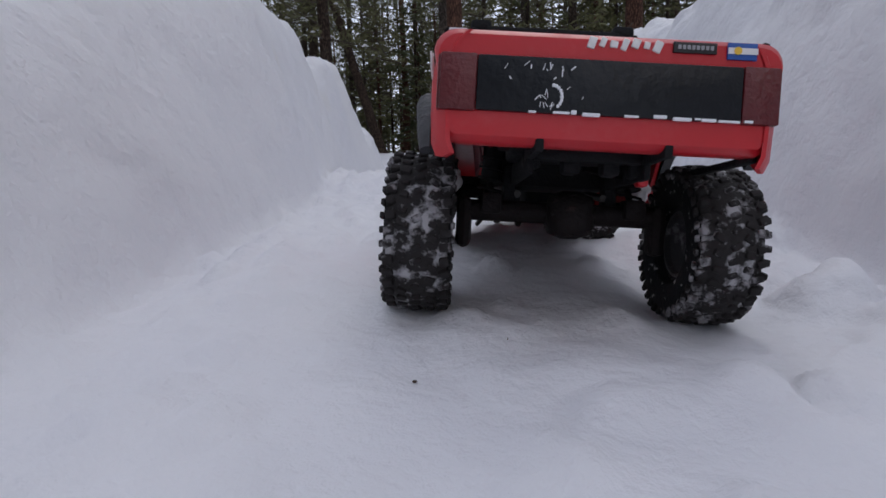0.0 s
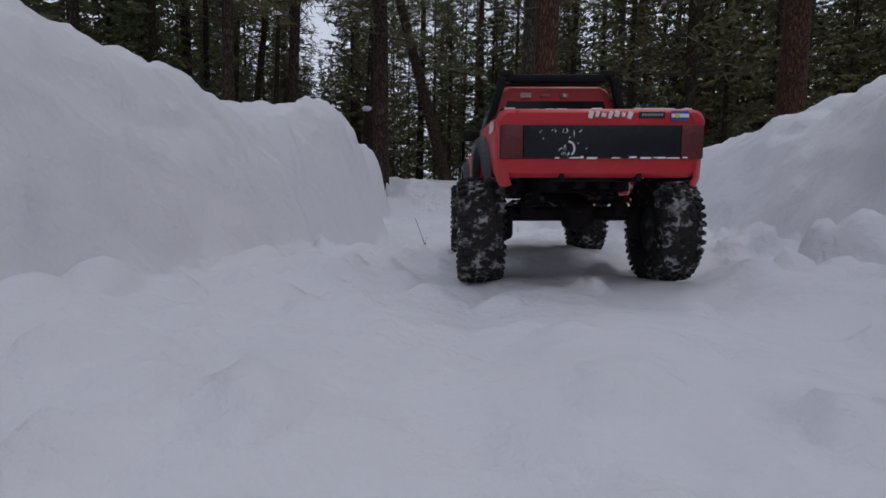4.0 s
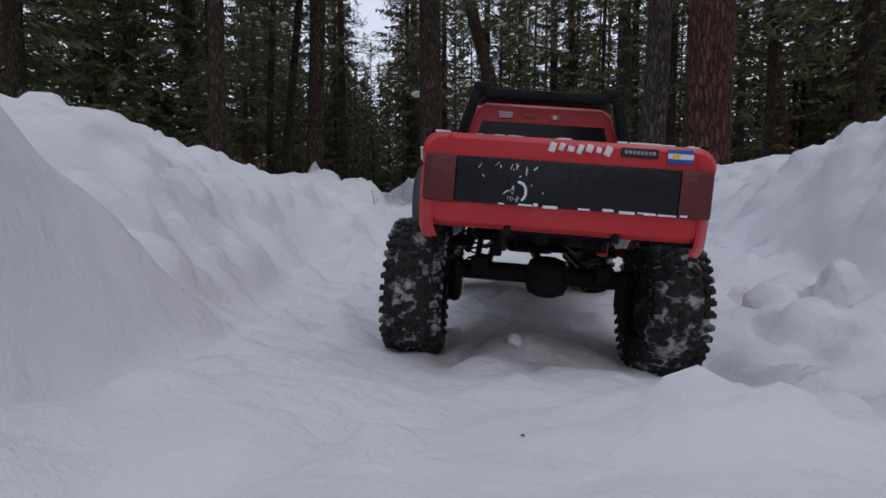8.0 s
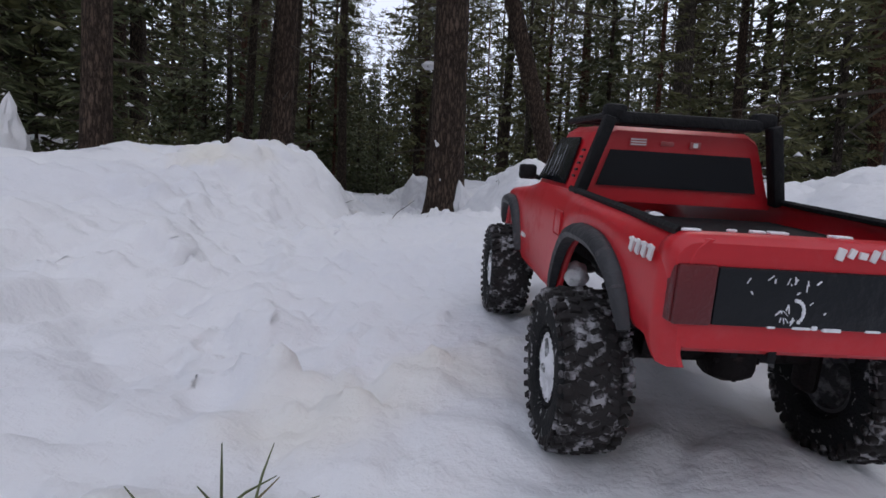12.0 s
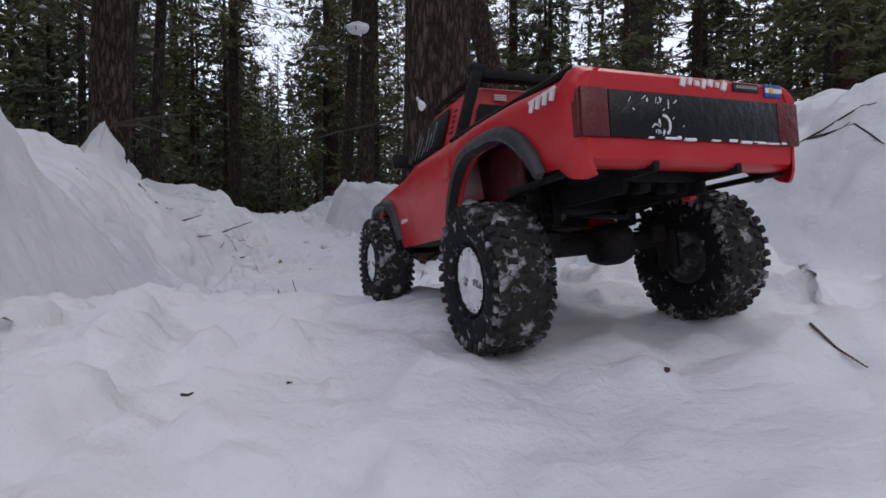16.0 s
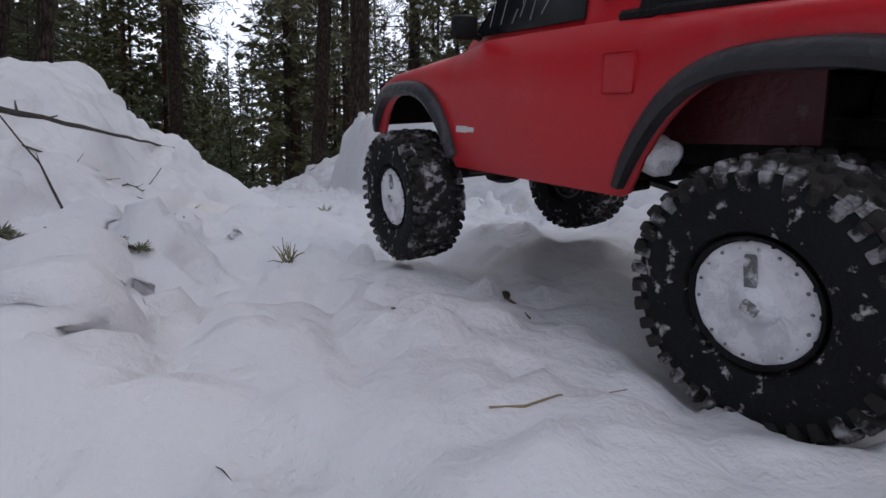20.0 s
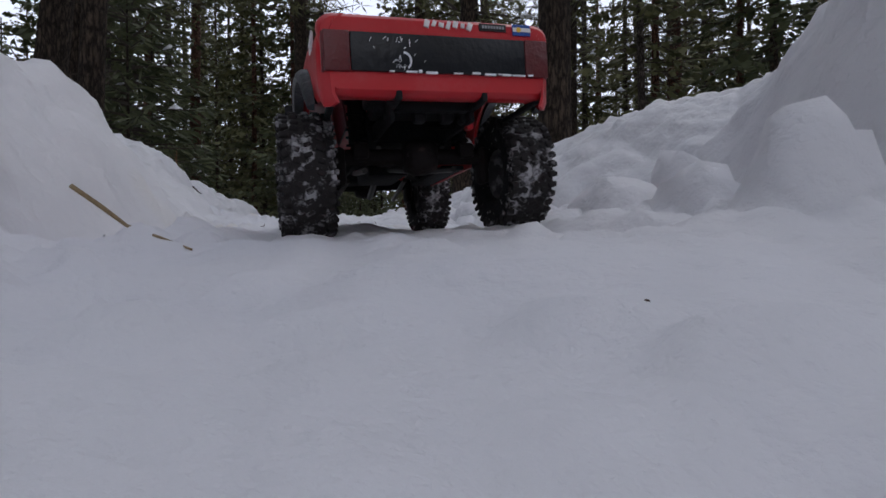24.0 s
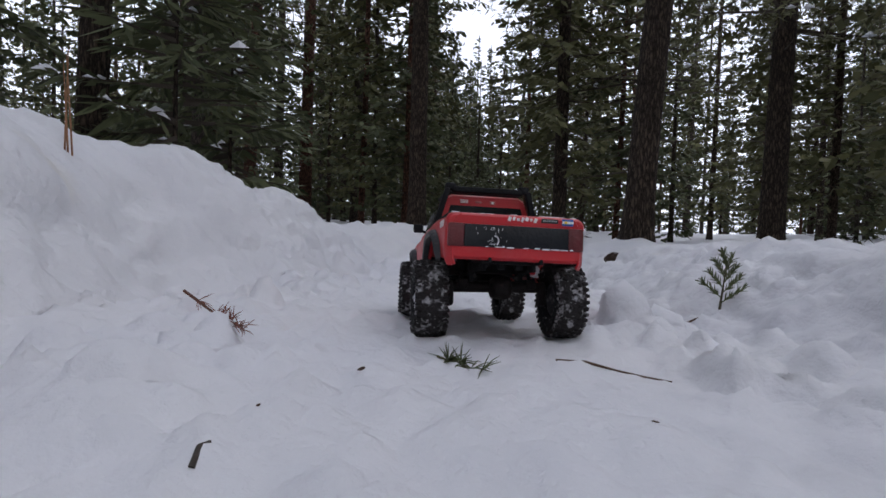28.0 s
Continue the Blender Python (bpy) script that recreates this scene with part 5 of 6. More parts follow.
    # inner wheel wells: the dark red inside of the shell, and a narrow sill under the bed
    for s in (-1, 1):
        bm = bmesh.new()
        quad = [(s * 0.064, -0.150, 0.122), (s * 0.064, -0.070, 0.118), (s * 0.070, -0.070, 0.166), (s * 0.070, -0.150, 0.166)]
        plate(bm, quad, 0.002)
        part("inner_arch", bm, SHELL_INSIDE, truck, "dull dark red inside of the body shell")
        bm = bmesh.new()
        box(bm, (s * 0.089, -0.214, 0.1165), (0.006, 0.098, 0.0045), 0.0012)
        part("bed_sill", bm, PLASTIC, truck, "black sill under the bed side")


def build_chassis():
    for s in (-1, 1):
        bm = bmesh.new()
        box(bm, (s * 0.037, -0.02, 0.112), (0.0045, 0.44, 0.016), 0.001)
        box(bm, (s * 0.037, -0.248, 0.119), (0.005, 0.046, 0.011), 0.001)
        for y in (-0.262, -0.252, -0.1, -0.06):
            got = bmesh.ops.create_cone(bm, segments=8, radius1=0.0018, radius2=0.0018, depth=0.003, cap_ends=True,
                                        matrix=Matrix.Translation((s * 0.0405, y, 0.119 if y < -0.2 else 0.112)) @ Matrix.Rotation(radians(90), 4, "Y"))
        part("frame_rail", bm, PLASTIC, truck, "black steel frame rail")
        # shock absorber with coil spring at each rear corner
        bm = bmesh.new()
        tube(bm, [(s * 0.052, -0.138, 0.150), (s * 0.055, -0.152, 0.105)], 0.0085, 10)
        tube(bm, [(s * 0.055, -0.152, 0.105), (s * 0.057, -0.160, 0.084)], 0.0028, 8)
        a, b = Vector((s * 0.0525, -0.141, 0.140)), Vector((s * 0.0565, -0.158, 0.080))
        coil = []
        for k in range(61):
            t = k / 60
            q = 2 * math.pi * 7 * t
            p = a.lerp(b, t)
            coil.append(p + Vector((0.0105 * math.cos(q), 0.0105 * math.sin(q), 0)))
        tube(bm, coil, 0.0011, 4)
        part("shock_absorber", bm, PLASTIC, truck)
        bm = bmesh.new()
        box(bm, (s * 0.050, -0.136, 0.140), (0.018, 0.006, 0.050), 0.002, Euler((0.15, 0, 0)).to_matrix())
        part("shock_tower", bm, PLASTIC, truck)
        bm = bmesh.new()
        tube(bm, [(s * 0.040, -0.030, 0.092), (s * 0.048, -0.150, 0.076)], 0.0034, 6)
        part("suspension_link", bm, STEEL, truck)
        bm = bmesh.new()
        tube(bm, [(s * 0.040, 0.035, 0.092), (s * 0.048, 0.150, 0.076)], 0.0034, 6)
        part("suspension_link", bm, STEEL, truck)
        bm = bmesh.new()
        box(bm, (s * 0.078, 0.012, 0.092), (0.030, 0.150, 0.006), 0.002)
        part("rock_slider", bm, PLASTIC, truck)
    bm = bmesh.new()
    box(bm, (0, -0.232, 0.120), (0.072, 0.010, 0.012), 0.002)
    box(bm, (0, -0.215, 0.128), (0.112, 0.030, 0.010), 0.003)
    part("rear_crossmember", bm, PLASTIC, truck)
    bm = bmesh.new()
    box(bm, (0.0, -0.095, 0.138), (0.064, 0.070, 0.034), 0.004)
    box(bm, (-0.018, -0.180, 0.142), (0.040, 0.050, 0.020), 0.004)
    box(bm, (0.026, -0.200, 0.138), (0.020, 0.016, 0.022), 0.003)
    part("receiver_box", bm, PLASTIC, truck)
    bm = bmesh.new()
    box(bm, (0, 0.0, 0.098), (0.052, 0.090, 0.024), 0.005)
    box(bm, (0, 0.05, 0.125), (0.060, 0.120, 0.030), 0.005)
    part("gearbox", bm, PLASTIC, truck)
    # battery tray, servo and upper links that fill the space over the axles
    bm = bmesh.new()
    box(bm, (-0.004, -0.120, 0.119), (0.088, 0.052, 0.030), 0.005)
    box(bm, (0.010, -0.082, 0.105), (0.060, 0.034, 0.026), 0.005)
    part("battery_tray", bm, PLASTIC, truck)
    bm = bmesh.new()
    box(bm, (0.004, 0.128, 0.120), (0.092, 0.060, 0.040), 0.006)
    box(bm, (-0.010, 0.172, 0.108), (0.050, 0.030, 0.024), 0.004)
    part("steering_servo", bm, PLASTIC, truck)
    bm = bmesh.new()
    box(bm, (0, -0.206, 0.124), (0.096, 0.042, 0.013), 0.003)
    for x in (-0.034, -0.008, 0.018, 0.036):
        box(bm, (x, -0.222, 0.114 + 0.002 * math.sin(x * 300)), (0.012, 0.014, 0.012), 0.003)
    part("rear_tray", bm, PLASTIC, truck)
    for s in (-1, 1):
        bm = bmesh.new()
        tube(bm, [(s * 0.020, -0.060, 0.112), (s * 0.034, -0.158, 0.097)], 0.0032, 6)
        part("upper_link", bm, STEEL, truck)
        bm = bmesh.new()
        box(bm, (s * 0.040, -0.150, 0.104), (0.010, 0.016, 0.030), 0.002)
        part("link_bracket", bm, PLASTIC, truck)
        bm = bmesh.new()
        bmesh.ops.create_icosphere(bm, subdivisions=3, radius=1.0)
        for v in bm.verts:
            c = v.co.copy()
            n = 1 + 0.4 * noise.noise(c * 1.7 + Vector((s * 3, 0, 1)))
            v.co = Vector((s * 0.088 + 0.011 * n * c.x, -0.083 + 0.012 * n * c.y, 0.113 + 0.011 * n * c.z))
        part("arch_snow", bm, RIM_SNOW, truck, "lump of snow packed in the wheel arch")
    for y in (-0.085, 0.085):
        bm = bmesh.new()
        tube(bm, [(0.0, y * 0.45, 0.096), (0.006, y * 1.55, 0.079)], 0.0045, 8)
        part("drive_shaft", bm, STEEL, truck)
    bm = bmesh.new()
    tube(bm, [(0.020, -0.15, 0.120), (0.034, -0.20, 0.108), (0.052, -0.17, 0.120), (0.050, -0.14, 0.135)], 0.0016, 6)
    tube(bm, [(-0.030, -0.20, 0.130), (-0.012, -0.225, 0.118), (0.006, -0.20, 0.128)], 0.0014, 6)
    part("wires", bm, PLASTIC, truck)
    bm = bmesh.new()
    box(bm, (0.040, -0.222, 0.112), (0.007, 0.010, 0.022), 0.002)
    part("red_link_mount", bm, RED, truck)


def axle_mesh(front):
    """Portal axle about its own middle: tube, off-centre gear case with cover bolts, end boxes."""
    bm = bmesh.new()
    tube(bm, [(-0.074, 0, 0.019), (-0.03, 0, 0.019), (0.03, 0, 0.019), (0.074, 0, 0.019)], 0.0085, 10)
    face = -1 if not front else 1
    case = []
    for y, r in ((0.016, 0.013), (0.006, 0.020), (-0.006, 0.0215), (-0.014, 0.0205), (-0.022, 0.016), (-0.0255, 0.009)):
        case.append([(0.006 + r * 0.98 * max(-0.86, min(0.86, 1.2 * math.cos(a))), -face * y if front else y, 0.018 + 0.88 * r * math.sin(a)) for a in (2 * math.pi * k / 14 for k in range(14))])
    extra = lofted(case)
    me = bpy.data.meshes.new("case")
    extra.to_mesh(me)
    extra.free()
    bm.from_mesh(me)
    bpy.data.meshes.remove(me)
    for k in range(8):
        a = 2 * math.pi * k / 8
        box(bm, (0.006 + 0.0150 * math.cos(a), face * 0.0195, 0.018 + 0.0140 * math.sin(a)), (0.0036, 0.0030, 0.0036), 0.0008)
    for s in (-1, 1):
        box(bm, (s * 0.075, 0, 0.009), (0.012, 0.022, 0.040), 0.006)
        box(bm, (s * 0.055, face * 0.004, 0.024), (0.016, 0.020, 0.016), 0.003)
    return mesh_of("axle", bm, AXLE)


def tyre_meshes():
    R, H = TREAD_R, TYRE_HALF
    bm = bmesh.new()
    prof = [(-0.0150, 0.0285), (-0.0215, 0.0315), (-H, 0.0400), (-H + 0.0003, 0.0490), (-0.0215, 0.0555), (-0.0120, 0.0586), (0, 0.0592)]
    prof += [(-x, r) for x, r in prof[-2::-1]]
    lathe(bm, prof, 48)
    carcass = mesh_of("carcass", bm, SIDEWALL)
    bm = bmesh.new()
    n = 36
    lathe(bm, [(-0.0216, 0.0560), (-0.0120, 0.0594), (0, 0.0600), (0.0120, 0.0594), (0.0216, 0.0560)], 60, 1)
    worn = random.Random(77)
    for k in range(n):
        a = 2 * math.pi * k / n
        for x, w, ln, da, skew, rise in ((-0.0194, 0.0076, 0.0058, 0.0, 0.22, -0.0016), (-0.0104, 0.0074, 0.0050, 0.5, -0.40, -0.0003), (-0.0002, 0.0078, 0.0046, 0.1, 0.45, 0.0),
                                         (0.0104, 0.0074, 0.0050, 0.5, -0.40, -0.0003), (0.0194, 0.0076, 0.0058, 0.0, 0.22, -0.0016)):
            q = a + (da + worn.uniform(-0.10, 0.10)) * 2 * math.pi / n
            turn = Matrix.Rotation(q, 3, "X") @ Matrix.Rotation(skew + worn.uniform(-0.18, 0.18), 3, "Z")
            c = Matrix.Rotation(q, 3, "X") @ Vector((x + worn.uniform(-0.0006, 0.0006), 0, R - 0.0035 + rise + worn.uniform(-0.0007, 0.0003)))
            s = worn.uniform(0.82, 1.1)
            box(bm, c, (w * s, ln * worn.uniform(0.85, 1.12), 0.0066), 0.0012, turn)
        for s in (-1, 1):
            q = a + (0.25 + 0.25 * s) * 2 * math.pi / n
            c = Matrix.Rotation(q, 3, "X") @ Vector((s * (H - 0.0010), 0, R - 0.0092))
            box(bm, c, (0.0030, 0.0048, 0.0084 * worn.uniform(0.8, 1.15)), 0.0009, Matrix.Rotation(q, 3, "X") @ Matrix.Rotation(s * 0.35, 3, "Y"))
    tread = mesh_of("tread", bm, (RUBBER, TREAD_SNOW))
    bm = bmesh.new()
    lathe(bm, [(-0.0150, 0.0284), (-0.0208, 0.0291), (-0.0216, 0.0279), (-0.0185, 0.0268), (-0.0120, 0.0250), (0.0140, 0.0250), (0.0150, 0.0284)], 40)
    for k in range(16):
        a = 2 * math.pi * k / 16
        c = Matrix.Rotation(a, 3, "X") @ Vector((-0.0212, 0, 0.0280))
        box(bm, c, (0.0016, 0.0018, 0.0018), 0.0004)
    rim = mesh_of("rim", bm, PLASTIC)
    bm = bmesh.new()
    rings = lathe(bm, [(-0.0160, 0.0272), (-0.0190, 0.0266), (-0.0199, 0.0240), (-0.0194, 0.0180), (-0.0184, 0.0115), (-0.0204, 0.0078), (-0.0226, 0.0045)], 36)
    fan(bm, rings[-1])
    bmesh.ops.recalc_face_normals(bm, faces=bm.faces)
    for v in bm.verts:
        v.co.x += 0.0012 * noise.noise(Vector((v.co.y * 160, v.co.z * 160, 1.0)))
    packed = mesh_of("packed_snow", bm, RIM_SNOW)
    bm = bmesh.new()
    for k in range(18):
        a = 2 * math.pi * (k + 0.5) / 18
        c = Matrix.Rotation(a, 3, "X") @ Vector((-0.0200, 0, 0.0240))
        bmesh.ops.create_icosphere(bm, subdivisions=1, radius=0.0009, matrix=Matrix.Translation(c))
    box(bm, (-0.0196, 0, -0.0140), (0.0024, 0.0056, 0.0150), 0.0010)
    box(bm, (-0.0226, 0.001, 0.001), (0.0040, 0.0075, 0.0060), 0.0016, Matrix.Rotation(0.5, 3, "X"))
    hub = mesh_of("hub", bm, HUB_STEEL)
    bm = bmesh.new()
    rings = lathe(bm, [(0.0150, 0.0262), (0.0156, 0.0236), (0.0110, 0.0222), (0.0050, 0.0120), (0.0090, 0.0070)], 28)
    fan(bm, rings[-1])
    bmesh.ops.recalc_face_normals(bm, faces=bm.faces)
    back = mesh_of("hub_back", bm, HUB_BACK)
    return carcass, tread, rim, packed, hub, back


def build_running_gear():
    meshes = tyre_meshes()
    wheels = []
    for front in (False, True):
        for s in (-1, 1):
            w = new("wheel")
            w.empty_display_size = 0.05
            w.parent = truck
            tagged(w, "snow-caked off-road tyre on a snow-packed wheel")
            for name, me in zip(("tyre", "tread", "rim", "packed_snow", "hub", "hub_back"), meshes):
                o = new(name, me)
                o.parent = w
                if s > 0:
                    o.matrix_local = Matrix.Rotation(math.pi, 4, "Z")
            wheels.append((w, front, s))
    axles = []
    for front in (False, True):
        a = new("axle", axle_mesh(front))
        a.parent = truck
        tagged(a, "dark axle with a brown-stained gear case")
        axles.append((a, front))
    return wheels, axles


def lengthen():
    """The body and chassis are long beside their width: measure both from the rear axle."""
    for ob in truck.children_recursive:
        for v in ob.data.vertices:
            v.co.y = REAR_Y + (v.co.y - REAR_Y) * STRETCH


build_body()
build_chassis()
lengthen()
WHEELS, AXLES = build_running_gear()


# ---- what lies on the snow: twigs, needles, flakes of bark ----
def make_litter(name, dark, light, rough=0.85):
    m = material(name, dark, rough)
    at = coords(m)
    link(m, mixed(m, noise_of(m, at, 130, 4), dark, light), bsdf(m).inputs["Base Color"])
    bump(m, noise_of(m, at, 300, 3), 0.4, 0.002)
    return m


LITTER = {
    "dark": make_litter("dark_twig", (0.018, 0.014, 0.012), (0.075, 0.058, 0.046)),
    "brown": make_litter("brown_twig", (0.040, 0.024, 0.016), (0.14, 0.082, 0.050)),
    "straw": make_litter("straw", (0.17, 0.115, 0.060), (0.32, 0.24, 0.14)),
    "orange": make_litter("dry_needle", (0.17, 0.075, 0.035), (0.33, 0.17, 0.085)),
    "red": make_litter("red_needle", (0.12, 0.035, 0.024), (0.24, 0.085, 0.055)),
    "branch": make_litter("fallen_branch", (0.026, 0.019, 0.015), (0.12, 0.088, 0.065)),
    "lichen": make_litter("lichen_branch", (0.022, 0.019, 0.014), (0.10, 0.085, 0.058)),
    "redbranch": make_litter("needle_twig", (0.050, 0.022, 0.016), (0.16, 0.070, 0.045)),
    "sprig": make_litter("sprig_wood", (0.030, 0.024, 0.014), (0.09, 0.075, 0.040)),
    "bark": make_litter("bark_flake", (0.022, 0.014, 0.011), (0.11, 0.066, 0.045)),
    "moss": make_litter("moss", (0.030, 0.036, 0.014), (0.10, 0.11, 0.045)),
    "green": make_litter("green_needle", (0.040, 0.056, 0.020), (0.14, 0.16, 0.070)),
    "dry": make_litter("dry_grass", (0.11, 0.090, 0.042), (0.26, 0.22, 0.12)),
    "lichen_tuft": make_litter("lichen", (0.085, 0.095, 0.060), (0.24, 0.25, 0.17)),
}
LAY_WORDS = {
    "dark": ("twig", "thin dark bare twig lying on the snow", "twig"), "brown": ("twig", "short brown twig lying on the snow", "twig"),
    "straw": ("straw", "pale straw-coloured stalk on the snow", "stalk"), "orange": ("pine_needle", "long dry orange pine needle on the snow", "pine needle"),
    "red": ("pine_needle", "fallen rust-red pine needles on the snow", "pine needle"), "branch": ("branch", "thick broken brown branch lying across the track", "branch"),
    "lichen": ("branch", "fallen branch tufted with grey-green lichen on the snow", "branch"), "redbranch": ("branch", "twig with tufts of rust-red needles on the snow", "branch"),
    "sprig": ("fir_sprig", "small green fir sprig lying on the snow", "sprig"),
}
litter_rng = random.Random(12)


def bent(points, r, follow):
    """More points along a stick, slightly crooked, resting on the snow."""
    out = []
    for a, b in zip(points, points[1:]):
        a, b = Vector(a), Vector(b)
        n = max(2, int((b - a).length / 0.03))
        n = min(n, 12)
        for k in range(n):
            p = a.lerp(b, k / n)
            if k:
                p = p + Vector((litter_rng.uniform(-1, 1), litter_rng.uniform(-1, 1), litter_rng.uniform(-0.5, 0.5))) * r * 0.8
                if follow:
                    p.z = surface_at(p.x, p.y) + 0.5 * r
            out.append(p)
    out.append(Vector(points[-1]))
    return out


def brush(bm, at, way, length, count, r, spread_by=0.7):
    for _ in range(count):
        d = (way + Vector((litter_rng.uniform(-1, 1), litter_rng.uniform(-1, 1), litter_rng.uniform(-0.4, 1))) * spread_by).normalized()
        tube(bm, [at, at + d * length * 0.55, at + d * length * litter_rng.uniform(0.85, 1.1) + Vector((0, 0, -0.08 * length))], [r, r, r * 0.4], 4)


def lay(colour, r, *points):
    name, label, category = LAY_WORDS[colour]
    rise = abs(points[-1][2] - points[0][2]) > 1.2 * math.hypot(points[-1][0] - points[0][0], points[-1][1] - points[0][1])
    if rise and colour in ("dark", "brown", "straw"):
        label = {"dark": "thin dark twig standing up out of the snow", "brown": "short brown twig standing up out of the snow",
                 "straw": "pale dry stalk standing up out of the snow"}[colour]
    stiff = rise or r > 0.0022
    if rise and colour != "orange":
        low = min(points, key=lambda p: p[2])
        lift = surface_at(low[0], low[1]) - 0.004 - low[2]
        points = [(p[0], p[1], p[2] + lift) for p in points]
    elif stiff and not rise:
        gaps = sorted(surface_at(p[0], p[1]) + 0.6 * r - p[2] for p in points)
        lift = gaps[-1] if len(gaps) < 4 else gaps[-2]
        points = [(p[0], p[1], p[2] + lift) for p in points]
    elif not rise:
        points = [(p[0], p[1], surface_at(p[0], p[1]) + 0.5 * r) for p in points]
    way = bent(points, r, not stiff)
    n = len(way) - 1
    thin = 0.35 if colour in ("straw", "orange", "red") else 0.55
    root = thing(name, label, category, place=Matrix.Translation(way[0]))
    here = [p - way[0] for p in way]
    bm = bmesh.new()
    tube(bm, here, [r * (1 - (1 - thin) * k / n) * (1 + 0.12 * math.sin(k * 2.1)) for k in range(n + 1)], 9 if r > 0.004 else 6)
    part("stem", bm, LITTER[colour], root)
    total = (here[-1]).length
    if colour in ("dark", "lichen") and total > 0.08 and r > 0.0012:
        for k in range(1 if total < 0.2 else 2):
            i = litter_rng.randrange(1, n) if n > 1 else 0
            d = (here[min(n, i + 1)] - here[i]).normalized()
            d = (d + Vector((litter_rng.uniform(-1, 1), litter_rng.uniform(-1, 1), litter_rng.uniform(0, 0.7)))).normalized()
            bm = bmesh.new()
            L = min(0.035, total * litter_rng.uniform(0.08, 0.16))
            tube(bm, [here[i], here[i] + d * L * 0.5, here[i] + d * L + Vector((0, 0, 0.1 * L))], [r * 0.55, r * 0.4, r * 0.2], 5)
            part("side_shoot", bm, LITTER[colour], root)
    if colour == "branch":
        # short broken stubs, a pale snapped end and flakes of lifting bark
        for k in range(4):
            i = 2 + k * max(1, (n - 3) // 4)
            d = Vector((litter_rng.uniform(-0.6, 0.6), litter_rng.uniform(-0.6, 0.2), 1)).normalized()
            bm = bmesh.new()
            tube(bm, [here[i], here[i] + d * r * 2.0, here[i] + d * r * 2.6], [r * 0.45, r * 0.35, r * 0.12], 7)
            part("broken_stub", bm, LITTER[colour], root)
        d = (here[0] - here[1]).normalized()
        bm = bmesh.new()
        tube(bm, [here[0] - d * r * 0.2, here[0] + d * r * 0.25], [r * 0.86, r * 0.55], 9)
        part("snapped_end", bm, LITTER["straw"], root, "pale snapped end")
        for k in range(9):
            i = litter_rng.randrange(1, n)
            bm = bmesh.new()
            turn = (here[i] - here[i - 1]).to_track_quat("X", "Z").to_matrix() @ Matrix.Rotation(litter_rng.uniform(-1.4, 1.4), 3, "X")
            box(bm, here[i] + turn @ Vector((0, 0, r * 0.93)), (r * litter_rng.uniform(1.5, 4.0), r * 0.9, r * 0.22), r * 0.06, turn)
            part("bark_flake", bm, LITTER["dark" if k % 3 else "bark"], root)
    if colour == "lichen":
        for k in range(6):
            bm = bmesh.new()
            at = here[litter_rng.randrange(n + 1)]
            brush(bm, at, Vector((0, 0, 0.2)), 0.009 + 1.2 * r, 26, 0.0007, 1.3)
            part("lichen_tuft", bm, LITTER["lichen_tuft"], root, "grey-green lichen tuft")
    if colour in ("redbranch", "sprig"):
        for k in range(9):
            bm = bmesh.new()
            i = max(1, int(n * (k + 1) / 9))
            d = (here[i] - here[i - 1]).normalized()
            brush(bm, here[i], d, 0.028, 9, 0.0007, 0.9)
            part("needle_tuft", bm, LITTER["red" if colour == "redbranch" else "green"], root)
    return root


def fleck(colour, size, at):
    at = resting(at)
    if colour == "snow":
        bm = bmesh.new()
        bmesh.ops.create_icosphere(bm, subdivisions=3, radius=size * 0.5)
        for v in bm.verts:
            v.co *= 1 + 0.22 * noise.noise(v.co / size * 2.2)
        ob = mesh_thing("snowball", bm, SNOW, "small loose ball of snow on the track", "snowball")
        ob.location = (at[0], at[1], at[2] + size * 0.3)
        return
    bm = bmesh.new()
    bmesh.ops.create_icosphere(bm, subdivisions=2, radius=size * 0.6)
    seed = litter_rng.uniform(0, 50)
    for v in bm.verts:
        v.co *= 1 + 0.5 * noise.noise(v.co / size * 1.6 + Vector((seed, 0, 0)))
        v.co.x *= 1.35
        v.co.z *= 0.45
    words = ("moss_clump", "small clump of dry moss on the snow", "moss") if colour == "moss" else ("bark_flake", "small dark flake of bark on the snow", "bark flake")
    ob = mesh_thing(words[0], bm, LITTER[colour], words[1], words[2], "bark flakes" if colour == "bark" else "")
    ob.matrix_world = pose(at[0], at[1], at[2] + size * 0.15, litter_rng.uniform(-20, 20), litter_rng.uniform(-20, 20), litter_rng.uniform(0, 360))


def tuft(colour, size, at):
    at = resting(at)
    size *= 1.5
    label = {"green": "tuft of green pine needles lying on the snow", "dry": "tuft of dry grass poking out of the snow", "brown": "brown tuft of dead needles in the snow"}[colour]
    root = thing("grass_tuft" if colour == "dry" else "needle_tuft", label, "grass" if colour == "dry" else "needle tuft", place=pose(at[0], at[1], at[2] - 0.003))
    for k in range(9 if size < 0.03 else 15):
        d = Vector((litter_rng.uniform(-1, 1), litter_rng.uniform(-1, 1), litter_rng.uniform(0.15, 1.1 if colour != "dry" else 2.0))).normalized()
        off = Vector((litter_rng.uniform(-1, 1), litter_rng.uniform(-1, 1), 0)) * size * 0.16
        bm = bmesh.new()
        L = size * litter_rng.uniform(0.45, 0.75)
        tube(bm, [off, off + d * L * 0.6, off + d * L + Vector((0, 0, -0.1 * L))], [0.0009, 0.0008, 0.0003], 4)
        part("blade" if colour == "dry" else "needle", bm, LITTER[colour if litter_rng.random() < 0.8 else "dry"], root)
    return root


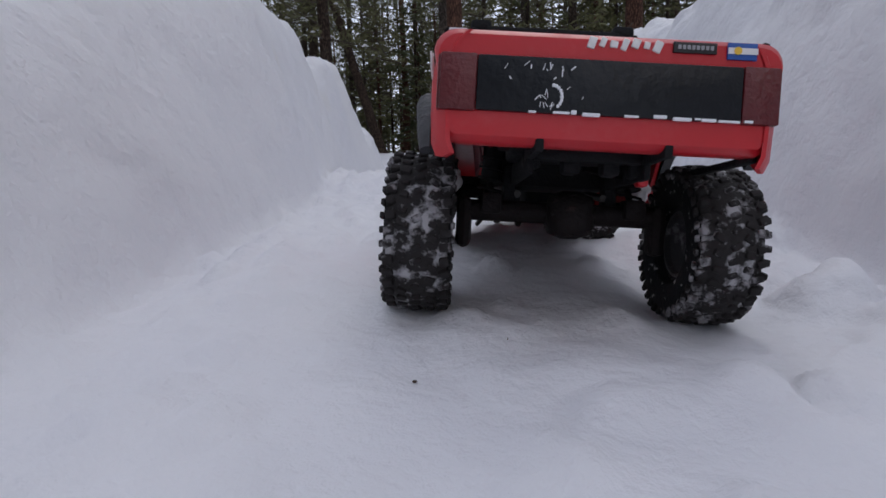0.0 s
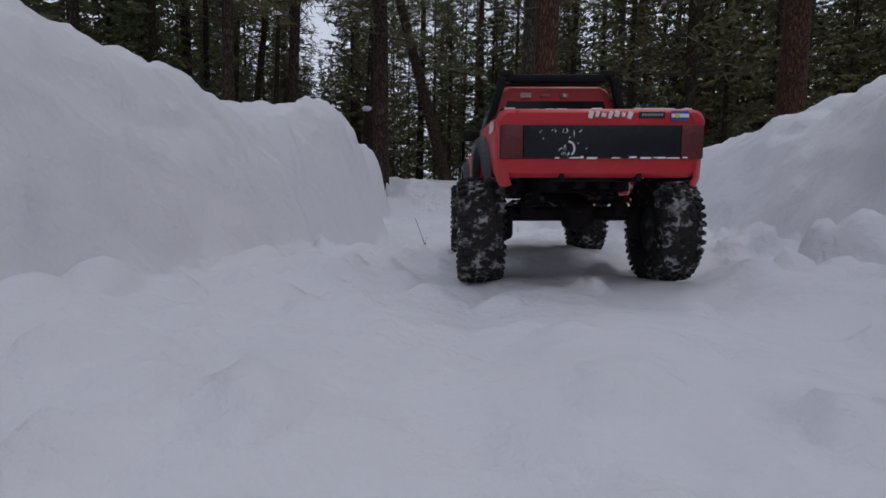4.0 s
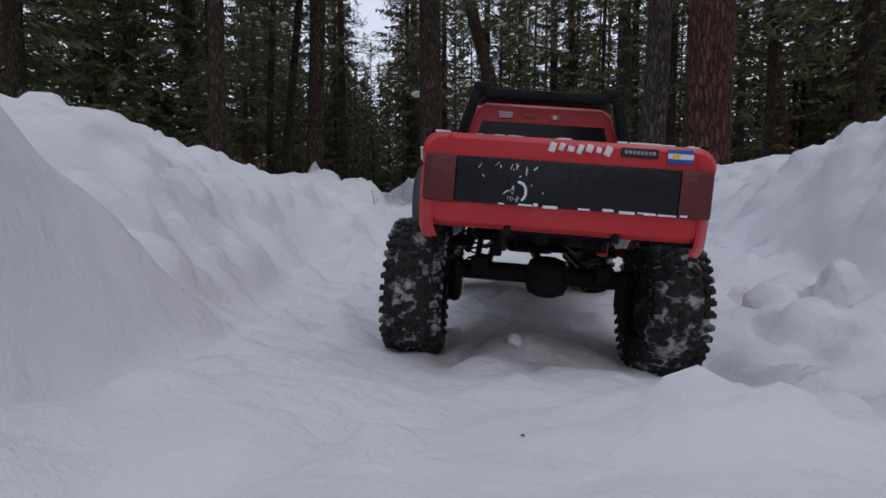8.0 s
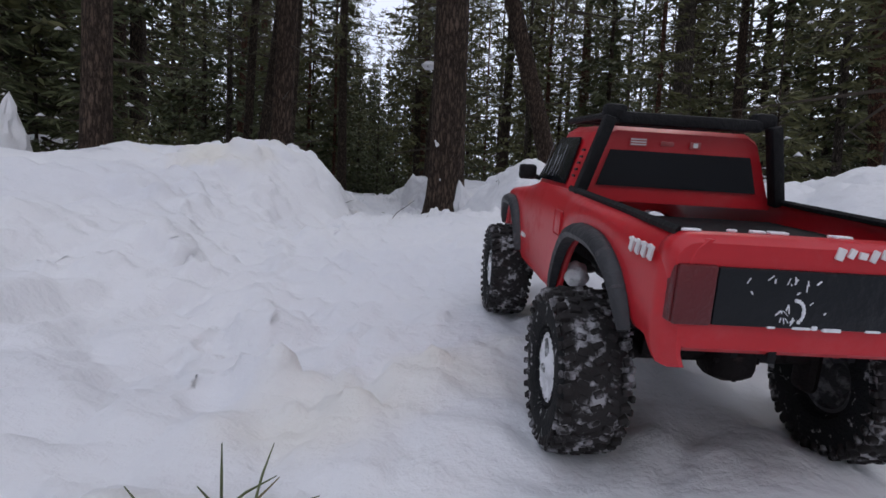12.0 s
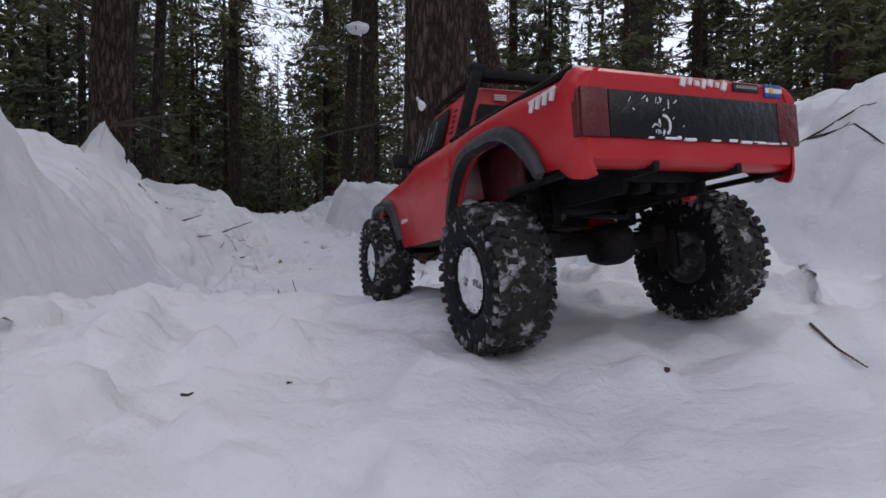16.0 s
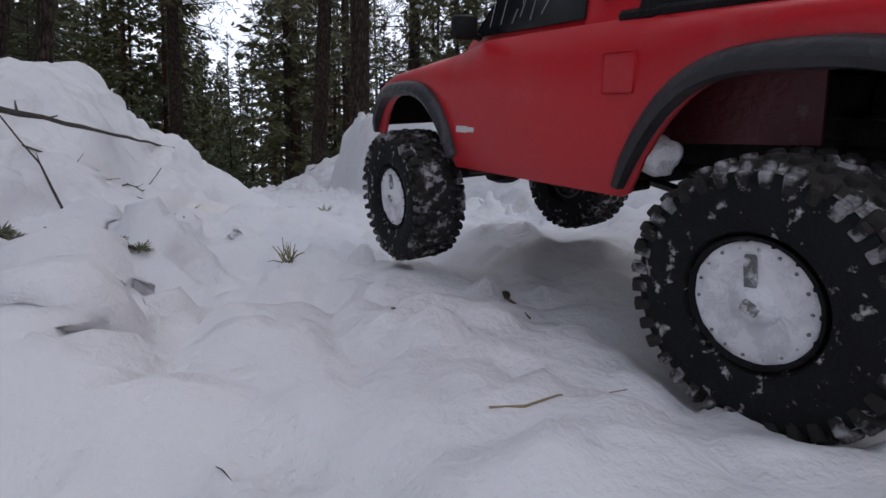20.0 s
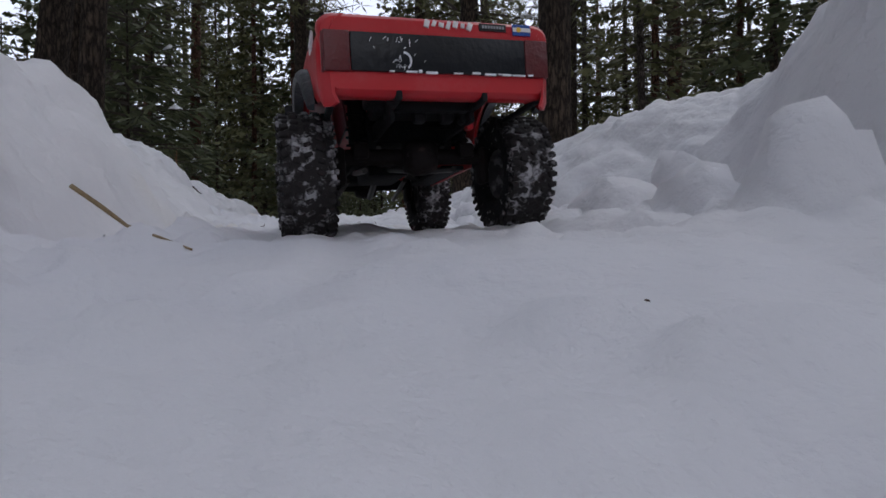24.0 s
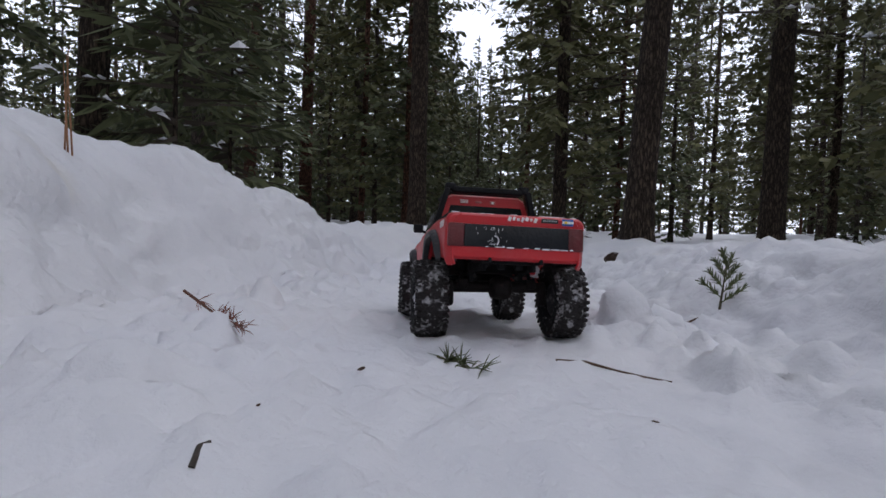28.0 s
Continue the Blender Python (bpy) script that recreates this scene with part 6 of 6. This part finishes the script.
def cone(colour, size, at):
    at = resting(at)
    bm = bmesh.new()
    r = size * 0.32
    for k in range(46):
        t = (k + 0.5) / 46
        q = 2.4 * k
        rr = r * math.sin(math.pi * (0.12 + 0.83 * t)) ** 0.8
        c = Vector((rr * math.cos(q), rr * math.sin(q), (t - 0.5) * size))
        box(bm, c, (r * 0.50, r * 0.62, r * 0.20), r * 0.05, Matrix.Rotation(q, 3, "Z") @ Matrix.Rotation(-0.6, 3, "Y"))
    bmesh.ops.create_icosphere(bm, subdivisions=2, radius=r * 0.75, matrix=Matrix.Diagonal((1, 1, size * 0.6 / r, 1)))
    ob = mesh_thing("pine_cone", bm, LITTER["bark"], "dark brown pine cone half sunk in snow", "pine cone")
    ob.matrix_world = pose(at[0], at[1], at[2] + r * 0.6, 70, 15, litter_rng.uniform(0, 360))


def seedling(colour, size, at):
    at = resting(at)
    root = thing("fir_seedling", "tiny green fir seedling standing in the snow", "seedling", place=pose(at[0], at[1], at[2] - 0.01))
    bm = bmesh.new()
    tube(bm, [(0, 0, 0), (0.002, 0, size * 0.6), (0, 0.001, size)], [0.0016, 0.0012, 0.0006], 6)
    part("stem", bm, LITTER["sprig"], root)
    for k in range(7):
        bm = bmesh.new()
        brush(bm, Vector((0.001, 0, size * (0.25 + 0.11 * k))), Vector((0, 0, 0.5)), size * 0.25, 9, 0.0006, 1.0)
        part("needle_whorl", bm, LITTER["green"], root)


def standing_sprig(colour, size, at):
    at = resting(at)
    root = thing("fir_sprig", "dark green fir sprig standing upright in the snow", "sprig", place=pose(at[0], at[1], at[2] - 0.01))
    top = Vector((0.10 * size, 0, size))
    bm = bmesh.new()
    tube(bm, [(0, 0, 0), top * 0.5, top], [0.003, 0.002, 0.001], 6)
    part("stem", bm, LITTER["sprig"], root)
    for k in range(8):
        t = 0.25 + 0.10 * k
        s = -1 if k % 2 else 1
        a = top * t
        b = a + Vector((s * 0.45 * (1.15 - t), 0.1 * s, 0.28)) * size
        bm = bmesh.new()
        tube(bm, [a, b], [0.0016, 0.0008], 5)
        for i in range(5):
            brush(bm, a.lerp(b, 0.2 + 0.2 * i), (b - a).normalized(), size * 0.17, 8, 0.0011, 0.8)
        part("side_shoot", bm, LITTER["green"], root)


def standing_needles(colour, size, at):
    at = resting(at)
    for dx, tip, lean in ((-0.010, 1.0, 0.010), (0.000, 0.86, -0.014), (0.012, 0.95, -0.018)):
        bm = bmesh.new()
        tube(bm, [(0, 0, -0.01), (lean * 0.5, 0, size * tip * 0.5), (lean, 0, size * tip)], [0.0022, 0.0020, 0.0008], 6)
        ob = mesh_thing("pine_needle", bm, LITTER["orange"], "long orange pine needle standing in the snow crest", "pine needle", "standing needles")
        ob.location = (at[0] + dx, at[1], at[2])


def lump(name, label, category, r, place, stretch=(1, 1, 1), group=""):
    """One uneven lump of clinging snow."""
    bm = bmesh.new()
    bmesh.ops.create_icosphere(bm, subdivisions=3, radius=1.0)
    for v in bm.verts:
        c = v.co.copy()
        n = 1 + 0.45 * noise.noise(c * 1.1 + Vector(place) * 3) + 0.16 * noise.noise(c * 3.5 + Vector(place))
        v.co = Vector((c.x * r * n * stretch[0], c.y * r * n * stretch[1], c.z * r * n * stretch[2]))
    ob = mesh_thing(name, bm, SNOW, label, category, group)
    ob.location = place
    return ob


def drift(name, label, category, x, y, tall, wide, lean=(0, 0), power=1.3):
    """Snow heaped up to an uneven tip, its foot merging with the snow below."""
    bm = bmesh.new()
    rings = []
    foot = ground_at(x, y) - 0.06
    for k in range(19):
        t = k / 18
        z = t * tall
        r = wide * (1 - t) ** power + 0.012 * (1 - t)
        ring = []
        for i in range(28):
            q = 2 * math.pi * i / 28
            c = Vector((math.cos(q), math.sin(q), z * 4))
            n = 1 + 0.55 * noise.noise(c * 1.4 + Vector((x, y, 0))) + 0.25 * noise.noise(c * 3.6)
            ring.append(bm.verts.new((lean[0] * t + r * n * c.x, lean[1] * t + r * n * c.y, z + 0.03 * wide * noise.noise(c * 3))))
        rings.append(ring)
    for a, b in zip(rings, rings[1:]):
        for i in range(28):
            bm.faces.new((a[i], a[(i + 1) % 28], b[(i + 1) % 28], b[i]))
    bm.faces.new(rings[-1])
    ob = mesh_thing(name, bm, SNOW, label, category)
    ob.location = (x, y, foot)
    return ob


# snow held by branches, trunks and a small buried tree
lump("branch_snow", "clump of snow held on a pine branch", "snow clump", 0.10, (-0.13, 19.70, 2.36), (1.25, 1.0, 0.75))
bm = bmesh.new()
tube(bm, [(-0.02, 21.7, 2.7), (-0.08, 20.6, 2.44), (-0.15, 19.5, 2.30)], [0.03, 0.02, 0.008], 7)
mesh_thing("bare_branch", bm, TWIG, "bare pine branch bowed under snow", "branch")
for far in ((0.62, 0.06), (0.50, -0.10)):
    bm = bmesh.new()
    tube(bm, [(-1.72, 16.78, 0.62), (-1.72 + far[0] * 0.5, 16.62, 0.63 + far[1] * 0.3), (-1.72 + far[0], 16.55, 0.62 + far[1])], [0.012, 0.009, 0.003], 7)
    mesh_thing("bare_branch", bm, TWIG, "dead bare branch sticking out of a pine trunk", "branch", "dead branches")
for x, y, z, r in ((0.280, 15.54, 0.565, 0.020), (0.39, 15.535, 0.556, 0.013), (0.327, 15.53, 0.211, 0.010), (0.44, 15.55, 0.217, 0.020), (0.26, 15.55, 0.60, 0.008)):
    lump("bark_snow", "small clump of snow stuck to the bark", "snow clump", r, (x, y, z), (1.0, 0.6, 1.2), "bark snow clumps")
drift("snow_drift", "steep drift of snow piled against a pine trunk", "snow drift", -1.86, 16.80, 0.60, 0.34, (0.09, 0.03), 1.5)
drift("snow_drift", "small pointed drift of snow leaning on a pine trunk", "snow drift", 0.58, 15.57, 0.38, 0.12, (-0.06, 0.0), 0.8)
drift("snow_hood", "tall hood of snow covering a buried young fir", "snow hood", -3.34, 14.42, 0.74, 0.26, (0.09, 0.03), 0.85)
drift("snow_hood", "hood of snow on a leaning stump beside the track", "snow hood", 1.90, 11.14, 0.19, 0.10, (0.03, 0.01), 0.6)

fleck("bark", 0.0022, (0.043, 0.286, 0.030))
lay("brown", 0.0006, (0.111, 0.325, 0.020), (0.111, 0.324, 0.025))
fleck("bark", 0.0014, (0.342, 1.726, 0.101))
fleck("bark", 0.0022, (0.267, 1.867, 0.096))
fleck("moss", 0.0025, (0.813, 4.429, 0.021))
fleck("bark", 0.0017, (0.783, 4.460, 0.021))
lay("straw", 0.0009, (0.838, 4.622, -0.015), (0.868, 4.627, 0.062))
lay("brown", 0.0012, (1.224, 5.674, -0.060), (1.223, 5.675, -0.037))
fleck("bark", 0.0040, (1.063, 6.351, -0.048))
lay("orange", 0.0022, (0.428, 6.457, 0.215), (0.469, 6.432, 0.149), (0.506, 6.409, 0.083))
fleck("bark", 0.0041, (0.738, 6.567, -0.066))
fleck("bark", 0.0014, (0.854, 7.003, -0.073))
tuft("brown", 0.0113, (0.485, 7.220, -0.050))
fleck("snow", 0.0128, (0.880, 7.280, -0.123))
fleck("bark", 0.0043, (0.647, 7.498, -0.127))
fleck("bark", 0.0048, (1.241, 7.584, -0.123))
lay("straw", 0.0006, (0.697, 8.481, -0.129), (0.690, 8.482, -0.097), (0.688, 8.485, -0.073))
lay("brown", 0.0008, (0.856, 8.680, -0.112), (0.874, 8.680, -0.113))
lay("branch", 0.0050, (0.607, 9.269, -0.168), (0.636, 9.296, -0.166), (0.658, 9.323, -0.170), (0.683, 9.353, -0.175), (0.732, 9.379, -0.174), (0.787, 9.500, -0.195))
lay("orange", 0.0008, (0.631, 9.315, -0.177), (0.692, 9.283, -0.165), (0.742, 9.288, -0.170))
lay("orange", 0.0010, (0.610, 9.417, -0.191), (0.684, 9.345, -0.177), (0.768, 9.295, -0.172))
fleck("bark", 0.0025, (0.692, 9.435, -0.185))
seedling("green", 0.0139, (0.564, 9.469, -0.190))
lay("dark", 0.0016, (0.906, 9.618, -0.203), (0.873, 9.490, -0.199), (0.843, 9.387, -0.179))
lay("lichen", 0.0042, (0.280, 9.690, -0.202), (0.312, 9.697, -0.208), (0.400, 9.611, -0.194))
lay("lichen", 0.0044, (0.057, 9.729, -0.135), (0.111, 9.736, -0.169), (0.156, 9.747, -0.189), (0.196, 9.762, -0.200))
fleck("bark", 0.0067, (0.564, 9.798, -0.210))
lay("dark", 0.0066, (-0.338, 10.104, -0.029), (-0.248, 10.115, 0.074))
tuft("green", 0.0701, (0.468, 10.200, -0.207))
fleck("bark", 0.0031, (0.178, 11.870, -0.097))
lay("brown", 0.0015, (0.272, 12.023, -0.106), (0.310, 11.918, -0.100))
lay("brown", 0.0008, (0.188, 12.408, -0.128), (0.193, 12.395, -0.124))
fleck("bark", 0.0036, (0.500, 12.431, -0.123))
fleck("bark", 0.0053, (0.218, 13.097, -0.122))
lay("dark", 0.0014, (-0.106, 13.144, -0.139), (-0.100, 13.151, -0.139))
fleck("bark", 0.0031, (-0.103, 13.148, -0.142))
lay("brown", 0.0011, (0.376, 13.154, -0.099), (0.357, 13.083, -0.110))
lay("brown", 0.0013, (-0.039, 13.171, -0.140), (-0.036, 13.179, -0.141))
fleck("bark", 0.0034, (0.149, 13.830, -0.157))
lay("brown", 0.0013, (0.118, 13.860, -0.163), (0.137, 13.856, -0.162))
lay("straw", 0.0009, (-0.103, 14.327, -0.254), (-0.064, 14.376, -0.254))
lay("dark", 0.0011, (-0.244, 14.345, -0.253), (-0.237, 14.328, -0.251))
lay("brown", 0.0017, (-0.187, 14.367, -0.270), (-0.186, 14.368, -0.241), (-0.198, 14.372, -0.202))
fleck("bark", 0.0036, (-0.079, 14.437, -0.259))
lay("dark", 0.0014, (0.076, 14.471, -0.248), (0.090, 14.478, -0.246))
fleck("bark", 0.0043, (0.105, 14.489, -0.246))
tuft("green", 0.0249, (0.040, 14.459, -0.250))
cone("cone", 0.0135, (-0.134, 14.720, -0.279))
tuft("green", 0.062, (-0.290, 14.737, -0.296))
tuft("green", 0.050, (-0.305, 14.751, -0.298))
lay("brown", 0.0008, (-0.346, 14.874, -0.299), (-0.346, 14.910, -0.301), (-0.333, 14.946, -0.299))
lay("brown", 0.0009, (-0.172, 14.943, -0.289), (-0.168, 14.911, -0.289))
lay("orange", 0.0019, (0.238, 14.974, -0.258), (0.200, 14.905, -0.254))
lay("dark", 0.0040, (-0.997, 15.357, 0.153), (-0.966, 15.386, 0.104))
lay("dark", 0.0040, (-0.953, 15.420, 0.090), (-0.950, 15.629, 0.051))
lay("dark", 0.0039, (0.539, 15.452, -0.184), (0.713, 15.541, -0.167))
lay("straw", 0.0007, (-0.380, 15.524, -0.298), (-0.350, 15.526, -0.295), (-0.305, 15.549, -0.300))
lay("brown", 0.0033, (-0.823, 15.585, -0.099), (-0.826, 15.851, -0.098))
lay("dark", 0.0040, (-0.898, 15.613, -0.006), (-0.950, 16.116, 0.029))
fleck("bark", 0.0020, (-0.544, 15.617, -0.298))
lay("dark", 0.0040, (0.789, 15.636, -0.145), (1.233, 16.096, -0.109))
fleck("bark", 0.0025, (-0.401, 15.660, -0.293))
lay("dark", 0.0027, (-0.734, 15.669, -0.208), (-0.746, 15.804, -0.182))
cone("cone", 0.0105, (-0.294, 15.760, -0.287))
lay("brown", 0.0013, (-0.294, 15.760, -0.284), (-0.298, 15.691, -0.288))
lay("lichen", 0.0026, (-0.677, 15.849, -0.241), (-0.652, 15.876, -0.250), (-0.619, 15.905, -0.262))
lay("lichen", 0.0031, (-0.728, 15.886, -0.196), (-0.702, 15.888, -0.215), (-0.673, 15.893, -0.235))
tuft("green", 0.0198, (-0.485, 15.983, -0.266))
lay("dark", 0.0016, (-0.728, 16.010, -0.203), (-0.753, 16.017, -0.149), (-0.796, 16.029, -0.095))
lay("dark", 0.0040, (-0.806, 16.015, -0.119), (-0.807, 16.799, -0.061))
fleck("bark", 0.0029, (-0.286, 16.126, -0.265))
fleck("bark", 0.0008, (-0.457, 16.127, -0.242))
lay("dark", 0.0007, (-0.374, 16.128, -0.254), (-0.369, 16.126, -0.258))
lay("brown", 0.0010, (-0.027, 16.216, -0.233), (-0.051, 16.188, -0.231))
lay("straw", 0.0009, (-0.312, 16.249, -0.262), (-0.316, 16.216, -0.267))
fleck("bark", 0.0024, (-0.372, 16.317, -0.255))
lay("brown", 0.0040, (1.604, 16.424, -0.118), (2.271, 17.118, -0.009))
lay("dark", 0.0005, (-0.263, 16.443, -0.232), (-0.267, 16.432, -0.237))
lay("brown", 0.0005, (-0.287, 16.449, -0.235), (-0.283, 16.439, -0.243))
lay("brown", 0.0040, (1.755, 16.454, -0.100), (2.559, 17.240, 0.003))
cone("cone", 0.0687, (1.554, 16.469, -0.117))
lay("dark", 0.0009, (-0.251, 16.486, -0.221), (-0.241, 16.464, -0.226), (-0.235, 16.444, -0.229))
lay("brown", 0.0010, (-0.526, 16.549, -0.202), (-0.510, 16.532, -0.205))
tuft("green", 0.0437, (-0.289, 16.574, -0.209))
lay("brown", 0.0013, (-0.363, 18.024, -0.081), (-0.329, 18.034, -0.080))
fleck("bark", 0.0010, (-0.859, 18.045, -0.096))
fleck("bark", 0.0010, (-0.757, 18.050, -0.087))
lay("orange", 0.0013, (-0.403, 18.054, -0.079), (-0.386, 18.037, -0.080))
lay("orange", 0.0019, (-0.465, 18.086, -0.077), (-0.413, 18.107, -0.068), (-0.318, 18.202, -0.053))
lay("straw", 0.0023, (-1.134, 18.407, -0.007), (-1.085, 18.407, -0.043), (-0.976, 18.296, -0.065))
lay("brown", 0.0007, (-0.900, 18.865, -0.040), (-0.889, 18.870, -0.039))
lay("brown", 0.0008, (-1.207, 18.908, -0.037), (-1.202, 18.912, -0.039))
lay("brown", 0.0009, (-0.920, 18.924, -0.042), (-0.910, 18.924, -0.037))
tuft("green", 0.0180, (-1.093, 18.944, -0.044))
lay("brown", 0.0012, (-1.159, 18.972, -0.025), (-1.166, 19.015, -0.021))
lay("brown", 0.0014, (-1.361, 19.151, -0.007), (-1.356, 19.159, -0.010))
lay("brown", 0.0008, (-1.134, 19.291, -0.036), (-1.127, 19.292, -0.002))
lay("brown", 0.0009, (-1.139, 19.326, -0.042), (-1.133, 19.327, -0.012))
lay("orange", 0.0010, (-0.914, 19.353, -0.012), (-0.918, 19.458, -0.004))
lay("brown", 0.0012, (-0.992, 19.378, -0.011), (-0.953, 19.390, -0.007))
lay("orange", 0.0011, (-0.945, 19.390, -0.007), (-0.914, 19.353, -0.012), (-0.881, 19.312, -0.012))
lay("dark", 0.0016, (-0.756, 19.535, 0.006), (-0.731, 19.553, 0.005), (-0.738, 19.508, -0.000))
lay("brown", 0.0010, (-1.020, 19.558, 0.006), (-1.011, 19.538, 0.003))
lay("brown", 0.0016, (-1.115, 19.751, 0.009), (-1.071, 19.806, 0.022))
lay("dark", 0.0025, (-0.283, 19.899, 0.278), (-0.261, 19.901, 0.328), (-0.239, 19.903, 0.353))
lay("dark", 0.0031, (-0.280, 19.904, 0.282), (-0.293, 19.904, 0.342))
lay("red", 0.0010, (-1.287, 20.210, 0.060), (-1.297, 20.147, 0.055))
lay("dark", 0.0036, (-1.943, 20.372, 0.256), (-1.922, 20.374, 0.235), (-1.918, 20.407, 0.226))
lay("dark", 0.0033, (-0.577, 20.492, 0.266), (-0.512, 20.473, 0.303))
lay("dark", 0.0021, (-1.625, 20.671, 0.063), (-1.630, 20.695, 0.066))
fleck("bark", 0.0031, (-1.653, 20.788, 0.056))
fleck("bark", 0.0034, (-1.352, 20.831, 0.058))
fleck("bark", 0.0052, (-1.618, 20.926, 0.050))
fleck("bark", 0.0046, (-1.919, 20.941, 0.064))
lay("brown", 0.0019, (-1.425, 21.041, 0.064), (-1.357, 21.063, 0.051), (-1.297, 21.051, 0.053))
lay("sprig", 0.0020, (-1.573, 21.083, 0.054), (-1.533, 21.022, 0.057), (-1.502, 20.983, 0.059))
lay("redbranch", 0.0025, (-2.037, 21.207, 0.075), (-1.962, 21.177, 0.048), (-1.802, 21.006, 0.061))
standing_needles("orange", 0.2379, (-2.558, 21.482, 0.363))
lay("brown", 0.0028, (-1.183, 21.560, 0.027), (-1.150, 21.568, 0.043))
standing_sprig("green", 0.1082, (-1.087, 21.661, 0.097))
cone("cone", 0.0757, (-1.184, 22.948, 0.063))


# twigs on the banks and between the tracks
lay("dark", 0.0022, (0.793, 13.644, 0.160), (0.805, 13.586, 0.164), (0.802, 13.504, 0.142))
lay("dark", 0.0022, (0.770, 13.700, 0.180), (0.822, 13.605, 0.183), (0.829, 13.530, 0.172))
lay("dark", 0.0016, (-0.848, 16.183, -0.132), (-0.795, 16.306, -0.142), (-0.774, 16.561, -0.124))
lay("dark", 0.0016, (-0.819, 16.197, -0.139), (-0.766, 16.404, -0.171), (-0.696, 16.533, -0.206))
lay("dark", 0.0012, (-0.972, 14.786, 0.149), (-0.930, 14.810, 0.117))
lay("dark", 0.0016, (-0.673, 15.718, -0.295), (-0.576, 15.520, -0.302))
lay("dark", 0.0018, (-0.789, 16.304, -0.148), (-0.725, 16.254, -0.213), (-0.614, 16.056, -0.254))
lay("dark", 0.0018, (-0.787, 15.453, -0.105), (-0.836, 15.701, -0.103))
lay("dark", 0.0022, (0.570, 15.297, -0.146), (0.604, 15.277, -0.133), (0.640, 15.207, -0.120))
lay("dark", 0.0018, (0.542, 15.041, -0.126), (0.604, 15.064, -0.090))
lay("dark", 0.0016, (0.550, 14.984, -0.118), (0.591, 14.968, -0.094))
lay("straw", 0.0009, (0.338, 11.923, -0.098), (0.353, 11.911, -0.097), (0.362, 11.880, -0.095))
lay("brown", 0.0009, (-1.365, 19.889, 0.022), (-1.342, 19.840, 0.015), (-1.331, 19.812, 0.004))
tuft("dry", 0.0311, (-0.486, 15.988, -0.263))
tuft("green", 0.0300, (-0.443, 16.900, -0.175))
lay("dark", 0.0012, (0.794, 5.053, -0.014), (0.772, 5.020, 0.050), (0.750, 4.990, 0.105))
lay("dark", 0.0009, (0.790, 5.050, -0.010), (0.784, 5.055, 0.035), (0.790, 5.060, 0.047))
lay("dark", 0.0023, (0.212, 12.665, -0.080), (0.250, 12.700, -0.030), (0.324, 12.775, 0.030))
lay("dark", 0.0013, (0.556, 8.600, -0.030), (0.553, 8.604, -0.004), (0.545, 8.610, 0.022))
lay("dark", 0.0010, (0.556, 8.600, -0.030), (0.562, 8.594, -0.016), (0.572, 8.588, -0.002))


# ---- what moves ----
def motions():
    walk(truck, [(row[0], pose(*row[1:7])) for row in TRUCK_ROWS])
    times = [k / 10 for k in range(int(SECONDS * 10) + 1)]
    rolled, last = 0.0, None
    spins = []
    for t in times:
        p = Vector(truck_at(t)[:3])
        if last is not None:
            rolled += (p - last).length
        last = p
        spins.append(-rolled / (TREAD_R * 0.97))
    for ob, front in AXLES:
        rows = []
        for t in times[::5]:
            s = truck_at(t)
            lean, travel = (0.0, s[8]) if front else (s[6], s[7])
            rows.append((t, pose(0, FRONT_Y if front else REAR_Y, HUB_Z + travel, 0, lean, 0)))
        walk(ob, rows)
    for ob, front, side in WHEELS:
        rows = []
        for t, spin in zip(times, spins):
            s = truck_at(t)
            lean, travel = (0.0, s[8]) if front else (s[6], s[7])
            steer = 0.0
            base = pose(0, FRONT_Y if front else REAR_Y, HUB_Z + travel, 0, lean, 0) @ pose(side * TRACK_HALF, 0, 0, 0, 0, steer)
            rows.append((t, base @ Matrix.Rotation(spin, 4, "X")))
        walk(ob, rows)


motions()
